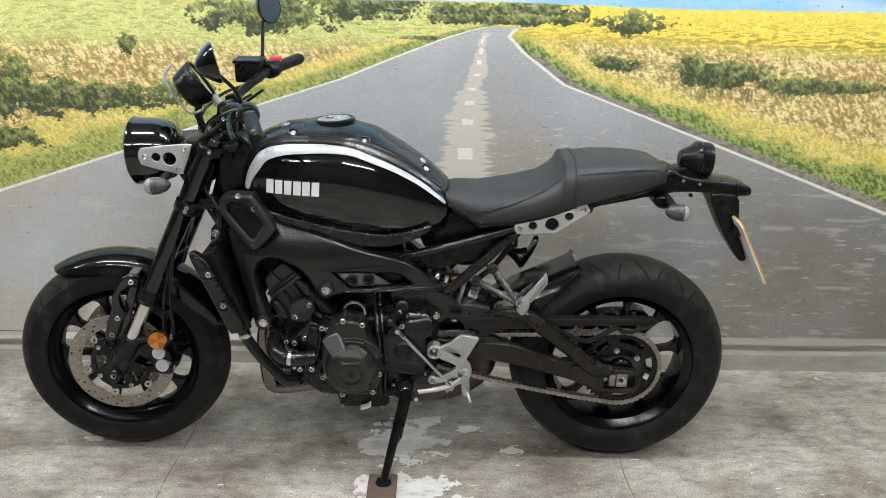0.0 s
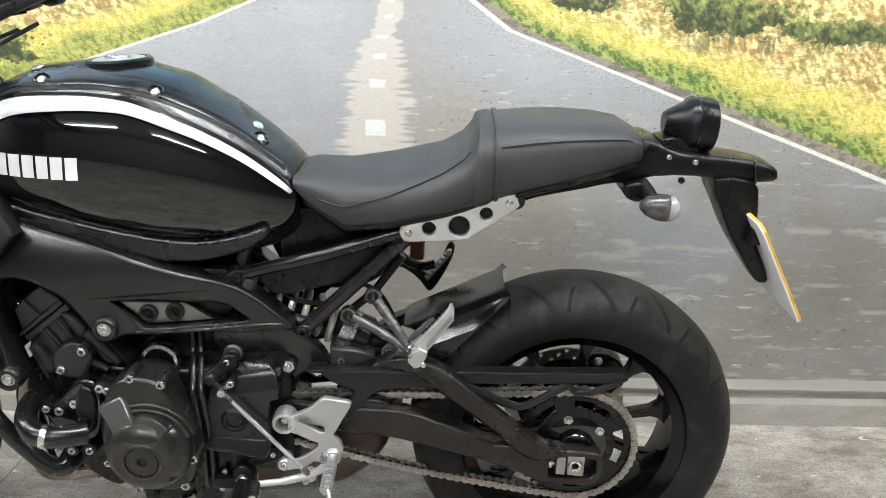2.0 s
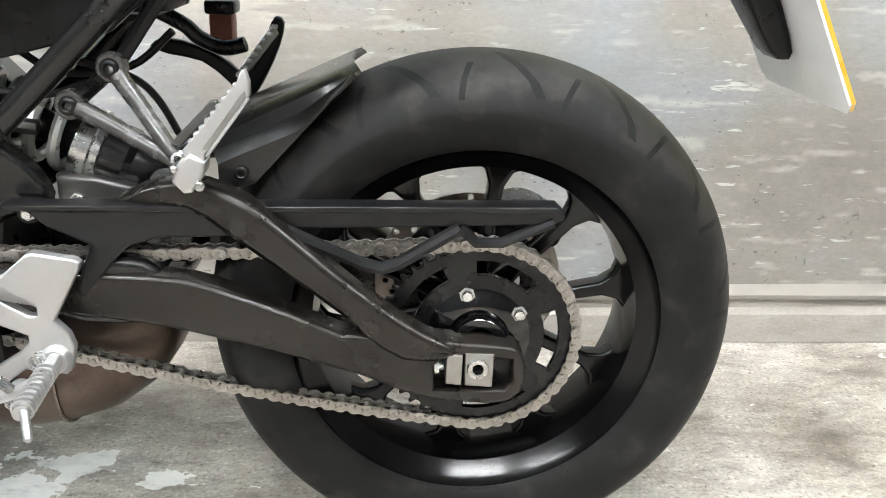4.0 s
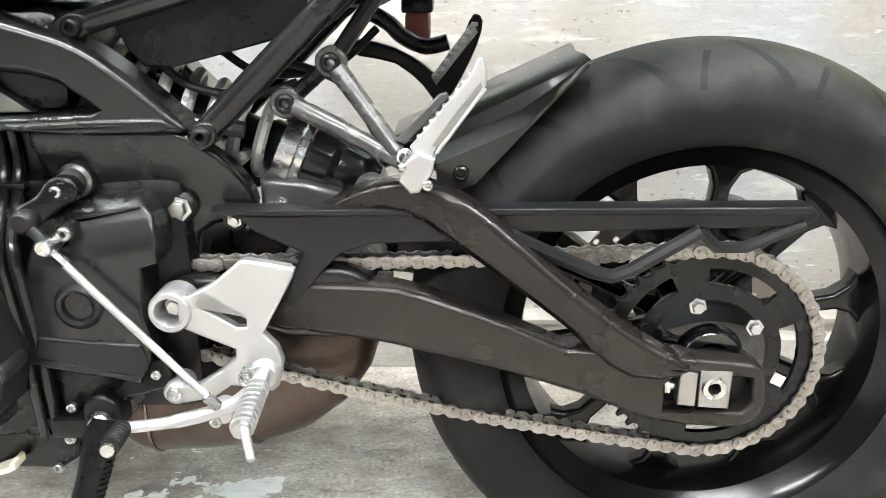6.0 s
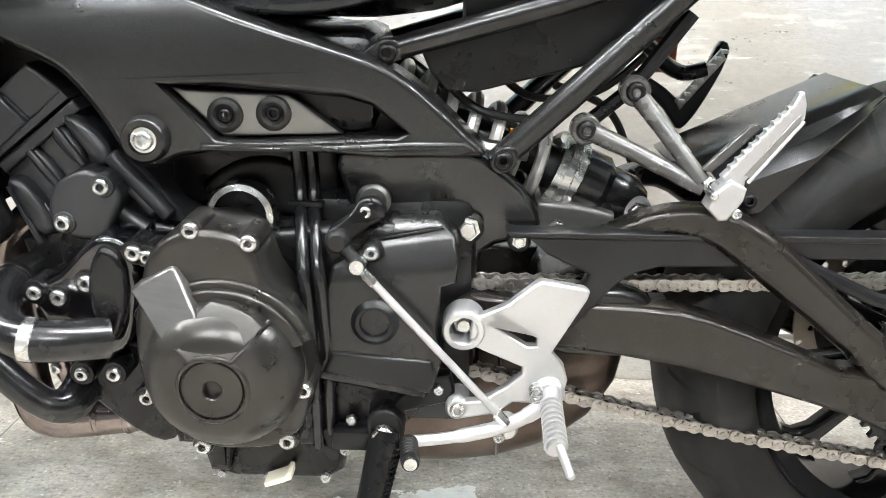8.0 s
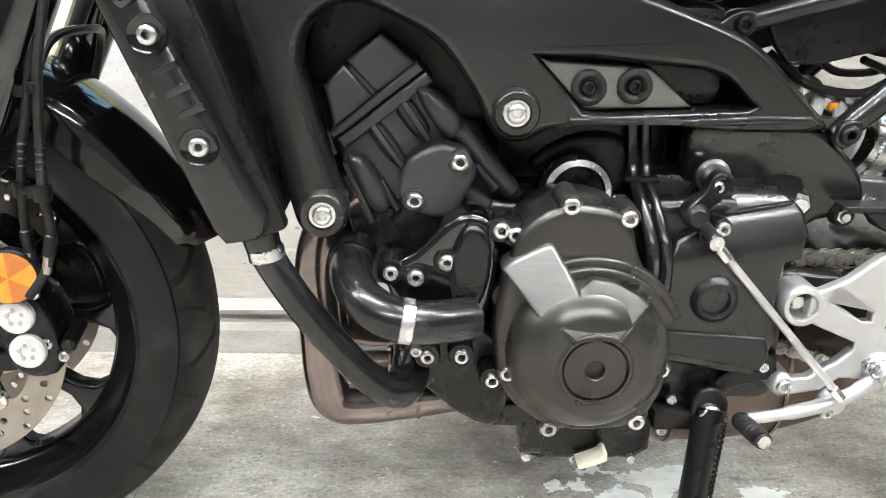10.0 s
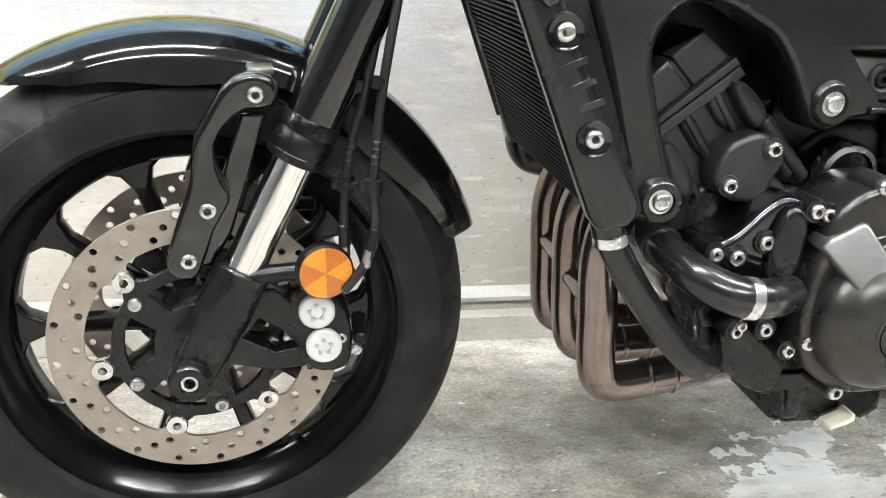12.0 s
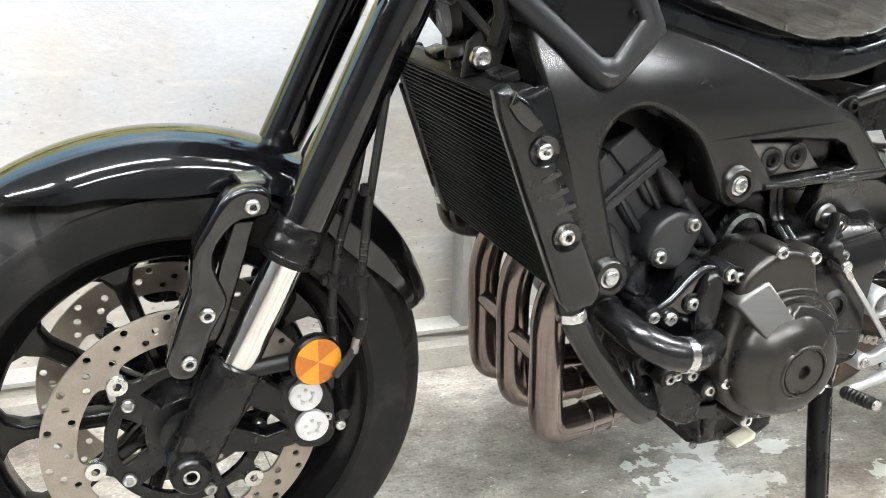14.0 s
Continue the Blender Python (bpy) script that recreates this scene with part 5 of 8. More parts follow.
sw_face = lambda u, w: lerp(u, [0.17, 0.30, 0.45, 0.60, 0.70, 0.78], [-0.100, -0.112, -0.128, -0.132, -0.130, -0.128])
arm = None
for s in (-1, 1):
    warp = lambda u, v, w, s=s: (u, (sw_face(u, w) + v) * (1 if s < 0 else -1), w)
    ob = part("swingarm", slab(spline(SW, 2, True), 0.0, 0.036, [SLOT], 0.0075, warp, None, True), SWING, moto, "satin dark cast swingarm", angle=40)
    arm = arm or ob
    bend = lambda u, v, w, warp=warp: warp(u, v + lerp(u, [0.28, 0.36, 0.46], [0.032, 0.018, 0.0]), w)
    part("swingarm_brace", slab(spline(BRACE, 2, True), -0.004, 0.030, (), 0.013, bend, None, True), SWING, ob)
part("slot_back", slab([(0.668, 0.275), (0.772, 0.272), (0.772, 0.328), (0.668, 0.332)], -0.108, -0.102, (), 0.002), PLASTIC, arm)
part("crossmember", slab(spline([(0.27, 0.36), (0.36, 0.352), (0.39, 0.372), (0.385, 0.41), (0.35, 0.43), (0.28, 0.42)], 3, True), -0.11, 0.11, (), 0.01), FRAME, arm)
part("axle_adjuster", slab([(0.688, 0.291), (0.706, 0.289), (0.707, 0.326), (0.689, 0.328)], -0.133, -0.112, (), 0.002), DARKSTEEL, arm, "silver chain adjuster block")
part("axle_block", slab([(0.7095, 0.287), (0.741, 0.285), (0.742, 0.327), (0.7095, 0.329)], -0.130, -0.112, [ring(0.724, 0.309, 0.007)], 0.002), DARKSTEEL, arm)
part("axle_end", lathe([(0.0065, -0.01), (0.0065, 0.002), (0.0115, 0.003), (0.0125, 0.0)], (0.724, -0.131, 0.309), (0, -1, 0), 24), STEEL, arm)
part("adjuster_screw", rod((0.664, -0.122, 0.306), (0.687, -0.122, 0.308), 0.0042), STEEL, arm)
for u, w in ((0.668, 0.306), (0.676, 0.307)):
    part("adjuster_nut", lathe([(0, 0), (0.0078, 0), (0.0078, 0.005), (0, 0.005)], (u, -0.122, w), (1, 0, 0.08), 6), STEEL, arm)
bolt(arm, 0.640, -0.122, 0.288, 0.0075, BOLT_HEX)
bolt(arm, 0.728, -0.118, 0.272, 0.0085, BOLT_HEX)
# chain guard
gv = (-0.126, -0.104)
guard = part("chain_guard", slab([(0.250, 0.484), (0.300, 0.4855), (0.45, 0.4885), (0.803, 0.491), (0.812, 0.486), (0.811, 0.478), (0.800, 0.473), (0.52, 0.466), (0.454, 0.457), (0.382, 0.455), (0.353, 0.446), (0.338, 0.432), (0.322, 0.412), (0.300, 0.385), (0.292, 0.395), (0.303, 0.425), (0.313, 0.446), (0.270, 0.466)], gv[0] + 0.012, gv[1] + 0.008, (), 0.003), FADEDPLAS, moto, "flat black chain guard")
part("guard_top", slab([(0.228, 0.490), (0.803, 0.494), (0.810, 0.487), (0.234, 0.484)], gv[0] + 0.008, -0.090, (), 0.002), FADEDPLAS, guard)
part("guard_brace", tube([(0.50, -0.118, 0.474), (0.555, -0.118, 0.448), (0.600, -0.118, 0.428), (0.618, -0.118, 0.424), (0.635, -0.118, 0.430), (0.70, -0.118, 0.470)], 0.0075, 8), FADEDPLAS, guard)
part("guard_brace", tube([(0.700, -0.112, 0.470), (0.718, -0.112, 0.452), (0.745, -0.112, 0.452), (0.80, -0.112, 0.476)], 0.0065, 8), FADEDPLAS, guard)
part("guide_block", box((0.345, -0.1, 0.405), (0.40, -0.07, 0.412), 0.002), RUBBER, guard)

# ---- rear hugger ----
rows = []
for i in range(13):
    f = i / 12
    top = Vector((0.400 + 0.184 * f, 0.549 + 0.083 * f))
    crease = Vector((0.432 + 0.162 * f, 0.550 + 0.077 * f))
    bend = Vector((lerp(f, [0, 0.6, 1], [0.446, 0.533, 0.589]), lerp(f, [0, 0.6, 1], [0.530, 0.5675, 0.6255])))
    low = Vector((lerp(f, [0, 0.25, 0.6, 1], [0.446, 0.483, 0.536, 0.590]), lerp(f, [0, 0.25, 0.6, 1], [0.500, 0.509, 0.566, 0.6245])))
    mid = crease.lerp(bend, 0.5)
    row = [(low.x, -0.092, low.y), (bend.x, -0.093, bend.y), (mid.x, -0.0765, mid.y), (crease.x, -0.0735, crease.y), ((crease.x + top.x) / 2, -0.060, (crease.y + top.y) / 2 + 0.002), (top.x, -0.042, top.y)]
    rows.append(row + [(q[0], -q[1], q[2]) for q in row[::-1]])
hugger = part("rear_hugger", sheet(rows, 0.004), FRAME, moto, "satin dark plastic rear hugger", angle=25)
bolt(hugger, 0.470, -0.093, 0.521, 0.008, BOLT_BLACK)

# ---- shock absorber ----
A, B = Vector((0.085, -0.010, 0.618)), Vector((0.372, -0.010, 0.492))
ax = (B - A).normalized()
sx, sy, _ = axes(ax)
coil = []
for i in range(150):
    t = i / 149
    a = t * 2 * math.pi * 7.1
    p = A + ax * (0.024 + 0.190 * t)
    coil.append(p + 0.036 * (math.cos(a) * sx + math.sin(a) * sy))
shock = part("shock_absorber", lathe([(0, 0), (0.018, 0), (0.018, 0.19), (0.024, 0.20), (0.024, 0.285), (0.012, 0.30), (0, 0.30)], A, ax, 24), PLASTIC, moto, "rear shock absorber with grey spring")
part("spring", tube(coil, 0.0068, 8), SPRING, shock, "grey steel coil spring")
for h, r in ((0.218, 0.041), (0.227, 0.043), (0.237, 0.040)):
    part("preload_ring", lathe([(r - 0.02, -0.005), (r, -0.005), (r, 0.004), (r - 0.003, 0.006), (r - 0.02, 0.006)], A + ax * h, ax, 20), STEEL, shock, "notched steel preload ring")
part("shock_body", lathe([(0.0, 0.240), (0.037, 0.240), (0.037, 0.268), (0.030, 0.276), (0.030, 0.304), (0.020, 0.320), (0, 0.320)], A, ax, 28), SHINEHOSE, shock)
part("shock_eye", lathe([(0, -0.03), (0.014, -0.03), (0.016, -0.027), (0.016, 0.027), (0.014, 0.03), (0, 0.03)], B, (0, 1, 0), 20), ALU, shock)
bolt(shock, 0.372, -0.041, 0.492, 0.012, BOLT_HEX)
part("shock_bracket", tube([(0.17, -0.05, 0.574), (0.21, -0.055, 0.562), (0.25, -0.05, 0.556)], 0.009, 8), GREYPAN, shock)
part("orange_tag", box((0.232, -0.04, 0.572), (0.246, -0.036, 0.58), 0.001), AMBER, shock)

# ---- passenger footrests ----
def hanger(s):
    y = lambda v: v * s
    h = part("passenger_hanger", tube([(0.348, y(0.090), 0.628), (0.379, y(0.108), 0.590), (0.412, y(0.128), 0.548)], [0.0100, 0.0088, 0.0080], 12), HANGER if s < 0 else PLASTIC, moto, "dark cast passenger footrest hanger")
    part("hanger_arm", tube([(0.303, y(0.090), 0.590), (0.352, y(0.106), 0.570), (0.414, y(0.128), 0.541)], [0.0100, 0.0088, 0.0080], 12), HANGER if s < 0 else PLASTIC, h)
    for u, w in ((0.348, 0.628), (0.303, 0.590)):
        part("hanger_eye", lathe([(0.008, 0.008), (0.0130, 0.008), (0.0150, 0.006), (0.0150, -0.008)], (u, y(0.090), w), (0, s, 0), 24), HANGER, h)
        bolt(h, u, y(0.096), w, 0.0100, BOLT_BLACK, yaw=0 if s < 0 else 180)
    part("hanger_tube", tube([(0.303, y(0.075), 0.590), (0.348, y(0.075), 0.628), (0.40, y(0.075), 0.70)], 0.008, 8), PLASTIC, h)
    return h


hanger(-1)


def folded_peg():
    """A ribbed aluminium footrest folded up against its hanger, with a second dark rail behind."""
    pts = [(0.446, 0.545), (0.446, 0.554), (0.4925, 0.613), (0.4925, 0.626), (0.489, 0.637), (0.485, 0.636)]
    n = 9
    for i in range(n):
        f = i / n
        u, w = 0.480 + (0.428 - 0.480) * f, 0.624 + (0.562 - 0.624) * f
        pts += [(u, w), (u - 0.0036, w - 0.0008), (u - 0.0034, w - 0.0042)]
    pts += [(0.424, 0.558), (0.430, 0.546)]
    ob = part("footrest", slab(pts, -0.148, -0.136, (), 0.0020), ALU, moto, "ribbed aluminium passenger footrest folded up")
    part("footrest_joint", slab([(0.413, 0.528), (0.420, 0.546), (0.432, 0.556), (0.447, 0.548), (0.445, 0.536), (0.432, 0.517), (0.424, 0.516)], -0.154, -0.126, (), 0.003), ALU, ob)
    # no channel is cut: its shade is a strip of darker steel
    part("footrest_channel_shade", slab([(0.444, 0.560), (0.450, 0.558), (0.4885, 0.609), (0.4880, 0.617), (0.483, 0.612)], -0.1495, -0.147, (), 0.0006), DARKSTEEL, ob, "darker strip put in for the shade of the footrest's channel")
    part("footrest_rail", slab([(0.409, 0.560), (0.418, 0.570), (0.450, 0.603), (0.457, 0.605), (0.460, 0.600), (0.428, 0.566), (0.419, 0.558)], -0.132, -0.124, (), 0.002), HANGER, ob, "dark inner rail of the footrest")
    part("footrest_pin", rod((0.417, -0.158, 0.541), (0.417, -0.120, 0.543), 0.0042), STEEL, ob)
    bolt(ob, 0.440, -0.153, 0.524, 0.0050)
    part("footrest_rib", tube([(0.448, -0.1490, 0.553), (0.4915, -0.1490, 0.611)], 0.0018, 8), ALU, ob)
    part("return_spring", tube([Vector((0.418 + 0.006 * math.cos(a), -0.128 - 0.001 * a, 0.547 + 0.006 * math.sin(a))) for a in np.linspace(0, 16, 50)], 0.0013, 5), STEEL, ob)
    return ob


folded_peg()
far_plate = [(0.330, 0.622), (0.352, 0.632), (0.392, 0.622), (0.425, 0.603), (0.444, 0.590), (0.462, 0.612), (0.478, 0.652), (0.486, 0.660), (0.494, 0.652), (0.488, 0.626), (0.470, 0.588), (0.452, 0.560), (0.440, 0.556), (0.424, 0.578), (0.392, 0.604), (0.352, 0.612)]
part("passenger_hanger", slab(spline(far_plate, 2, True), 0.108, 0.124, (), 0.004), PLASTIC, moto, "black passenger footrest hanger of the far side")
teeth_pts = [(0.482, 0.652), (0.488, 0.640), (0.440, 0.580), (0.434, 0.590)]
far_peg = part("footrest", slab(teeth_pts, 0.098, 0.107, (), 0.002), DARKSTEEL, moto, "ribbed aluminium passenger footrest of the far side")
for k in range(8):
    f = k / 7
    part("rib", box((0.4355 + 0.045 * f, 0.090, 0.589 + 0.058 * f), (0.4430 + 0.045 * f, 0.099, 0.5935 + 0.058 * f), 0.001), ALU, far_peg)

# ---- rear brake reservoir and right-hand clutter seen through the gap ----
resv = part("brake_reservoir", box((0.404, 0.105, 0.622), (0.433, 0.138, 0.664), 0.006), RUST, moto, "red-brown translucent brake fluid reservoir")
part("reservoir_cap", box((0.400, 0.101, 0.661), (0.437, 0.142, 0.678), 0.004), PLASTIC, resv)
part("tail_stay", tube(spline([(0.36, 0.04, 0.672), (0.39, 0.045, 0.655), (0.405, 0.05, 0.640), (0.43, 0.06, 0.628), (0.455, 0.06, 0.633)], 5), 0.009, 10), PLASTIC, moto, "black stay behind the side panel")
for i, pts in enumerate((((0.28, 0.0, 0.62), (0.33, 0.02, 0.60), (0.355, 0.03, 0.575), (0.375, 0.04, 0.530)), ((0.22, 0.0, 0.63), (0.26, 0.01, 0.605), (0.33, 0.03, 0.61), (0.38, 0.03, 0.65)), ((0.16, -0.04, 0.63), (0.20, -0.05, 0.60), (0.26, -0.04, 0.59), (0.30, -0.02, 0.60)))):
    part("cable", tube(spline(pts, 6), 0.0045, 8), RUBBER, moto, "black cable behind the shock")

# ---- engine ----
case = part("crankcase", slab(spline([(-0.225, 0.47), (-0.19, 0.50), (-0.10, 0.495), (0.0, 0.492), (0.10, 0.500), (0.150, 0.485), (0.160, 0.42), (0.155, 0.32), (0.12, 0.262), (0.06, 0.245), (-0.08, 0.243), (-0.15, 0.30), (-0.205, 0.36)], 2, True), -0.125, 0.14, (), 0.012), ENGINE, moto, "black painted engine crankcase")
HEADP = surface("head_black_paint", (0.0125, 0.0128, 0.0140), (0.019, 0.0194, 0.021), (0.34, 0.44), 0.0, 25, 500, 0.06, spec=0.5)
HV = -0.116
head = part("cylinder_head", slab([(-0.274, 0.560), (-0.187, 0.613), (-0.174, 0.585), (-0.128, 0.545), (-0.092, 0.497), (-0.118, 0.455), (-0.235, 0.458), (-0.264, 0.522)], HV, 0.12, (), 0.006), HEADP, moto, "black cast cylinder head and block")
part("cam_cover", slab([(-0.281, 0.600), (-0.263, 0.6205), (-0.2355, 0.5915), (-0.2725, 0.561)], HV - 0.008, 0.12, (), 0.004), HEADP, head)
part("cam_cover", slab([(-0.2605, 0.623), (-0.229, 0.649), (-0.197, 0.6225), (-0.2325, 0.594)], HV - 0.008, 0.12, (), 0.004), HEADP, head)
part("cam_cover_core", slab([(-0.278, 0.598), (-0.229, 0.645), (-0.20, 0.6205), (-0.27, 0.563)], HV - 0.003, 0.12, (), 0.003), HEADP, head)
part("gasket_flange", slab([(-0.2765, 0.5575), (-0.272, 0.553), (-0.190, 0.6175), (-0.196, 0.6245)], HV - 0.014, 0.10, (), 0.002), HEADP, head)
part("gasket_flange", slab([(-0.270, 0.5515), (-0.263, 0.542), (-0.181, 0.6065), (-0.188, 0.616)], HV - 0.011, 0.10, (), 0.003), HEADP, head)
for pts, v in (([(-0.197, 0.596), (-0.183, 0.600), (-0.158, 0.577), (-0.156, 0.560), (-0.170, 0.556)], -0.020), ([(-0.262, 0.532), (-0.246, 0.537), (-0.225, 0.508), (-0.220, 0.486), (-0.238, 0.484)], -0.017), ([(-0.218, 0.583), (-0.205, 0.592), (-0.183, 0.562), (-0.196, 0.553)], -0.009), ([(-0.243, 0.560), (-0.232, 0.569), (-0.206, 0.535), (-0.217, 0.526)], -0.009)):
    part("cast_panel", slab(spline(pts, 3, True), HV + v, HV + 0.02, (), 0.008), HEADP, head)
for (u0, w0), (u1, w1) in (((-0.238, 0.566), (-0.207, 0.524)), ((-0.209, 0.588), (-0.184, 0.551)), ((-0.230, 0.512), (-0.212, 0.482)), ((-0.262, 0.530), (-0.237, 0.470))):
    d = Vector((w1 - w0, u0 - u1)).normalized() * 0.0035
    part("head_rib", slab([(u0 - d.x, w0 - d.y), (u1 - d.x, w1 - d.y), (u1 + d.x, w1 + d.y), (u0 + d.x, w0 + d.y)], HV - 0.012, HV + 0.01, (), 0.0025), HEADP, head)
boss = part("head_boss", slab(spline([(-0.211, 0.520), (-0.199, 0.542), (-0.171, 0.554), (-0.147, 0.542), (-0.141, 0.527), (-0.150, 0.506), (-0.162, 0.486), (-0.192, 0.486), (-0.209, 0.500)], 3, True), -0.154, -0.108, (), 0.005), HEADP, head, "flat cast cover on the block")
for u, w in ((-0.156, 0.539), (-0.197, 0.502)):
    part("bolt_boss", lathe([(0, 0.002), (0.0105, 0.002), (0.0115, 0), (0.0125, -0.03)], (u, -0.154, w), (0, -1, 0), 18), HEADP, boss)
    bolt(boss, u, -0.156, w, 0.0085)
for u0, w0, u1, w1, r in ((-0.157, 0.564, -0.103, 0.503, 0.0085), (-0.168, 0.518, -0.127, 0.488, 0.009), (-0.176, 0.492, -0.160, 0.462, 0.008), (-0.140, 0.532, -0.118, 0.506, 0.006)):
    part("stud_tube", rod((u0, -0.128, w0), (u1, -0.128, w1), r), HEADP, head)

GEN = [(-0.113, 0.450), (-0.100, 0.490), (-0.066, 0.512), (-0.023, 0.509), (-0.004, 0.493), (0.006, 0.462), (0.030, 0.425), (0.036, 0.40), (0.042, 0.345), (0.024, 0.301), (-0.010, 0.289), (-0.060, 0.290), (-0.100, 0.315), (-0.118, 0.352), (-0.121, 0.410)]
gen = part("generator_cover", slab(spline(GEN, 3, True), -0.204, -0.12, (), 0.008), COVER, moto, "satin dark bronze generator cover", angle=40)
gc = (-0.037, -0.200, 0.376)
part("generator_dome", lathe([(0.0755, 0.0), (0.0745, 0.012), (0.071, 0.022), (0.062, 0.034), (0.052, 0.042), (0.046, 0.0445), (0.0345, 0.046), (0.0325, 0.048), (0.0300, 0.048), (0.0295, 0.043), (0.0285, 0.043), (0.0275, 0.047), (0.010, 0.048), (0.0085, 0.047), (0.0085, 0.041), (0, 0.041)], gc, (0, -1, 0), 64), COVER, gen, angle=25)
part("cap_groove", lathe([(0.0297, 0.0445), (0.0283, 0.0445)], gc, (0, -1, 0), 48), PLASTIC, gen)
for rr, v in ((0.091, -0.2085), (0.0835, -0.2145)):
    step_arc = [(gc[0] + rr * math.cos(math.radians(a)), gc[2] + rr * math.sin(math.radians(a))) for a in range(22, 122, 6)]
    inner_arc = [(gc[0] + 0.06 * math.cos(math.radians(a)), gc[2] + 0.06 * math.sin(math.radians(a))) for a in range(118, 20, -8)]
    part("cover_step", slab(step_arc + inner_arc, v, -0.19, (), 0.003), COVER, gen)
facet = [(-0.070, 0.4135), (-0.057, 0.4035), (-0.019, 0.4045), (0.010, 0.4325), (-0.002, 0.441), (-0.020, 0.4495), (-0.040, 0.4525), (-0.052, 0.444), (-0.053, 0.428)]
part("top_facet", slab(facet, 0.0, 0.03, (), 0.002, lambda u, v, w: (u, v + lerp(w, [0.40, 0.455], [-0.2520, -0.2225]), w)), COVER, gen, "sloping facet of the cover")
part("cover_wedge", slab([(-0.119, 0.455), (-0.108, 0.464), (-0.080, 0.479), (-0.074, 0.478), (-0.051, 0.441), (-0.051, 0.430), (-0.081, 0.414), (-0.086, 0.416)], 0.0, 0.03, (), 0.004, lambda u, v, w: (u, v - 0.2195 + 0.42 * (w - 0.446) - 0.25 * (u + 0.085), w), None, True), WEDGE, gen, "bare metal wedge of the cover")
ridge = [(-0.093, -0.2150, 0.429), (-0.077, -0.2315, 0.418), (-0.064, -0.2435, 0.4085), (-0.057, -0.2465, 0.4035), (-0.048, -0.2475, 0.4075), (-0.037, -0.2475, 0.4095), (-0.026, -0.2475, 0.4075), (-0.018, -0.2465, 0.4045), (-0.008, -0.2420, 0.4135), (0.006, -0.2290, 0.428), (0.012, -0.2210, 0.434)]
part("facet_ridge", tube(ridge, 0.0024, 10), COVER, gen, "raised ridge round the cap")
part("side_block", slab([(-0.124, 0.33), (-0.113, 0.255), (-0.088, 0.255), (-0.080, 0.222), (-0.06, 0.222), (-0.05, 0.32)], -0.142, 0.0, (), 0.005), ENGINE, case)
part("side_block", slab([(-0.106, 0.285), (-0.104, 0.262), (-0.082, 0.262), (-0.078, 0.232), (-0.062, 0.232), (-0.062, 0.285)], -0.148, -0.13, (), 0.003), ENGINE, case)
pump = part("water_pump_cover", slab(spline([(-0.168, 0.489), (-0.148, 0.499), (-0.127, 0.490), (-0.119, 0.455), (-0.131, 0.395), (-0.165, 0.371), (-0.198, 0.384), (-0.218, 0.418), (-0.222, 0.446), (-0.195, 0.462)], 3, True), -0.186, -0.11, (), 0.007), GLOSS, moto, "gloss black water pump cover")
part("pump_rim", slab(spline([(-0.150, 0.490), (-0.130, 0.480), (-0.128, 0.440), (-0.142, 0.40), (-0.155, 0.40), (-0.165, 0.45)], 3, True), -0.196, -0.17, (), 0.006), ENGINE, pump)
part("front_case", slab([(-0.262, 0.475), (-0.20, 0.49), (-0.19, 0.40), (-0.245, 0.405)], -0.12, 0.05, (), 0.006), ENGINE, case)
part("lower_case", slab(spline([(-0.21, 0.38), (-0.13, 0.38), (-0.10, 0.33), (-0.11, 0.27), (-0.15, 0.28), (-0.20, 0.33)], 3, True), -0.16, -0.08, (), 0.006), ENGINE, case)
for u, w, r in ((-0.119, 0.485, 8), (-0.106, 0.481, 7.5), (-0.167, 0.454, 8), (-0.195, 0.439, 8), (-0.218, 0.443, 7), (-0.113, 0.421, 7.5), (-0.183, 0.359, 7), (-0.151, 0.360, 7.5), (-0.121, 0.335, 7.5)):
    part("bolt_boss", lathe([(0, 0.002), (0.0115, 0.002), (0.0125, 0), (0.0125, -0.03)], (u, -0.187, w), (0, -1, 0), 16), ENGINE, pump)
    bolt(pump, u, -0.1885, w, r / 1000)
for u, w in ((-0.060, 0.512), (-0.008, 0.501), (0.017, 0.428), (-0.108, 0.349), (0.036, 0.354), (0.018, 0.298), (-0.066, 0.290)):
    part("bolt_boss", lathe([(0, 0.002), (0.010, 0.002), (0.011, 0), (0.011, -0.04)], (u, -0.198, w), (0, -1, 0), 16), COVER, gen)
    bolt(gen, u, -0.200, w, 0.0082)
SPK = [(0.057, 0.461), (0.096, 0.480), (0.114, 0.505), (0.162, 0.507), (0.169, 0.501), (0.178, 0.491), (0.183, 0.472), (0.180, 0.445), (0.165, 0.440), (0.162, 0.392), (0.168, 0.361), (0.163, 0.342), (0.149, 0.317), (0.055, 0.333), (0.012, 0.344), (0.008, 0.388), (0.013, 0.400), (0.034, 0.410), (0.048, 0.433)]
spk = part("sprocket_cover", slab(SPK, -0.146, -0.085, (), 0.005, lambda u, v, w: (u, v + 0.42 * soft(w - 0.25 * (u - 0.100) - 0.450, 0.002) + 0.9 * soft(w - 0.2 * (u - 0.100) - 0.484, 0.0015), w), None, True), FRAME, moto, "dark satin front sprocket cover")
part("cover_lip", slab([(0.104, 0.4845), (0.167, 0.4970), (0.165, 0.4995), (0.103, 0.4870)], -0.1335, -0.12, (), 0.001), FRAME, spk)
part("cover_ring", lathe([(0, -0.001), (0.0135, -0.001), (0.0145, 0.001), (0.0150, 0.0045), (0.0185, 0.006), (0.0235, 0.002), (0.0250, -0.004)], (0.099, -0.146, 0.402), (0, -1, 0), 40), FADEDPLAS, spk)
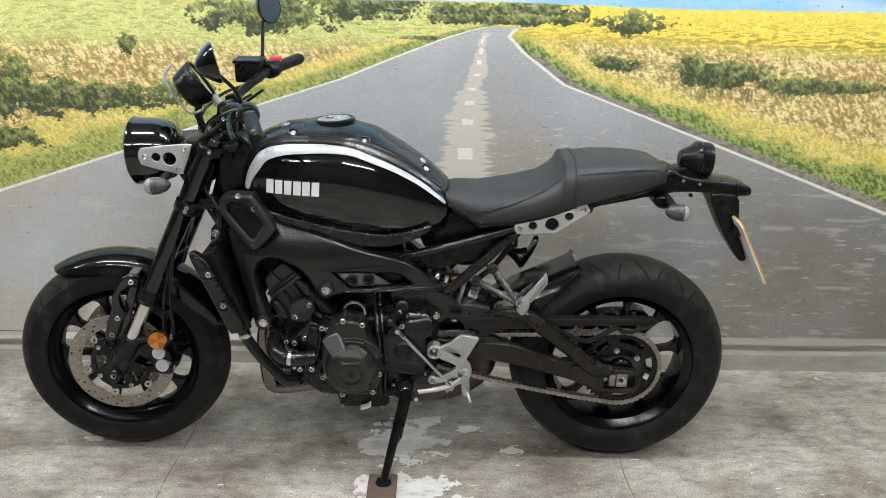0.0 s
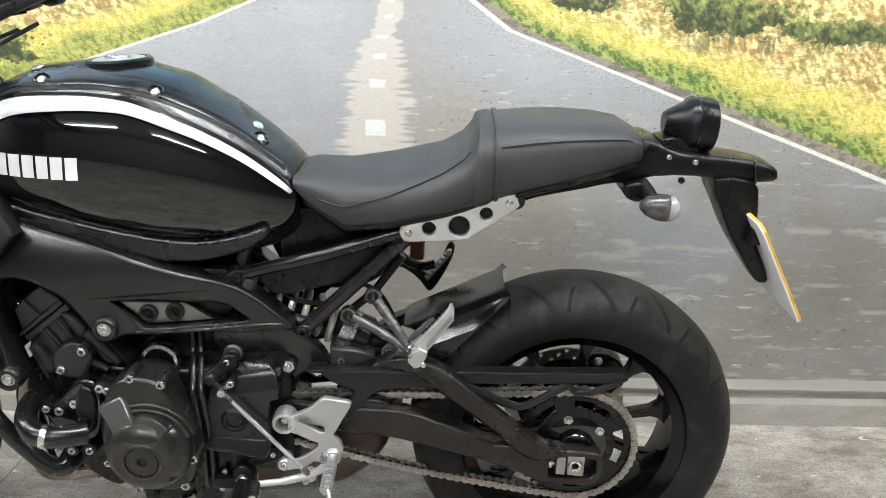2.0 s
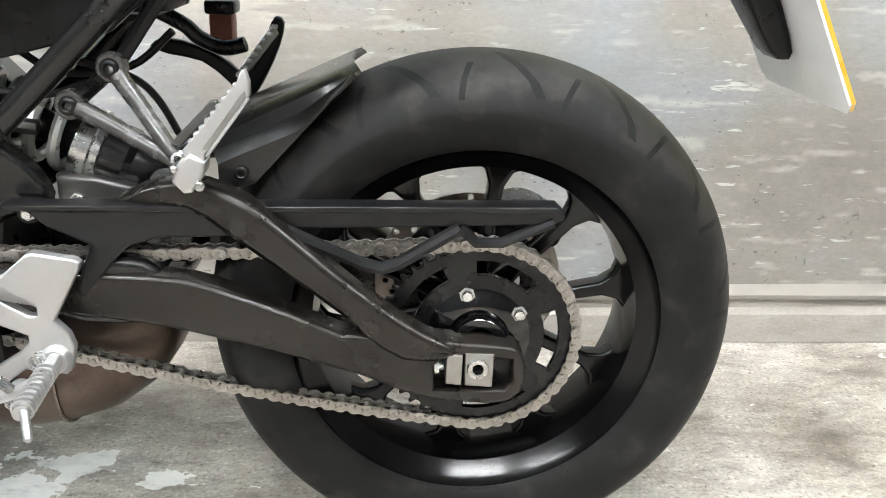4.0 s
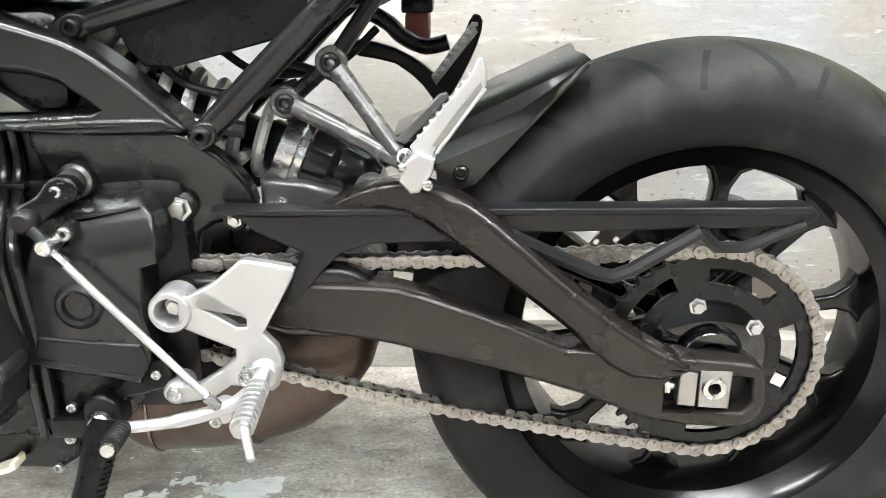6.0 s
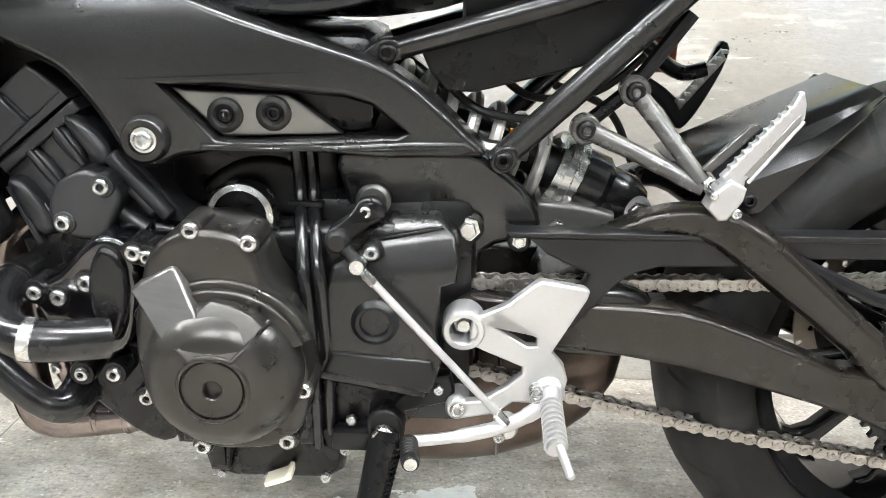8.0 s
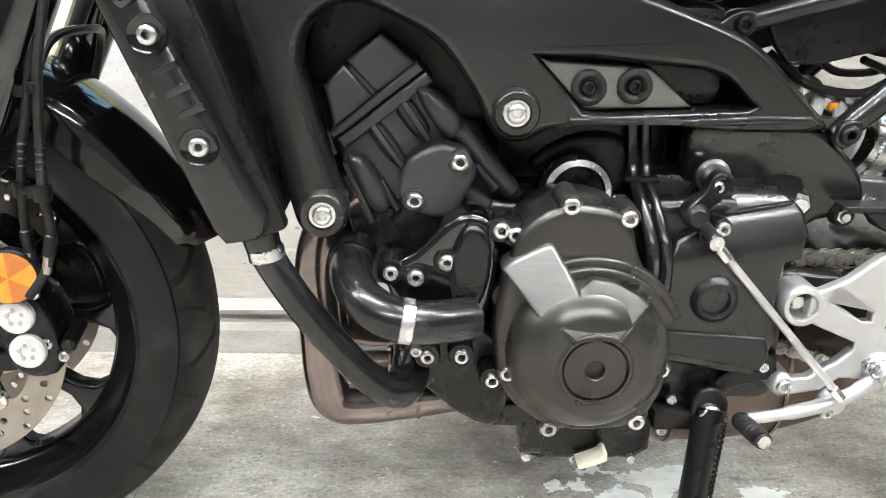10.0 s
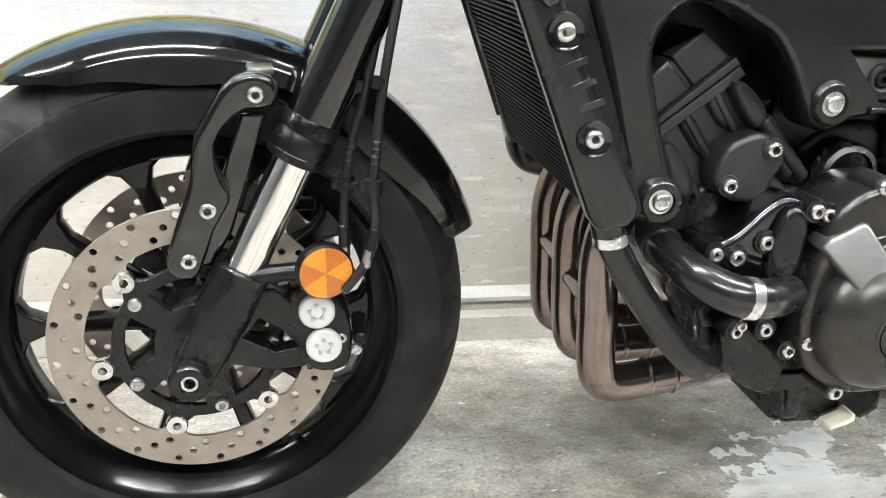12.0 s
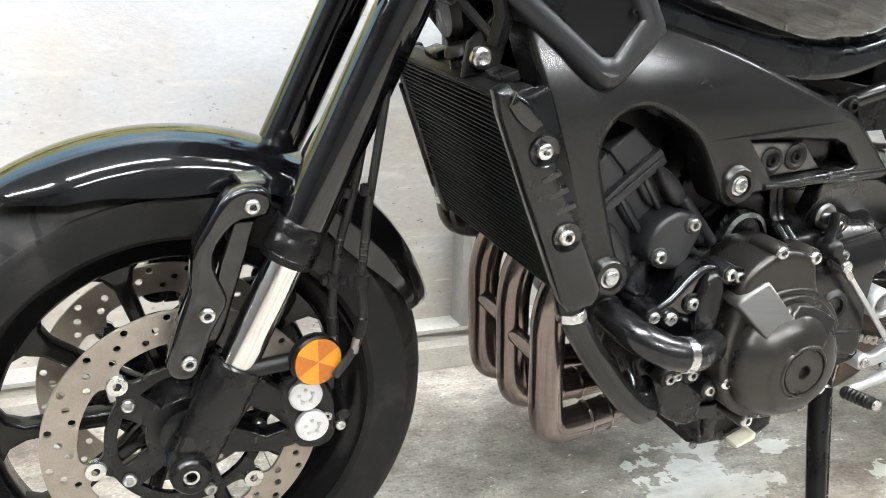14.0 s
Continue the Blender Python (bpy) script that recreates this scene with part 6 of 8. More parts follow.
part("cover_lower", slab([(0.045, 0.346), (0.154, 0.325), (0.162, 0.342), (0.156, 0.362), (0.055, 0.370)], -0.150, -0.12, (), 0.004), FADEDPLAS, spk)
bolt(spk, 0.060, -0.140, 0.343, 0.0085)
part("bolt_boss", lathe([(0, 0.002), (0.0085, 0.002), (0.0098, 0), (0.0098, -0.02)], (0.097, -0.146, 0.476), (0, -1, 0), 18), FRAME, spk)
bolt(spk, 0.097, -0.148, 0.476, 0.0072)
starter = part("starter_motor", lathe([(0, 0.0), (0.026, 0.0), (0.032, -0.006), (0.033, -0.06), (0, -0.06)], (-0.038, -0.111, 0.500), (0, -1, 0), 32), PLASTIC, moto, "black starter motor with a polished end cap")
part("starter_cap", lathe([(0.027, 0.003), (0.033, 0.001), (0.036, -0.006), (0.036, -0.014)], (-0.038, -0.113, 0.500), (0, -1, 0), 32), STEEL, starter, "polished rim")
part("cam_chain_case", slab(spline([(-0.085, 0.515), (-0.05, 0.55), (0.0, 0.555), (0.03, 0.53), (0.01, 0.49)], 3, True), -0.085, 0.05, (), 0.01), PLASTIC, case)
part("upper_block", box((-0.12, -0.08, 0.50), (0.06, 0.10, 0.60), 0.02), PLASTIC, case)
part("airbox", slab([(-0.315, 0.60), (-0.30, 0.70), (-0.10, 0.72), (-0.08, 0.56), (-0.20, 0.56)], -0.070, 0.10, (), 0.01), PLASTIC, case)
part("throttle_body", box((-0.10, -0.10, 0.58), (0.10, 0.10, 0.68), 0.02), PLASTIC, case)
part("gearbox_back", box((0.02, -0.10, 0.26), (0.20, 0.10, 0.52), 0.02), PLASTIC, case)
sump = part("oil_sump", slab([(-0.082, 0.26), (-0.080, 0.210), (-0.060, 0.203), (0.043, 0.203), (0.060, 0.215), (0.062, 0.26)], -0.122, 0.10, (), 0.006), ENGINE, moto, "black oil sump under the engine")
for u, w in ((-0.074, 0.208), (0.040, 0.206), (-0.022, 0.206)):
    bolt(sump, u, -0.124, w, 0.0055)
part("cable_tie", slab([(-0.022, 0.213), (0.000, 0.222), (0.004, 0.228), (0.008, 0.227), (0.008, 0.219), (0.0, 0.215), (-0.021, 0.208)], -0.150, -0.126, (), 0.002), BEIGE, sump, "cream plastic tie tag")
for du, dv in ((0.0, 0.0), (0.0135, 0.003)):
    pts = ((0.014, -0.088, 0.585), (0.018, -0.088, 0.540), (0.020, -0.098, 0.511), (0.027, -0.134, 0.477), (0.031, -0.150, 0.452), (0.034, -0.150, 0.415), (0.036, -0.140, 0.34), (0.036, -0.130, 0.25))
    part("breather_hose", tube(spline([(a + du, v + dv, b) for a, v, b in pts], 6), 0.0066, 12), SHINEHOSE, case, "black breather hose")
part("hose_band", box((0.009, -0.106, 0.508), (0.044, -0.088, 0.514), 0.002), PLASTIC, case)

# ---- exhaust ----
pipes = None
for v, dz, du in ((-0.092, 0.0, 0.004), (0.002, 0.004, 0.002), (0.092, 0.002, 0.0)):
    pts = [(-0.225, v, 0.500), (-0.258, v, 0.486), (-0.288 + du, v, 0.456), (-0.301 + du, v, 0.41), (-0.298 + du, v, 0.34), (-0.294 + du, v, 0.285 + dz), (-0.284 + du, v * 0.98, 0.256 + dz), (-0.252, v * 0.93, 0.249 + dz), (-0.19, v * 0.82, 0.252 + dz), (-0.11, v * 0.65, 0.256 + dz), (-0.02, v * 0.45, 0.240)]
    p = part("exhaust_header", tube(spline(pts, 6), 0.0220, 24), EXHAUST, moto, "heat-stained brown steel exhaust header")
    pipes = pipes or p
    for q in (-0.19, -0.222):
        part("weld_bead", lathe([(0.0221, -0.003), (0.0238, 0), (0.0221, 0.003)], (q, v * (0.82 if q > -0.2 else 0.88), 0.2515 + dz), (1, 0, 0.03), 24), EXHAUST, p)
part("crossover_pipe", rod((-0.300, -0.078, 0.352), (-0.300, -0.012, 0.352), 0.0115), EXHAUST, pipes)
part("crossover_pipe", rod((-0.304, 0.016, 0.366), (-0.304, 0.078, 0.366), 0.0115), EXHAUST, pipes)
sec = []
for i in range(25):
    f = i / 24
    u = 0.02 + 0.36 * f
    lo = lerp(u, [0.02, 0.10, 0.17, 0.23, 0.285, 0.335, 0.364, 0.38], [0.200, 0.155, 0.160, 0.170, 0.188, 0.225, 0.265, 0.315])
    hi = lerp(u, [0.02, 0.09, 0.20, 0.30, 0.35, 0.38], [0.27, 0.300, 0.345, 0.370, 0.372, 0.350])
    hw = lerp(u, [0.02, 0.09, 0.2, 0.3, 0.36, 0.38], [0.04, 0.07, 0.085, 0.085, 0.065, 0.025])
    sec.append([(u, 0.022 + hw * math.copysign(abs(math.cos(t)) ** 0.8, math.cos(t)), (lo + hi) / 2 + (hi - lo) / 2 * math.copysign(abs(math.sin(t)) ** 0.8, math.sin(t))) for t in [2 * math.pi * k / 32 for k in range(32)]])
can = part("silencer", loft(sec), SILENCER, moto, "heat-stained brown steel silencer box", angle=50)
for u in (0.105, 0.225):
    i = int(round((u - 0.02) / 0.015))
    c = Vector(np.mean(sec[i], axis=0))
    bead = [tuple(c + (Vector(q) - c) * 1.015) for q in sec[i]]
    part("weld_bead", tube(bead, 0.0024, 6, True), EXHAUST, can)

# ---- radiator ----
def rad_point(f, v, d):
    """f down the core, v across, d forward of it."""
    u, w = -0.432 + 0.086 * f, 0.712 - 0.226 * f
    return (u - 0.934 * d, v, w - 0.356 * d)


def rad_box(f0, f1, v0, v1, d0, d1, b=0.003):
    bm = bmesh.new()
    vs = [bm.verts.new(rad_point(f, v, d)) for f in (f0, f1) for v in (v0, v1) for d in (d0, d1)]
    for q in ((0, 1, 3, 2), (4, 6, 7, 5), (0, 4, 5, 1), (2, 3, 7, 6), (0, 2, 6, 4), (1, 5, 7, 3)):
        bm.faces.new([vs[i] for i in q])
    bmesh.ops.bevel(bm, geom=bm.edges[:], offset=b, segments=2, affect="EDGES", profile=0.5)
    return bm


rad = part("radiator", rad_box(0.05, 1.0, -0.17, 0.17, -0.030, 0.0), PLASTIC, moto, "black radiator core with fine fins")
fin = part("fin", rad_box(-0.0035, 0.0035, -0.176, 0.158, -0.001, 0.004, 0.0003), FIN, rad, "fine black cooling fin")
for i in range(38):
    f = 0.07 + 0.90 * i / 37
    shift = Matrix.Translation((0.086 * f, 0, -0.226 * f))
    if i:
        again("fin", fin.data, shift, rad)
    else:
        fin.matrix_basis = shift
for v in (-0.180, 0.168):
    part("side_tank", rad_box(0.045, 1.02, v - 0.012, v + 0.008, -0.036, 0.006, 0.005), PLASTIC, rad)
part("top_tank", rad_box(0.035, 0.068, -0.176, 0.168, -0.020, 0.005, 0.004), FIN, rad)
part("side_guard", rad_box(0.22, 0.86, 0.168, 0.173, -0.012, 0.010, 0.002), PLASTIC, rad, "thin black guard strip at the edge")
for v, f in ((-0.12, 0.03), (-0.04, 0.02), (0.06, 0.03)):
    part("top_mount", rad_box(f - 0.03, f + 0.02, v - 0.022, v + 0.022, -0.030, -0.010, 0.003), PLASTIC, rad)
part("filler_neck", lathe([(0, 0.016), (0.012, 0.016), (0.016, 0.012), (0.018, 0.004), (0.014, 0.0), (0.014, -0.012)], rad_point(0.0, -0.02, -0.018), (-0.3, 0, 1), 24), PLASTIC, rad)
SHR = [(-0.458, 0.712), (-0.446, 0.719), (-0.425, 0.704), (-0.411, 0.690), (-0.384, 0.628), (-0.325, 0.512), (-0.326, 0.498), (-0.334, 0.490), (-0.360, 0.486), (-0.370, 0.498), (-0.430, 0.638), (-0.452, 0.690)]
radiator = rad
shr = part("radiator_cover", slab(SHR, -0.215, -0.186, (), 0.009), SHINEHOSE, moto, "satin black radiator side cover with louvres")
for i in range(3):
    u, w = -0.3985 + 0.0125 * i * 0.75, 0.632 - 0.0165 * i
    part("louvre", slab([(u - 0.010, w - 0.0015), (u - 0.004, w + 0.002), (u + 0.010, w + 0.0075), (u + 0.012, w + 0.0015), (u - 0.002, w - 0.004), (u - 0.009, w - 0.0065)], -0.2156, -0.208, (), 0.0008), GLOSS, shr)
for u, w in ((-0.408, 0.658), (-0.375, 0.571)):
    part("bolt_dish", lathe([(0.008, 0.001), (0.0125, 0.0015), (0.0150, 0.003), (0.0160, 0.001), (0.0160, -0.003)], (u, -0.215, w), (0, -1, 0), 24), GLOSS, shr)
    bolt(shr, u, -0.215, w, 0.0082)
part("top_cap", slab([(-0.449, 0.700), (-0.444, 0.714), (-0.427, 0.703), (-0.413, 0.684), (-0.424, 0.676), (-0.440, 0.688)], -0.2225, -0.18, (), 0.004), GLOSS, shr, "glossy corner cap of the cover")
hose = part("radiator_hose", tube(spline([(-0.338, -0.190, 0.500), (-0.333, -0.191, 0.472), (-0.318, -0.192, 0.442), (-0.290, -0.193, 0.400), (-0.255, -0.192, 0.356), (-0.226, -0.190, 0.328), (-0.208, -0.180, 0.319), (-0.200, -0.160, 0.326), (-0.196, -0.14, 0.345)], 7), [lerp(i, [0, 14, 35, 44, 56], [0.0150, 0.0150, 0.0155, 0.0195, 0.0195]) for i in range(57)], 20), SHINEHOSE, moto, "ribbed black rubber coolant hose")
part("hose_neck", rod((-0.338, -0.190, 0.505), (-0.330, -0.190, 0.464), 0.0160), SHINEHOSE, hose)
part("hose_clamp", lathe([(0.0152, -0.006), (0.0166, -0.005), (0.0166, 0.005), (0.0152, 0.006)], (-0.3285, -0.191, 0.462), (0.18, 0, -1), 24), STEEL, hose, "steel hose clamp")
low_hose = part("radiator_hose", tube(spline([(-0.336, 0.170, 0.520), (-0.325, 0.178, 0.488), (-0.317, 0.180, 0.460), (-0.299, 0.178, 0.446), (-0.255, 0.160, 0.446)], 7), 0.0205, 20), SHINEHOSE, moto, "black coolant hose under the far end of the radiator")
part("hose_clamp", lathe([(0.0206, -0.005), (0.0218, -0.004), (0.0218, 0.004), (0.0206, 0.005)], (-0.3255, 0.1778, 0.489), (-0.3, 0, 1), 24), STEEL, low_hose, "steel hose clamp")
ph = part("pump_hose", tube(spline([(-0.242, -0.090, 0.442), (-0.256, -0.130, 0.439), (-0.256, -0.172, 0.436), (-0.245, -0.208, 0.429), (-0.226, -0.228, 0.421), (-0.205, -0.234, 0.416), (-0.180, -0.228, 0.412), (-0.145, -0.205, 0.406)], 7), 0.0195, 24), SHINEHOSE, moto, "bent black coolant hose into the pump")
part("hose_collar", lathe([(0.0195, -0.004), (0.0212, -0.003), (0.0212, 0.003), (0.0195, 0.004)], (-0.2565, -0.150, 0.438), (0, -1, -0.08), 28), PLASTIC, ph)
part("hose_clamp", lathe([(0.0197, -0.006), (0.0209, -0.005), (0.0209, 0.005), (0.0197, 0.006)], (-0.203, -0.2335, 0.4155), (1, 0.05, -0.17), 24), STEEL, ph, "steel hose clamp")
bolt(ph, -0.194, -0.215, 0.378, 0.0055)

# ---- rider footrest, gear lever and side stand ----
RS = [(0.196, 0.412), (0.206, 0.412), (0.231, 0.424), (0.258, 0.447), (0.264, 0.4495), (0.306, 0.4425), (0.311, 0.4385), (0.309, 0.4310), (0.277, 0.3730), (0.290, 0.3580), (0.2945, 0.3420), (0.288, 0.3150), (0.282, 0.3100), (0.262, 0.3150), (0.240, 0.3160), (0.222, 0.3020), (0.190, 0.2960), (0.178, 0.3040), (0.186, 0.3150), (0.206, 0.3160), (0.234, 0.3340),
      (0.2480, 0.3480), (0.248, 0.3560), (0.234, 0.3620), (0.206, 0.3740), (0.194, 0.3800)]
rearset = part("footrest_plate", slab(RS, -0.146, -0.132, [[(0.216, 0.4020), (0.252, 0.3790), (0.261, 0.3795), (0.261, 0.3880), (0.223, 0.4115)]], 0.003), ALU, moto, "silver cast footrest plate with heel guard")
part("plate_boss", lathe([(0.0135, -0.02), (0.0135, 0.006), (0.0150, 0.010), (0.0195, 0.010), (0.0215, 0.007), (0.0215, -0.025)], (0.188, -0.140, 0.396), (0, -1, 0), 32), ALU, rearset)
bolt(rearset, 0.188, -0.128, 0.396, 0.0110, BOLT_HEX)
part("plate_boss", lathe([(0, 0.004), (0.010, 0.004), (0.0125, 0.001), (0.0125, -0.03)], (0.183, -0.142, 0.3065), (0, -1, 0), 24), ALU, rearset)
bolt(rearset, 0.183, -0.145, 0.3065, 0.008)
part("peg_clevis", lathe([(0, 0.010), (0.013, 0.010), (0.016, 0.006), (0.016, -0.012)], (0.276, -0.146, 0.331), (0, -1, 0), 20), ALU, rearset)
pegl = part("footrest", tube([(0.276, -0.150, 0.334), (0.2755, -0.172, 0.330), (0.275, -0.242, 0.322)], [0.0095, 0.0105, 0.0095], 10, flat=0.8), ALU, moto, "ribbed aluminium rider footrest")
for i in range(9):
    f = 0.28 + 0.66 * i / 8
    q = Vector((0.276, -0.150, 0.334)).lerp(Vector((0.275, -0.242, 0.322)), f)
    part("rib", lathe([(0.0095, -0.0018), (0.0115, -0.0012), (0.0115, 0.0012), (0.0095, 0.0018)], q, (0, -1, -0.12), 14), ALU, pegl)
part("feeler", rod((0.277, -0.238, 0.326), (0.288, -0.262, 0.304), 0.0045, r2=0.0042), ALU, pegl)
part("peg_spring", tube([Vector((0.262 + 0.006 * math.cos(a), -0.150 - 0.0012 * a, 0.336 + 0.006 * math.sin(a))) for a in np.linspace(0, 18, 60)], 0.0014, 5), STEEL, pegl)
lever = part("gear_lever", tube(spline([(0.276, -0.156, 0.324), (0.250, -0.158, 0.306), (0.222, -0.160, 0.294), (0.180, -0.162, 0.284), (0.138, -0.164, 0.279)], 5), [0.0085] * 5 + [0.0075] * 10 + [0.0062] * 6, 12, flat=0.75), ALU, moto, "silver cast gear lever")
part("lever_eye", lathe([(0, 0.006), (0.010, 0.006), (0.0125, 0.003), (0.0125, -0.012)], (0.233, -0.154, 0.292), (0, -1, 0), 20), ALU, lever)
bolt(lever, 0.226, -0.158, 0.2835, 0.0065)
part("pedal_rubber", lathe([(0, 0), (0.0078, 0), (0.009, 0.002)] + [q for i in range(7) for q in ((0.0098, 0.005 + i * 0.0062), (0.0085, 0.0078 + i * 0.0062))] + [(0.0088, 0.050), (0, 0.050)], (0.134, -0.164, 0.279), (0.10, -0.95, 0.10), 16), RUBBER, lever, "ribbed black rubber pedal")
part("pedal_end", lathe([(0, 0.004), (0.0065, 0.004), (0.0075, 0)], (0.139, -0.2125, 0.284), (0.10, -0.95, 0.10), 16), STEEL, lever)
link = part("shift_rod", rod((0.086, -0.162, 0.466), (0.226, -0.168, 0.313), 0.0040), ALU, moto, "thin silver gear linkage rod")
for a in ((0.089, -0.162, 0.463), (0.221, -0.168, 0.318)):
    part("rod_end", rod(a, (Vector(a) + Vector((0.013, 0.0005, -0.0145))), 0.0056, seg=6), STEEL, link)
part("ball_joint", lathe([(0, 0.01), (0.007, 0.01), (0.0085, 0.007), (0.0085, -0.018)], (0.085, -0.160, 0.468), (0, -1, 0), 16), STEEL, link)
sarm = part("shift_arm", slab(spline([(0.055, 0.487), (0.064, 0.480), (0.077, 0.485), (0.092, 0.497), (0.105, 0.504), (0.110, 0.515), (0.102, 0.526), (0.086, 0.526), (0.075, 0.512), (0.058, 0.502)], 3, True), 0.0, 0.018, (), 0.004, lambda u, v, w: (u, v - 0.162 + 0.026 * min(1.0, max(0.0, (u - 0.062) / 0.03)), w)), PLASTIC, moto, "black gear shaft arm")
part("shaft_end", lathe([(0, 0.004), (0.014, 0.004), (0.0175, 0.001), (0.0175, -0.03)], (0.095, -0.108, 0.517), (0, -1, 0), 28), GREYPAN, sarm)
part("gear_shaft", rod((0.094, -0.125, 0.516), (0.094, -0.080, 0.516), 0.008), STEEL, sarm)
bolt(sarm, 0.090, -0.138, 0.514, 0.0062)
part("arm_knob", lathe([(0, 0.008), (0.008, 0.007), (0.0115, 0.003), (0.0125, -0.003), (0.0115, -0.02)], (0.066, -0.160, 0.491), (0, -1, 0), 24), RUBBER, sarm)
part("knob_link", rod((0.071, -0.160, 0.486), (0.085, -0.160, 0.470), 0.0062), RUBBER, sarm)
stand = part("side_stand", tube([(0.112, -0.148, 0.272), (0.100, -0.170, 0.215), (0.072, -0.222, 0.105), (0.054, -0.247, 0.032)], [0.0155, 0.0145, 0.0125, 0.0115], 16), PLASTIC, moto, "black steel side stand")
part("stand_foot", lathe([(0, 0.012), (0.020, 0.010), (0.024, 0.004), (0.024, 0.0)], (0.053, -0.250, 0.0252), (0, 0.052, 0.9986), 20), PLASTIC, stand)
part("stand_pivot", slab(spline([(0.095, 0.29), (0.115, 0.296), (0.130, 0.280), (0.128, 0.255), (0.108, 0.245), (0.094, 0.262)], 3, True), -0.152, -0.120, (), 0.004), PLASTIC, stand)
bolt(stand, 0.110, -0.153, 0.268, 0.0125, BOLT_STEEL)
part("stand_bracket", slab([(0.04, 0.262), (0.10, 0.27), (0.145, 0.325), (0.178, 0.330), (0.185, 0.300), (0.13, 0.285), (0.12, 0.24), (0.05, 0.238)], -0.135, -0.115, (), 0.004), PLASTIC, stand)
part("stand_switch", box((0.055, -0.150, 0.246), (0.098, -0.125, 0.268), 0.004), PLASTIC, stand)
for u, w, r in ((0.147, 0.318, 0.0095), (0.166, 0.314, 0.0055), (0.075, 0.276, 0.006), (0.068, 0.240, 0.006)):
    bolt(stand, u, -0.137, w, r)
coil = [Vector((0.123, -0.150, 0.262)).lerp(Vector((0.092, -0.206, 0.14)), t) + 0.0075 * Vector((math.cos(150 * t), math.sin(150 * t) * 0.9, math.sin(150 * t) * 0.43)) for t in np.linspace(0, 1, 220)]
part("stand_spring", tube(coil, 0.0018, 5), PLASTIC, stand, "black return spring")

# ---- tail ----
TAIL = [(0.555, 0.805), (0.62, 0.828), (0.70, 0.842), (0.770, 0.862), (0.800, 0.905), (0.830, 0.900), (0.866, 0.884), (0.93, 0.876), (0.995, 0.868), (1.038, 0.856), (1.048, 0.842), (1.040, 0.828), (0.975, 0.827), (0.90, 0.838), (0.827, 0.838), (0.776, 0.828), (0.72, 0.822), (0.66, 0.812), (0.60, 0.806), (0.56, 0.792)]
tail = part("tail_unit", slab(spline(TAIL, 2, True), -0.062, 0.062, (), 0.016, lambda u, v, w: (u, v * lerp(u, [0.6, 0.8, 1.03], [1.35, 1.0, 0.62]), w)), PLASTIC, moto, "satin black tail section under the seat")
part("tail_panel_gap", slab([(0.997, 0.868), (1.000, 0.869), (1.006, 0.829), (1.003, 0.828)], -0.050, -0.040, (), 0.0008), GLOSS, tail)
for u, w in ((0.846, 0.876), (0.892, 0.868)):
    bolt(tail, u, -0.061, w, 0.005)
bolt(tail, 0.872, -0.058, 0.835, 0.006, BOLT_BLACK)
lamp = part("tail_lamp", lathe([(0, 0.0), (0.018, 0.0), (0.022, 0.004), (0.037, 0.030), (0.044, 0.037), (0.0475, 0.042), (0.0485, 0.050), (0.0475, 0.080), (0.045, 0.086), (0.041, 0.088), (0, 0.088)], (0.845, 0, 0.926), (1, 0, -0.06), 40), PLASTIC, moto, "round black tail lamp on the tail")
part("lamp_rim", lathe([(0.0480, 0.052), (0.0496, 0.053), (0.0496, 0.056), (0.0480, 0.057)], (0.845, 0, 0.926), (1, 0, -0.06), 40), GLOSS, lamp)
part("lamp_lens", lathe([(0, 0.094), (0.030, 0.092), (0.041, 0.087)], (0.845, 0, 0.926), (1, 0, -0.06), 40), RED, lamp, "red lens")
part("lamp_foot", slab([(0.835, 0.900), (0.858, 0.905), (0.905, 0.890), (0.91, 0.870), (0.845, 0.880)], -0.032, 0.032, (), 0.005), PLASTIC, lamp)
hang = part("plate_hanger", slab(spline([(0.915, 0.835), (0.985, 0.832), (1.000, 0.800), (1.004, 0.750), (0.996, 0.738), (1.022, 0.690), (1.045, 0.640), (1.036, 0.632), (1.020, 0.640), (0.985, 0.690), (0.960, 0.730), (0.938, 0.775)], 2, True), -0.048, 0.048, (), 0.007, lambda u, v, w: (u, v * lerp(w, [0.63, 0.72, 0.83], [0.45, 0.75, 1.0]), w)), PLASTIC, moto, "black plastic number plate hanger")
part("plate_lamp", box((0.985, -0.062, 0.718), (1.014, 0.062, 0.748), 0.006), PLASTIC, hang)
part("reflector_edge", box((0.998, -0.03, 0.76), (1.004, 0.03, 0.80), 0.002), RED, hang)
# number plate, seen nearly edge-on
pa, pb = Vector((0.998, 0, 0.771)), Vector((1.091, 0, 0.593))
pd = (pb - pa).normalized()
pn = Vector((-pd.z, 0, pd.x))
def plate_part(name, off, th, half, mat, label):
    bm = bmesh.new()
    c = pn * off
    k = 0.012
    o = [(half - k, 0), (half, k), (half, 0.205 - k), (half - k, 0.205), (-half + k, 0.205), (-half, 0.205 - k), (-half, k), (-half + k, 0)]
    lo = [bm.verts.new(pa + pd * b + c + Vector((0, a, 0))) for a, b in o]
    hi = [bm.verts.new(pa + pd * b + c + pn * th + Vector((0, a, 0))) for a, b in o]
    bm.faces.new(lo)
    bm.faces.new(hi)
    for i in range(8):
        bm.faces.new((lo[i - 1], lo[i], hi[i], hi[i - 1]))
    return part(name, bm, mat, moto if name == "number_plate" else nplate, label)


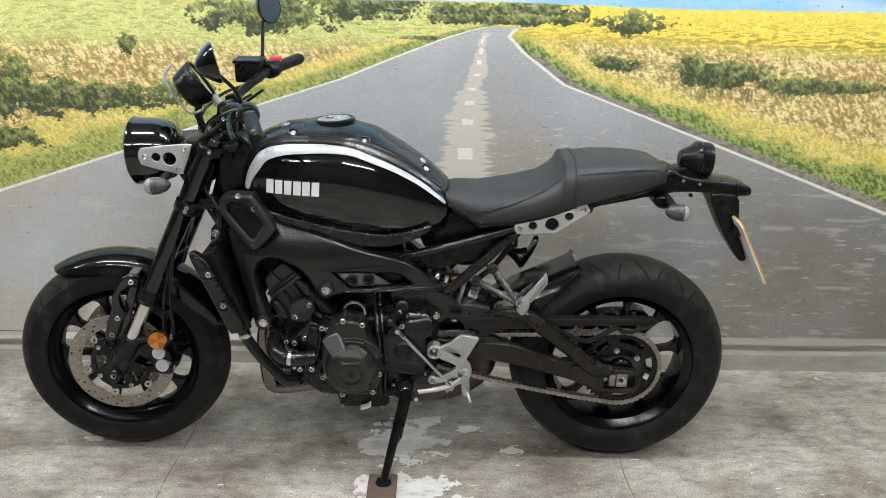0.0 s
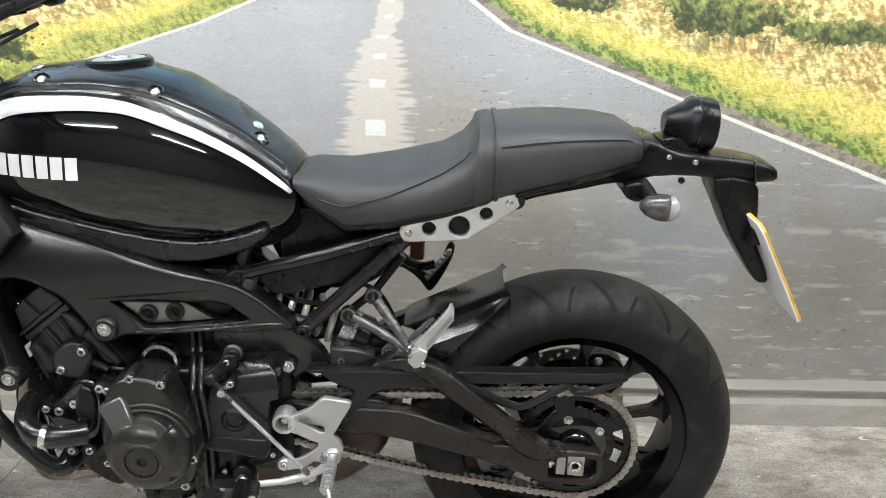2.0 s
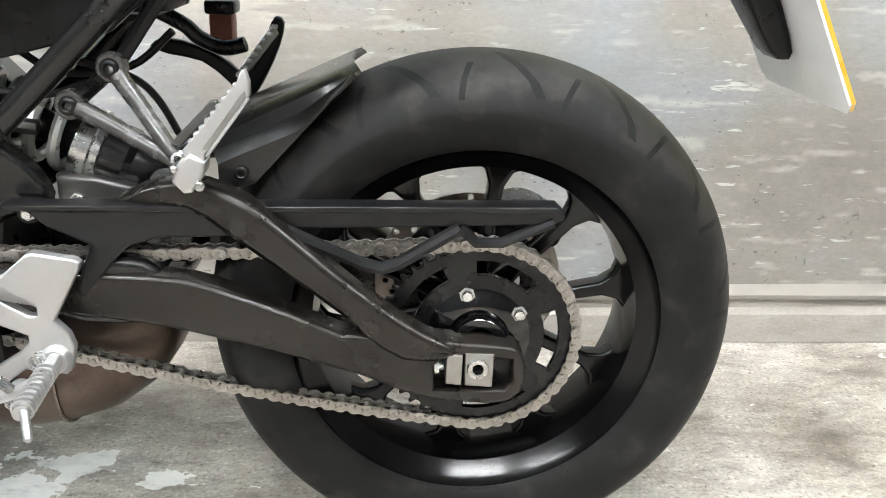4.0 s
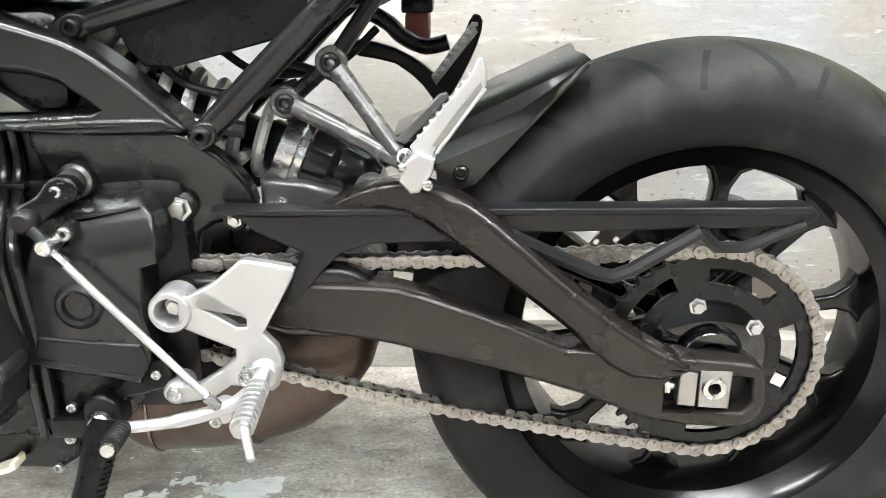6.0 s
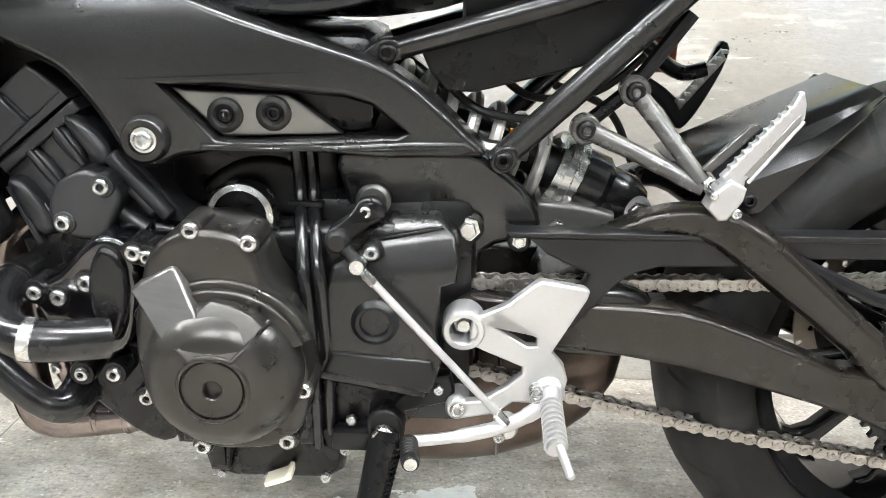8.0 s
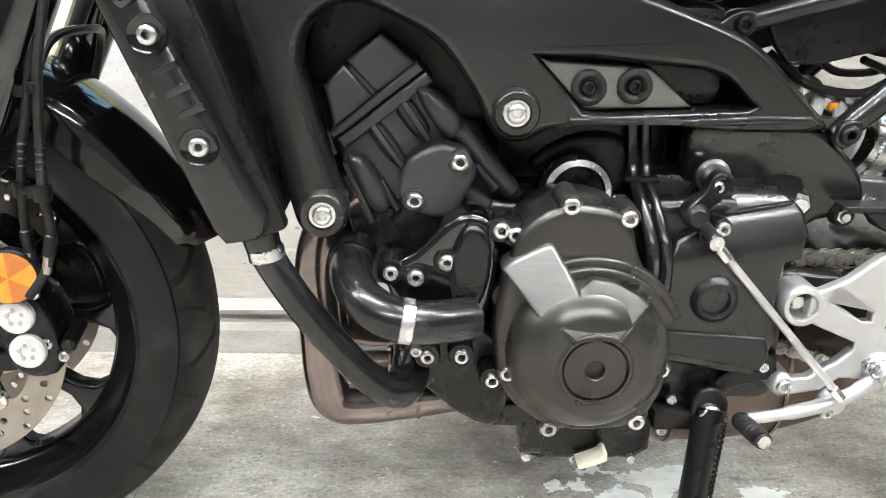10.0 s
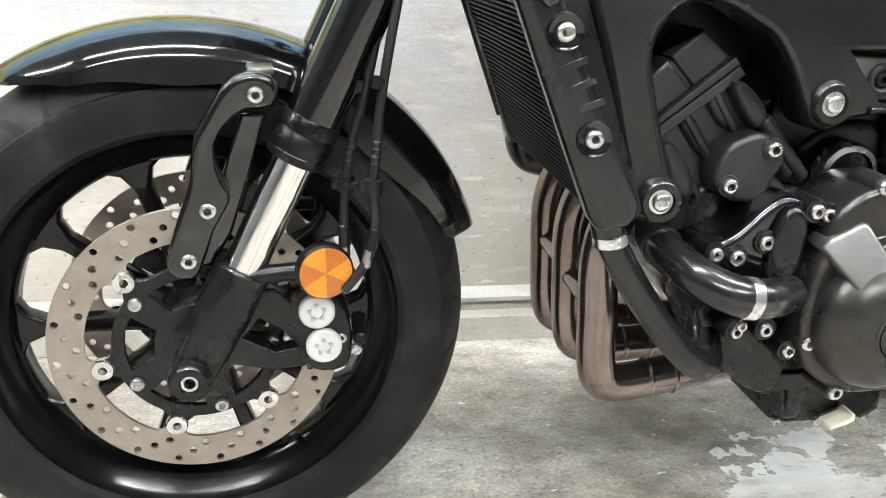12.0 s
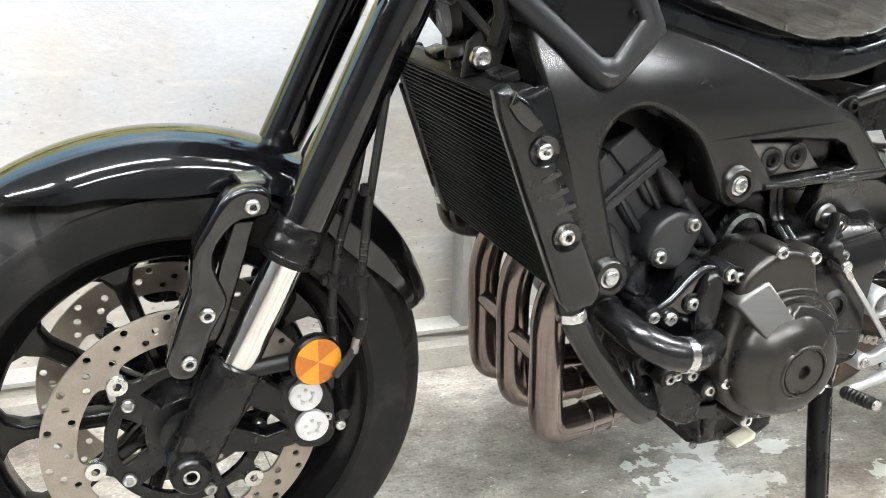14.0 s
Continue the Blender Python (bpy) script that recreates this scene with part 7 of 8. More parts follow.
nplate = plate_part("number_plate", 0.0, 0.003, 0.114, PLATEWHITE, "yellow acrylic number plate with pale back")
plate_part("plate_face", 0.0032, 0.0045, 0.114, PLATEYEL, "yellow face")
for i in range(3):
    bm = bmesh.new()
    for k in range(3):
        a0 = -0.085 + 0.062 * k
        vs = [bm.verts.new(pa + pd * b + pn * 0.0082 + Vector((0, a, 0))) for a, b in ((a0, 0.03 + 0.06 * i), (a0 + 0.045, 0.03 + 0.06 * i), (a0 + 0.045, 0.07 + 0.06 * i), (a0, 0.07 + 0.06 * i))]
        bm.faces.new(vs)
    part("plate_bar", bm, PLASTIC, nplate)


def indicator(u, y, w, s, back):
    """A short-stalked teardrop indicator."""
    d = Vector((1 if back else -1, 0, -0.10))
    ob = part("indicator", lathe([(0, -0.034), (0.008, -0.031), (0.017, -0.020), (0.0225, -0.004), (0.0235, 0.010), (0.0232, 0.014)], (u, y, w), d, 28), HANGER, moto, "grey teardrop indicator with clear lens")
    part("indicator_lens", lathe([(0.0228, 0.014), (0.022, 0.022), (0.016, 0.031), (0.007, 0.035), (0, 0.036)], (u, y, w), d, 28), CLEARLENS, ob, "clear ribbed lens")
    part("indicator_stalk", rod((u, y, w), (u - 0.015 * d.x, y - s * 0.065, w + 0.022), 0.011), RUBBER, ob)
    return ob


indicator(0.830, -0.125, 0.812, -1, True)
indicator(0.830, 0.125, 0.812, 1, True)
indicator(-0.540, -0.150, 0.868, -1, False)
indicator(-0.540, 0.150, 0.868, 1, False)
part("tail_bracket", slab(spline([(0.77, 0.83), (0.80, 0.835), (0.825, 0.822), (0.80, 0.800), (0.775, 0.808)], 3, True), -0.08, 0.08, (), 0.006), PLASTIC, tail)

# ---- fork ----
FA, FB = Vector((-0.384, 0, 1.005)), Vector((-0.731, 0, 0.262))
fd = (FB - FA).normalized()


def on_fork(w, v, ahead=0.0):
    t = (w - FA.z) / fd.z
    q = FA + fd * t
    return Vector((q.x, v, q.z)) + Vector((-fd.z, 0, fd.x)) * -ahead


def fork_leg(s):
    v = s * 0.102
    top, mid = on_fork(1.005, v), on_fork(0.548, v)
    leg = part("fork_leg", lathe([(0, 0), (0.022, 0), (0.0245, 0.003), (0.0245, 0.03), (0.0265, 0.032), (0.0265, 0.20), (0.0268, 0.22), (0.0268, (mid - top).length), (0.0, (mid - top).length)], top, fd, 40), GLOSS, moto, "gloss black upside-down fork leg")
    part("dust_seal", lathe([(0.0270, -0.002), (0.0282, 0.000), (0.0284, 0.012), (0.0278, 0.0125), (0.0278, 0.0145), (0.0290, 0.016), (0.0292, 0.031), (0.0286, 0.033), (0.0286, 0.034), (0.0296, 0.035), (0.0290, 0.040), (0.0270, 0.043), (0.021, 0.044)], on_fork(0.546, v), fd, 48), PLASTIC, leg)
    a, b = on_fork(0.52, v), on_fork(0.385, v)
    part("slider", lathe([(0.0208, 0), (0.0208, (b - a).length)], a, fd, 40), CHROME, leg, "polished chrome slider")
    a = on_fork(0.398, v)
    part("axle_clamp", lathe([(0.0215, 0.0), (0.0275, 0.001), (0.0285, 0.005), (0.0285, 0.055), (0.0265, 0.070), (0.024, 0.11), (0.020, 0.128), (0, 0.130)], a, fd, 36), ENGINE, leg, "black cast axle clamp")
    part("axle_boss", lathe([(0.0088, -0.004), (0.0090, 0.013), (0.0105, 0.0145), (0.0175, 0.0145), (0.0205, 0.011), (0.0225, 0.0), (0.0225, -0.05)], (-0.723, v + s * 0.020, 0.287), (0, s, 0), 32), ENGINE, leg)
    part("axle_end", lathe([(0.0052, -0.002), (0.0058, 0.0115), (0.0085, 0.0118), (0.0090, 0.009), (0.0090, 0.0)], (-0.723, v + s * 0.020, 0.287), (0, s, 0), 24), STEEL, leg, "hollow steel axle end")
    return leg


legs = [fork_leg(-1), fork_leg(1)]
for s, leg in zip((-1, 1), legs):
    y0, y1 = sorted((s * 0.076, s * 0.100))
    web = [(-0.705, 0.330), (-0.680, 0.360), (-0.660, 0.372), (-0.640, 0.372), (-0.612, 0.350), (-0.612, 0.330), (-0.606, 0.300), (-0.604, 0.288), (-0.610, 0.283), (-0.640, 0.280), (-0.695, 0.290)]
    part("caliper_bracket", slab(web, y0, y1, [[(-0.672, 0.318), (-0.655, 0.340), (-0.632, 0.325), (-0.615, 0.306), (-0.640, 0.302)]], 0.004), ENGINE, leg)
    part("reflector_arm", rod(on_fork(0.392, s * 0.115), (-0.592, s * 0.112, 0.399), 0.009), PLASTIC, leg)
    y0, y1 = sorted((s * 0.045, s * 0.102))
    CAL = [(-0.622, 0.372), (-0.595, 0.378), (-0.572, 0.360), (-0.562, 0.330), (-0.560, 0.300), (-0.568, 0.280), (-0.592, 0.276), (-0.612, 0.288), (-0.618, 0.320), (-0.626, 0.350)]
    cal = part("brake_caliper", slab(spline(CAL, 2, True), y0, y1, (), 0.008), ENGINE, moto, "black radial brake caliper with silver piston caps")
    for u, w in ((-0.597, 0.349), (-0.590, 0.310)):
        part("piston_cap", lathe([(0, 0.007), (0.0065, 0.007), (0.0075, 0.0095), (0.0165, 0.0095), (0.0185, 0.0075), (0.0185, -0.004)], (u, s * 0.1005, w), (0, s, 0), 36), CAPWHITE, cal, "silver round piston cap")
        for k in range(5):
            a = k * 1.2566 + 0.4
            part("cap_notch", rod((u + 0.008 * math.cos(a), s * 0.1082, w + 0.008 * math.sin(a)), (u + 0.008 * math.cos(a), s * 0.1108, w + 0.008 * math.sin(a)), 0.0024, 0.0006, 10), ALU, cal)
    for u, w in ((-0.578, 0.372), (-0.556, 0.302), (-0.572, 0.316)):
        bolt(cal, u, s * 0.100, w, 0.0062, yaw=0 if s < 0 else 180)
    part("pad_pin", rod((-0.552, s * 0.06, 0.322), (-0.552, s * 0.10, 0.312), 0.008), PLASTIC, cal)
    refl = part("fork_reflector", lathe([(0.0, 0.004), (0.0262, 0.004), (0.0285, 0.002), (0.0285, -0.008), (0, -0.008)], (-0.589, s * 0.122, 0.399), (0.18, s, 0.0), 48), PLASTIC, moto, "round amber side reflector")
    for k in range(6):
        a0 = k * math.pi / 3 + 0.55
        bm = bmesh.new()
        da, ez = Vector((0.18, s, 0.0)).normalized(), Vector((0, 0, 1))
        ex = (Vector((1, 0, 0)) - da * da.x).normalized()
        c = Vector((-0.589, s * 0.122, 0.399)) + da * 0.0046
        pts = [c] + [c + 0.0262 * (math.cos(a0 + j * math.pi / 18) * ex + math.sin(a0 + j * math.pi / 18) * ez) for j in range(7)]
        lo = [bm.verts.new(q) for q in pts]
        hi = [bm.verts.new(q + da * 0.0018) for q in pts]
        bm.faces.new(hi)
        bm.faces.new(lo)
        for j in range(len(pts)):
            bm.faces.new((lo[j - 1], lo[j], hi[j], hi[j - 1]))
        part("reflector_segment", bm, AMBER if k % 2 else AMBERDARK, refl)

# front mudguard with its stays
rows = []
for i in range(45):
    a = math.radians(123.0 - 105.5 * i / 44)
    g = math.degrees(a)
    tip = min(1, (123.0 - g) / 14)
    tail_t = min(1, (g - 17.5) / 16)
    skirt = 0.027 + 0.020 * math.exp(-((g - 90) / 15) ** 2) + 0.024 * math.exp(-((g - 46) / 17) ** 2)
    width = 0.069 * (0.35 + 0.65 * math.sqrt(max(0, tip))) * (0.40 + 0.60 * math.sqrt(max(0, tail_t)))
    row = []
    for j in range(21):
        t = -1 + 2 * j / 20
        q, p = min(1, abs(t) / 0.7), max(0, (abs(t) - 0.7) / 0.3)
        total = 0.012 + skirt * min(1, tip + 0.15)
        top_drop = min(0.028, 0.75 * total)
        v = width * math.copysign(0.94 * q + 0.06 * p, t)
        r = 0.3275 - top_drop * q ** 2.2 - (total - top_drop) * p
        row.append((-0.724 + r * math.cos(a), v, 0.302 + r * math.sin(a)))
    rows.append(row)
fender = part("front_mudguard", sheet(rows, 0.003), FENDER, moto, "gloss black front mudguard over the tyre", angle=50)
BR = [(-0.676, 0.586), (-0.690, 0.573), (-0.703, 0.552), (-0.715, 0.531), (-0.719, 0.505), (-0.722, 0.485), (-0.735, 0.450), (-0.747, 0.410), (-0.743, 0.396), (-0.730, 0.390), (-0.716, 0.397), (-0.702, 0.438), (-0.686, 0.466), (-0.686, 0.480), (-0.694, 0.500), (-0.697, 0.522), (-0.685, 0.543), (-0.668, 0.556), (-0.642, 0.558), (-0.638, 0.580), (-0.655, 0.590)]
for s in (-1, 1):
    y0, y1 = sorted((s * 0.090, s * 0.118))
    br = part("mudguard_stay", slab(spline(BR, 2, True), y0, y1, (), 0.006), GLOSS, fender, "gloss black forged mudguard stay")
    part("stay_tab", box((-0.665, min(s * 0.06, s * 0.10), 0.586), (-0.640, max(s * 0.06, s * 0.10), 0.592), 0.002), GREYPAN, fender)
    for u, w in ((-0.658, 0.570), (-0.706, 0.461), (-0.726, 0.411)):
        bolt(fender, u, s * 0.1175, w, 0.0080, yaw=0 if s < 0 else 180)
    part("slider_guard", slab([(-0.672, 0.548), (-0.648, 0.548), (-0.684, 0.43), (-0.705, 0.395), (-0.722, 0.395)], min(s * 0.080, s * 0.092), max(s * 0.080, s * 0.092), (), 0.003), GLOSS, fender)
for v, pts in ((-0.128, ((-0.494, 0.80), (-0.514, 0.70), (-0.530, 0.615), (-0.537, 0.565), (-0.540, 0.525), (-0.543, 0.485), (-0.540, 0.450), (-0.548, 0.412), (-0.570, 0.380))), (-0.115, ((-0.505, 0.80), (-0.526, 0.70), (-0.543, 0.610), (-0.554, 0.560), (-0.563, 0.525), (-0.568, 0.485), (-0.570, 0.450), (-0.568, 0.415), (-0.571, 0.385)))):
    bh = part("brake_hose", tube(spline([(a, v + 0.03 * max(0, b - 0.62) / 0.2, b) for a, b in pts], 6), 0.0046, 12), RUBBER, moto, "black rubber brake hose")
    part("hose_clip", lathe([(0.0046, -0.008), (0.0082, -0.0075), (0.0088, -0.003), (0.0088, 0.003), (0.0082, 0.0075), (0.0046, 0.008)], (pts[5][0], v, 0.486), (0.05, 0, 1), 14), PLASTIC, bh)
    part("clip_ear", box((pts[5][0] - 0.014, v - 0.004, 0.481), (pts[5][0] - 0.007, v + 0.004, 0.492), 0.0015), PLASTIC, bh)
    part("hose_grommet", lathe([(0.0046, -0.006), (0.0068, -0.005), (0.0068, 0.005), (0.0046, 0.006)], (pts[3][0] - 0.002, v, pts[3][1] + 0.02), (0.12, 0, 1), 14), PLASTIC, bh)
    for k in range(4):
        w0 = 0.530 - 0.007 * k
        part("hose_rib", lathe([(0.0046, -0.0016), (0.0054, 0), (0.0046, 0.0016)], (lerp(w0, [0.485, 0.525, 0.560], [pts[5][0], pts[4][0], pts[3][0]]), v, w0), (0.05, 0, 1), 12), RUBBER, bh)
    part("hose_crimp", rod((pts[6][0], v, 0.446), (lerp(0.422, [0.41, 0.45], [pts[7][0], pts[6][0]]), v, 0.422), 0.0062), PLASTIC, bh)
    part("banjo_pipe", rod((lerp(0.422, [0.41, 0.45], [pts[7][0], pts[6][0]]), v, 0.424), (pts[7][0] - 0.002, v, 0.404), 0.0048), DARKSTEEL, bh)
part("clip_bridge", box((-0.566, -0.126, 0.483), (-0.545, -0.117, 0.490), 0.002), PLASTIC, bh)
part("hose_loop", tube(spline([(-0.555, -0.09, 0.58), (-0.545, -0.06, 0.62), (-0.53, 0.0, 0.625), (-0.54, 0.06, 0.61), (-0.57, 0.09, 0.54)], 6), 0.0048, 8), RUBBER, moto, "black brake hose crossing over the mudguard")

# ---- steering head, bars and instruments ----
head_tube = part("steering_head", rod((-0.352, 0, 0.985), (-0.432, 0, 0.795), 0.034), PLASTIC, moto, "black steering head")
for w, th in ((0.965, 0.020), (0.815, 0.030)):
    bm = bmesh.new()
    c = on_fork(w, 0)
    for s in (-1, 1):
        lathe([(0.0, 0), (0.034, 0), (0.036, 0.003), (0.036, th - 0.003), (0.034, th), (0, th)], c + Vector((0, s * 0.1075, 0)), fd, 28, bm)
    a, b = c + Vector((0.012, -0.10, 0.006)), c + Vector((0.065, 0.10, 0.03))
    box((min(a.x, b.x) - 0.03, -0.10, c.z - th * 0.9), (max(a.x, b.x), 0.10, c.z + th * 0.2), 0.008, bm)
    part("fork_clamp", bm, ENGINE, head_tube, "black cast fork clamp")
bar = [(-0.205, -0.385, 1.086), (-0.232, -0.31, 1.092), (-0.262, -0.235, 1.096), (-0.310, -0.165, 1.088), (-0.352, -0.10, 1.060), (-0.366, -0.05, 1.048), (-0.368, 0.05, 1.048), (-0.362, 0.10, 1.058), (-0.338, 0.165, 1.075), (-0.312, 0.235, 1.088), (-0.282, 0.31, 1.090), (-0.250, 0.385, 1.092)]
hb = part("handlebar", tube(spline(bar, 5), 0.0125, 14), PLASTIC, moto, "black tapered handlebar with rubber grips")
for ends in (bar[:2], bar[-2:][::-1]):
    a, b = Vector(ends[0]), Vector(ends[1])
    d = (b - a).normalized()
    prof = [(0, -0.004), (0.013, -0.004), (0.0165, 0.0)] + [q for i in range(12) for q in ((0.0172, 0.004 + 0.009 * i), (0.0160, 0.0085 + 0.009 * i))] + [(0.0175, 0.113), (0.020, 0.115), (0.020, 0.119), (0.013, 0.120)]
    part("grip", lathe(prof, a, d, 20), RUBBER, hb, "ribbed black rubber grip")
    part("bar_end", lathe([(0, -0.016), (0.009, -0.016), (0.012, -0.013), (0.013, -0.004)], a, d, 20), PLASTIC, hb)
    c = a + d * 0.145
    part("switch_housing", lathe([(0.013, -0.022), (0.022, -0.020), (0.026, -0.012), (0.026, 0.014), (0.021, 0.022), (0.013, 0.024)], c, d, 20), PLASTIC, hb)
    c2 = a + d * 0.13 + Vector((-0.035, 0, -0.004))
    part("lever", tube(spline([tuple(a + d * 0.165 + Vector((-0.028, 0, 0))), tuple(c2 + Vector((-0.015, 0, -0.003))), tuple(a + d * 0.05 + Vector((-0.055, 0, -0.010))), tuple(a - d * 0.0 + Vector((-0.050, 0, -0.012)))], 5), 0.0062, 8), PLASTIC, hb, "black hand lever")
part("kill_switch", box((-0.318, 0.275, 1.100), (-0.285, 0.305, 1.118), 0.004), RED, hb, "red kill switch")
part("brake_master_cylinder", box((-0.402, 0.190, 1.060), (-0.325, 0.250, 1.118), 0.007), PLASTIC, hb, "square black brake fluid reservoir")
part("reservoir_lid", box((-0.405, 0.187, 1.116), (-0.322, 0.253, 1.126), 0.003), PLASTIC, hb)
for y in (-0.04, 0.04):
    part("bar_riser", slab(spline([(-0.390, 0.985), (-0.345, 0.985), (-0.346, 1.05), (-0.355, 1.068), (-0.378, 1.068), (-0.390, 1.05)], 3, True), y - 0.014, y + 0.014, (), 0.004), ENGINE, hb)
    bolt(hb, -0.385, y - 0.005, 1.060, 0.005)
part("head_gusset", slab(spline([(-0.400, 0.985), (-0.345, 0.990), (-0.310, 0.960), (-0.295, 0.900), (-0.292, 0.820), (-0.310, 0.770), (-0.365, 0.775), (-0.405, 0.830), (-0.412, 0.910)], 3, True), -0.058, 0.058, (), 0.012), ENGINE, head_tube, "black cast steering head gusset")
# pinch bolts of the fork clamps, lever perch and control cables
for w in (0.958, 0.806, 0.796):
    q = on_fork(w, 0)
    bolt(head_tube, q.x + 0.004, -0.1440, q.z, 0.0062)
perch = part("lever_perch", lathe([(0.0125, -0.016), (0.019, -0.015), (0.021, -0.010), (0.021, 0.010), (0.019, 0.015), (0.0125, 0.016)], (-0.268, -0.222, 1.096), (-0.45, 0.85, -0.05), 20), PLASTIC, hb, "black lever perch with its clamp bolts")
part("perch_arm", slab(spline([(-0.330, 1.086), (-0.300, 1.101), (-0.268, 1.106), (-0.262, 1.088), (-0.296, 1.078), (-0.326, 1.073)], 3, True), -0.245, -0.222, (), 0.004), PLASTIC, perch)
bolt(perch, -0.318, -0.245, 1.082, 0.0055)
bolt(perch, -0.282, -0.245, 1.093, 0.0055)
for pts, rad in (([(-0.322, -0.215, 1.084), (-0.352, -0.175, 1.062), (-0.392, -0.115, 1.025), (-0.405, -0.072, 0.960), (-0.380, -0.060, 0.880)], 0.0042),
                 ([(-0.276, -0.210, 1.082), (-0.318, -0.165, 1.045), (-0.350, -0.105, 1.000), (-0.352, -0.070, 0.930), (-0.345, -0.060, 0.860)], 0.0046),
                 ([(-0.338, 0.200, 1.060), (-0.420, 0.135, 1.045), (-0.468, 0.060, 1.000), (-0.462, 0.000, 0.920), (-0.470, -0.020, 0.800)], 0.0046)):
    part("control_cable", tube(spline(pts, 6), rad, 8), RUBBER, hb, "black control cable")


def mirror(s, base, neck, c, face):
    m = part("mirror", lathe([(0, -0.044), (0.008, -0.043), (0.020, -0.036), (0.037, -0.018), (0.048, -0.002), (0.050, 0.006), (0.047, 0.008)], c, face, 40), GLOSS, moto, "round-backed black mirror on a thin stem")
    part("mirror_glass", lathe([(0, 0.007), (0.0455, 0.007)], c, face, 32), SCREEN, m, "mirror glass")
    part("mirror_stem", tube(spline([base, neck, tuple(Vector(c) - Vector(face) * 0.02)], 5), 0.0052, 10), PLASTIC, m)
    part("stem_base", rod((base[0], base[1], base[2] - 0.015), (base[0], base[1], base[2] + 0.02), 0.010), PLASTIC, m)
    return m


mirror(-1, (-0.288, -0.22, 1.085), (-0.308, -0.236, 1.14), (-0.346, -0.252, 1.200), (0.93, 0.28, 0.22))
mirror(1, (-0.335, 0.26, 1.135), (-0.336, 0.285, 1.20), (-0.322, 0.320, 1.290), (0.86, -0.50, 0.1))
mt = Vector((-0.455, 0.0, 1.114))
md = Vector((0.80, 0.16, 0.58)).normalized()
meter = part("instrument", lathe([(0, -0.054), (0.040, -0.053), (0.050, -0.046), (0.056, -0.020), (0.060, 0.006), (0.057, 0.013), (0.053, 0.010)], mt, md, 40), PLASTIC, moto, "round black instrument on its bracket")
part("meter_glass", lathe([(0, 0.010), (0.040, 0.0095), (0.0535, 0.008)], mt, md, 40), SCREEN, meter, "dark glass face")
ev = md.cross(Vector((0, 1, 0))).normalized()
part("meter_strap", tube(spline([mt + md * a + ev * b + Vector((0, -0.030, 0)) for a, b in ((-0.030, -0.062), (-0.052, -0.056), (-0.062, -0.030), (-0.062, 0.035), (-0.048, 0.066), (-0.020, 0.074))], 5), 0.0042, 10), ALU, meter, "bent silver bracket strap")
part("meter_rim", lathe([(0.0595, 0.004), (0.0615, 0.006), (0.0590, 0.0135), (0.0570, 0.0135)], mt, md, 40), PLASTIC, meter)
part("meter_bracket", tube([(-0.452, -0.02, 1.080), (-0.455, -0.03, 1.03), (-0.44, -0.03, 0.985)], 0.010, 8), PLASTIC, meter)
part("meter_bracket", tube([(-0.412, -0.02, 1.085), (-0.395, -0.02, 1.055), (-0.378, -0.02, 1.03)], 0.010, 8), ALU, meter)
hl = part("headlight", lathe([(0, -0.118), (0.030, -0.117), (0.058, -0.108), (0.076, -0.090), (0.086, -0.060), (0.089, -0.030), (0.0895, 0.0), (0.092, 0.003), (0.093, 0.010), (0.090, 0.014), (0.084, 0.014)], (-0.628, 0, 0.925), (-1, 0, -0.05), 56), GLOSS, moto, "round gloss black headlight shell")
part("headlight_lens", lathe([(0, 0.022), (0.04, 0.020), (0.07, 0.016), (0.0845, 0.012)], (-0.628, 0, 0.925), (-1, 0, -0.05), 48), SMOKE, hl, "clear headlight lens")
HB = [(-0.600, 0.940), (-0.594, 0.953), (-0.580, 0.958), (-0.470, 0.970), (-0.459, 0.962), (-0.467, 0.935), (-0.483, 0.897), (-0.495, 0.888), (-0.582, 0.908), (-0.596, 0.918)]
for s in (-1, 1):
    y0, y1 = sorted((s * 0.100, s * 0.108))
    bk = part("headlight_bracket", slab(spline(HB, 2, True), y0, y1, [ring(-0.553, 0.933, 0.0115), ring(-0.518, 0.929, 0.0175, 20)], 0.002), BRUSHED, moto, "brushed aluminium headlight bracket with holes")
    for u, w in ((-0.582, 0.934), (-0.477, 0.955), (-0.495, 0.902)):
        bolt(bk, u, s * 0.1075, w, 0.0072, yaw=0 if s < 0 else 180)
    part("bracket_stay", rod((-0.565, s * 0.06, 0.93), (-0.565, s * 0.10, 0.935), 0.012), PLASTIC, bk)
for k, pts in enumerate((((-0.30, -0.22, 1.075), (-0.38, -0.15, 1.02), (-0.46, -0.09, 0.95), (-0.47, -0.05, 0.84), (-0.40, -0.10, 0.74)),
                         ((-0.33, 0.22, 1.06), (-0.42, 0.12, 1.0), (-0.49, 0.03, 0.95), (-0.47, 0.02, 0.82), (-0.40, 0.0, 0.72)), ((-0.37, -0.08, 1.02), (-0.44, -0.085, 0.97), (-0.455, -0.07, 0.88), (-0.40, -0.105, 0.80), (-0.33, -0.12, 0.74)), ((-0.36, 0.20, 1.05), (-0.46, 0.08, 0.99), (-0.50, 0.0, 0.90), (-0.45, -0.04, 0.80)))):
    part("control_cable", tube(spline(pts, 7), (0.0055, 0.0045, 0.0065, 0.004)[k], 8), RUBBER, moto, "black control cable at the steering head")
part("wiring_loom", slab(spline([(-0.50, 0.96), (-0.44, 0.98), (-0.41, 0.93), (-0.42, 0.86), (-0.47, 0.84), (-0.51, 0.88)], 3, True), -0.075, 0.075, (), 0.012), PLASTIC, moto, "black connector housings behind the headlight")
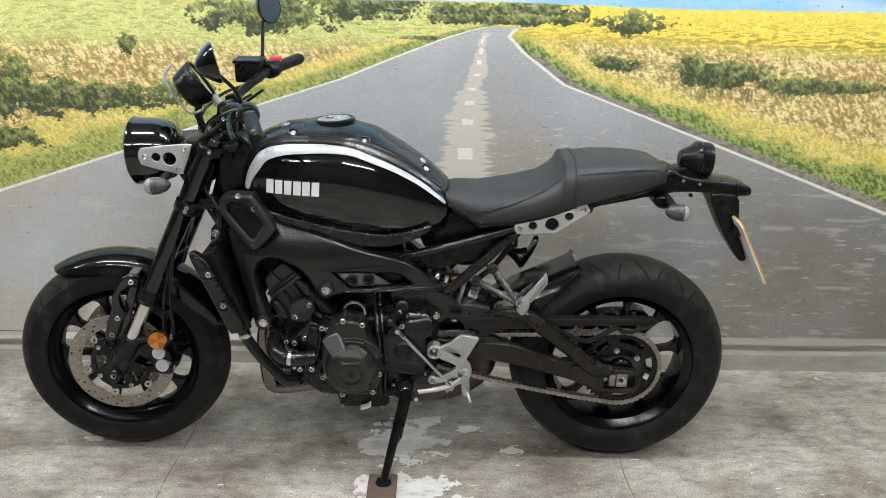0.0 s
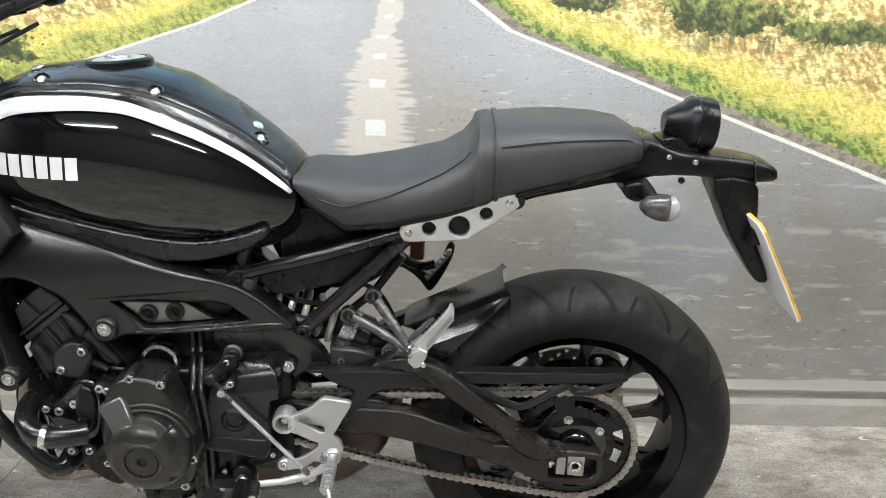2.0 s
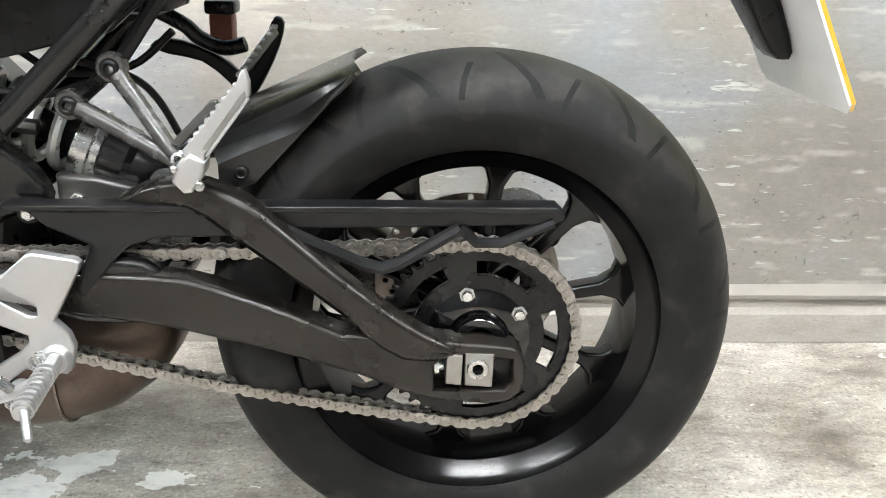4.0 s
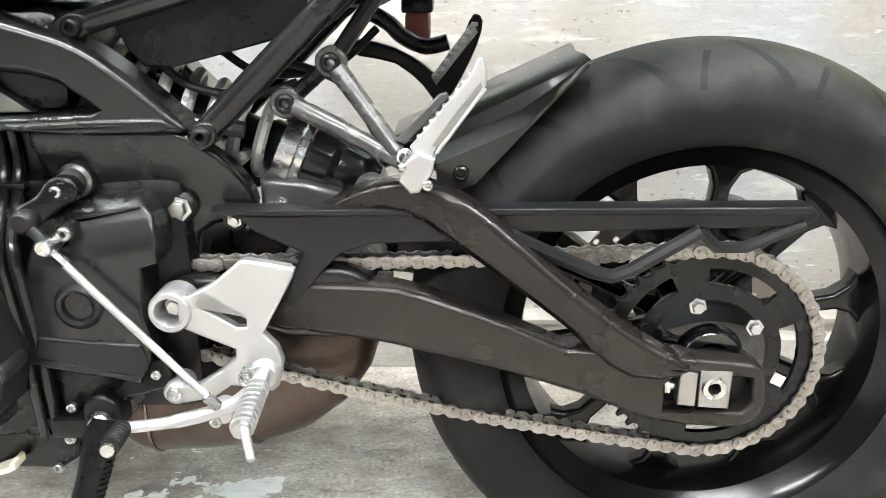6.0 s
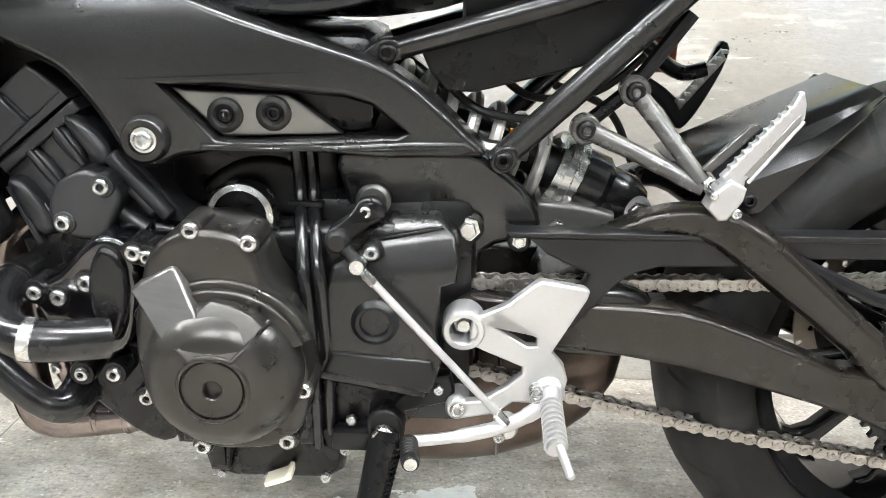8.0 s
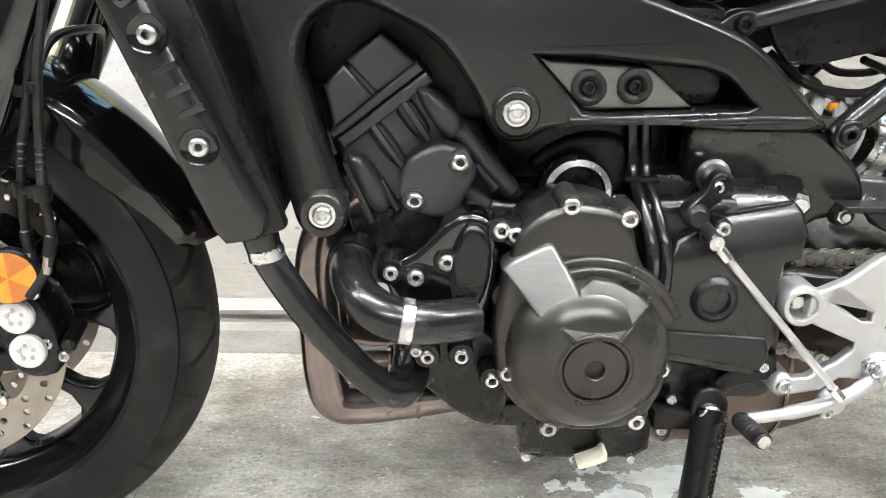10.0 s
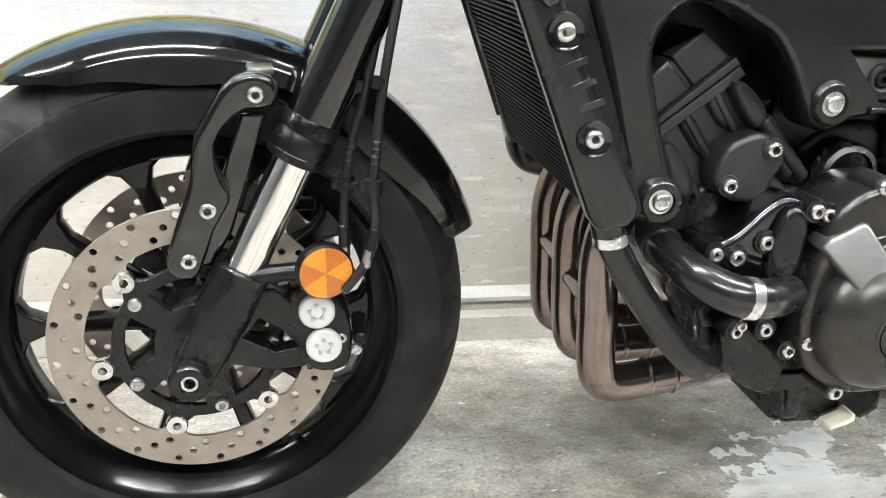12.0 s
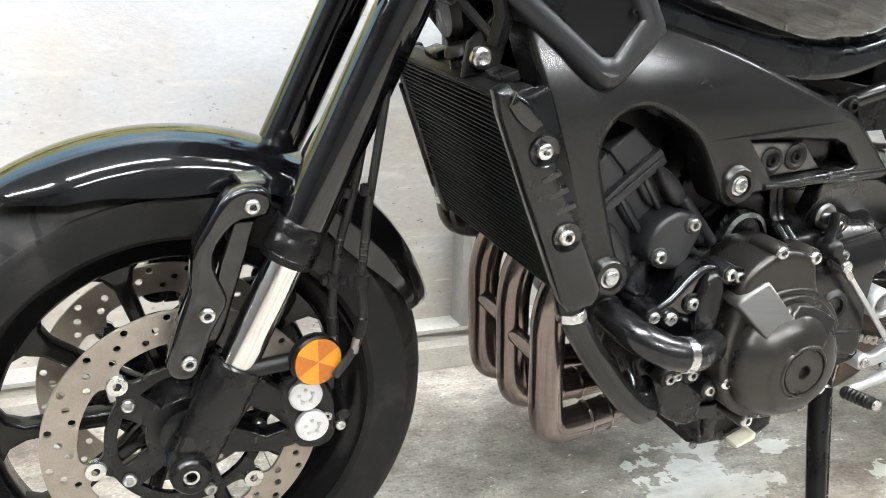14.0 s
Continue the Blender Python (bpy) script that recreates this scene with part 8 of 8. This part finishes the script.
part("label_plate", slab([(-0.402, 0.880), (-0.392, 0.884), (-0.404, 0.846), (-0.413, 0.842)], -0.137, -0.1345, (), 0.0006), CAPWHITE, moto, "small silver sticker on the fork")
part("horn", lathe([(0, 0.012), (0.03, 0.010), (0.036, 0.0), (0.03, -0.02), (0, -0.02)], (-0.42, -0.02, 0.765), (-1, 0, -0.3), 28), PLASTIC, moto, "round black horn")

# air scoop beside the tank
SC = [(-0.398, 0.812), (-0.385, 0.832), (-0.360, 0.841), (-0.300, 0.850), (-0.286, 0.842), (-0.240, 0.766), (-0.244, 0.748), (-0.284, 0.702), (-0.300, 0.698), (-0.316, 0.705), (-0.386, 0.772), (-0.398, 0.790)]
def scoop_face(u):
    """The box draws in towards its front."""
    return lerp(u, [-0.40, -0.30, -0.24], [-0.072, -0.010, -0.008])


for s in (-1, 1):
    y0, y1 = sorted((s * 0.125, s * 0.182))
    so = part("air_scoop", slab(spline(SC, 2, True), y0, y1, [[(-0.372, 0.808), (-0.355, 0.820), (-0.308, 0.828), (-0.268, 0.768), (-0.294, 0.730), (-0.305, 0.730), (-0.370, 0.790)]], 0.010, lambda u, v, w, s=s: (u, v + s * scoop_face(u), w)), HEADP, moto, "black plastic air scoop with recessed panel")
    y0, y1 = sorted((s * 0.150, s * 0.171))
    part("scoop_panel", slab([(-0.378, 0.81), (-0.303, 0.834), (-0.262, 0.766), (-0.299, 0.722), (-0.376, 0.785)], y0, y1, (), 0.003, lambda u, v, w, s=s: (u, v + s * scoop_face(u), w)), PLASTIC, so)
    for u, w in ((-0.346, 0.80), (-0.275, 0.775)):
        bolt(so, u, s * (0.172 + scoop_face(u)), w, 0.004, BOLT_BLACK, yaw=0 if s < 0 else 180)
    if s < 0:
        for u, w in ((-0.330, 0.848), (-0.290, 0.815)):
            bolt(so, u, -0.165, w, 0.0085)
        bolt(so, -0.412, -0.096, 0.721, 0.0125, BOLT_STEEL)
        part("mount_tab", slab([(-0.43, 0.70), (-0.39, 0.705), (-0.372, 0.775), (-0.385, 0.78), (-0.425, 0.735)], -0.095, -0.085, (), 0.002), PLASTIC, so)
        part("scoop_stay", tube([(-0.40, -0.10, 0.79), (-0.395, -0.105, 0.765), (-0.40, -0.10, 0.735)], 0.008, 8), PLASTIC, so)

# ---- small things about the place ----
pad = part("stand_pad", box((-0.028, 2.095, 0.0), (0.054, 2.236, 0.012), 0.003), PADWOOD)
tagged(pad, "brown stained wooden pad under the side stand", "pad")
duct = thing("wall_trunking", "grey metal trunking stub standing on the wall kerb", "trunking", pose(-0.104, 3.053, 0.081))
part("trunking_body", box((-0.036, -0.012, 0.0), (0.05, 0.046, 0.235), 0.004), GALV, duct)
part("trunking_flange", box((-0.018, -0.016, 0.0), (0.05, -0.012, 0.225), 0.001), GALV, duct)
bolt(duct, -0.005, -0.016, 0.012, 0.005)
for x0 in (-0.605, 0.719):
    bm = bmesh.new()
    n = 60
    rows = []
    for i in range(n + 1):
        y = -2.55 + (3.00 + 2.55) * i / n
        x = x0 + 0.0022 * math.sin(i * 1.9) + 0.0015 * math.sin(i * 4.3)
        hw = 0.0013 + 0.0007 * math.sin(i * 2.7)
        rows.append((bm.verts.new((x - hw, y, 0.0012)), bm.verts.new((x + hw, y, 0.0012))))
    for a, b in zip(rows, rows[1:]):
        bm.faces.new((a[0], a[1], b[1], b[0]))
    tagged(part("trim", bm, JOINT), "thin dark joint line across the concrete floor", "floor joint", kind="structure")


# the sprung body rides a little low and back against the wheels
UNSPRUNG = ("front_wheel", "rear_wheel", "fork_leg", "brake_caliper", "fork_reflector", "front_mudguard", "drive_chain", "rear_caliper", "brake_hose", "hose_loop", "side_stand")
for ob in moto.children:
    if not ob.name.split(".")[0] in UNSPRUNG:
        ob.location += Vector((0.003, 0, -0.010))
for ob, du in ((tail, 0.012), (lamp, 0.012), (hang, 0.029), (nplate, 0.012)):
    ob.location = (du, 0, -0.004)
bars = Vector((-0.36, 0, 1.05))
hb.matrix_basis = Matrix.Translation(bars + Vector((-0.004, 0, -0.003))) @ Matrix.Rotation(radians(5.2), 4, "X") @ Matrix.Rotation(radians(-1.8), 4, "Z") @ Matrix.Translation(-bars)
for ob in (radiator, shr):
    ob.location += Vector((0.005, -0.019, -0.004))

turn = Matrix.Translation((-0.724, 0, 0.302)) @ Matrix.Rotation(radians(4), 4, "Z") @ Matrix.Translation((0.724, 0, -0.302))
fender.matrix_basis = turn
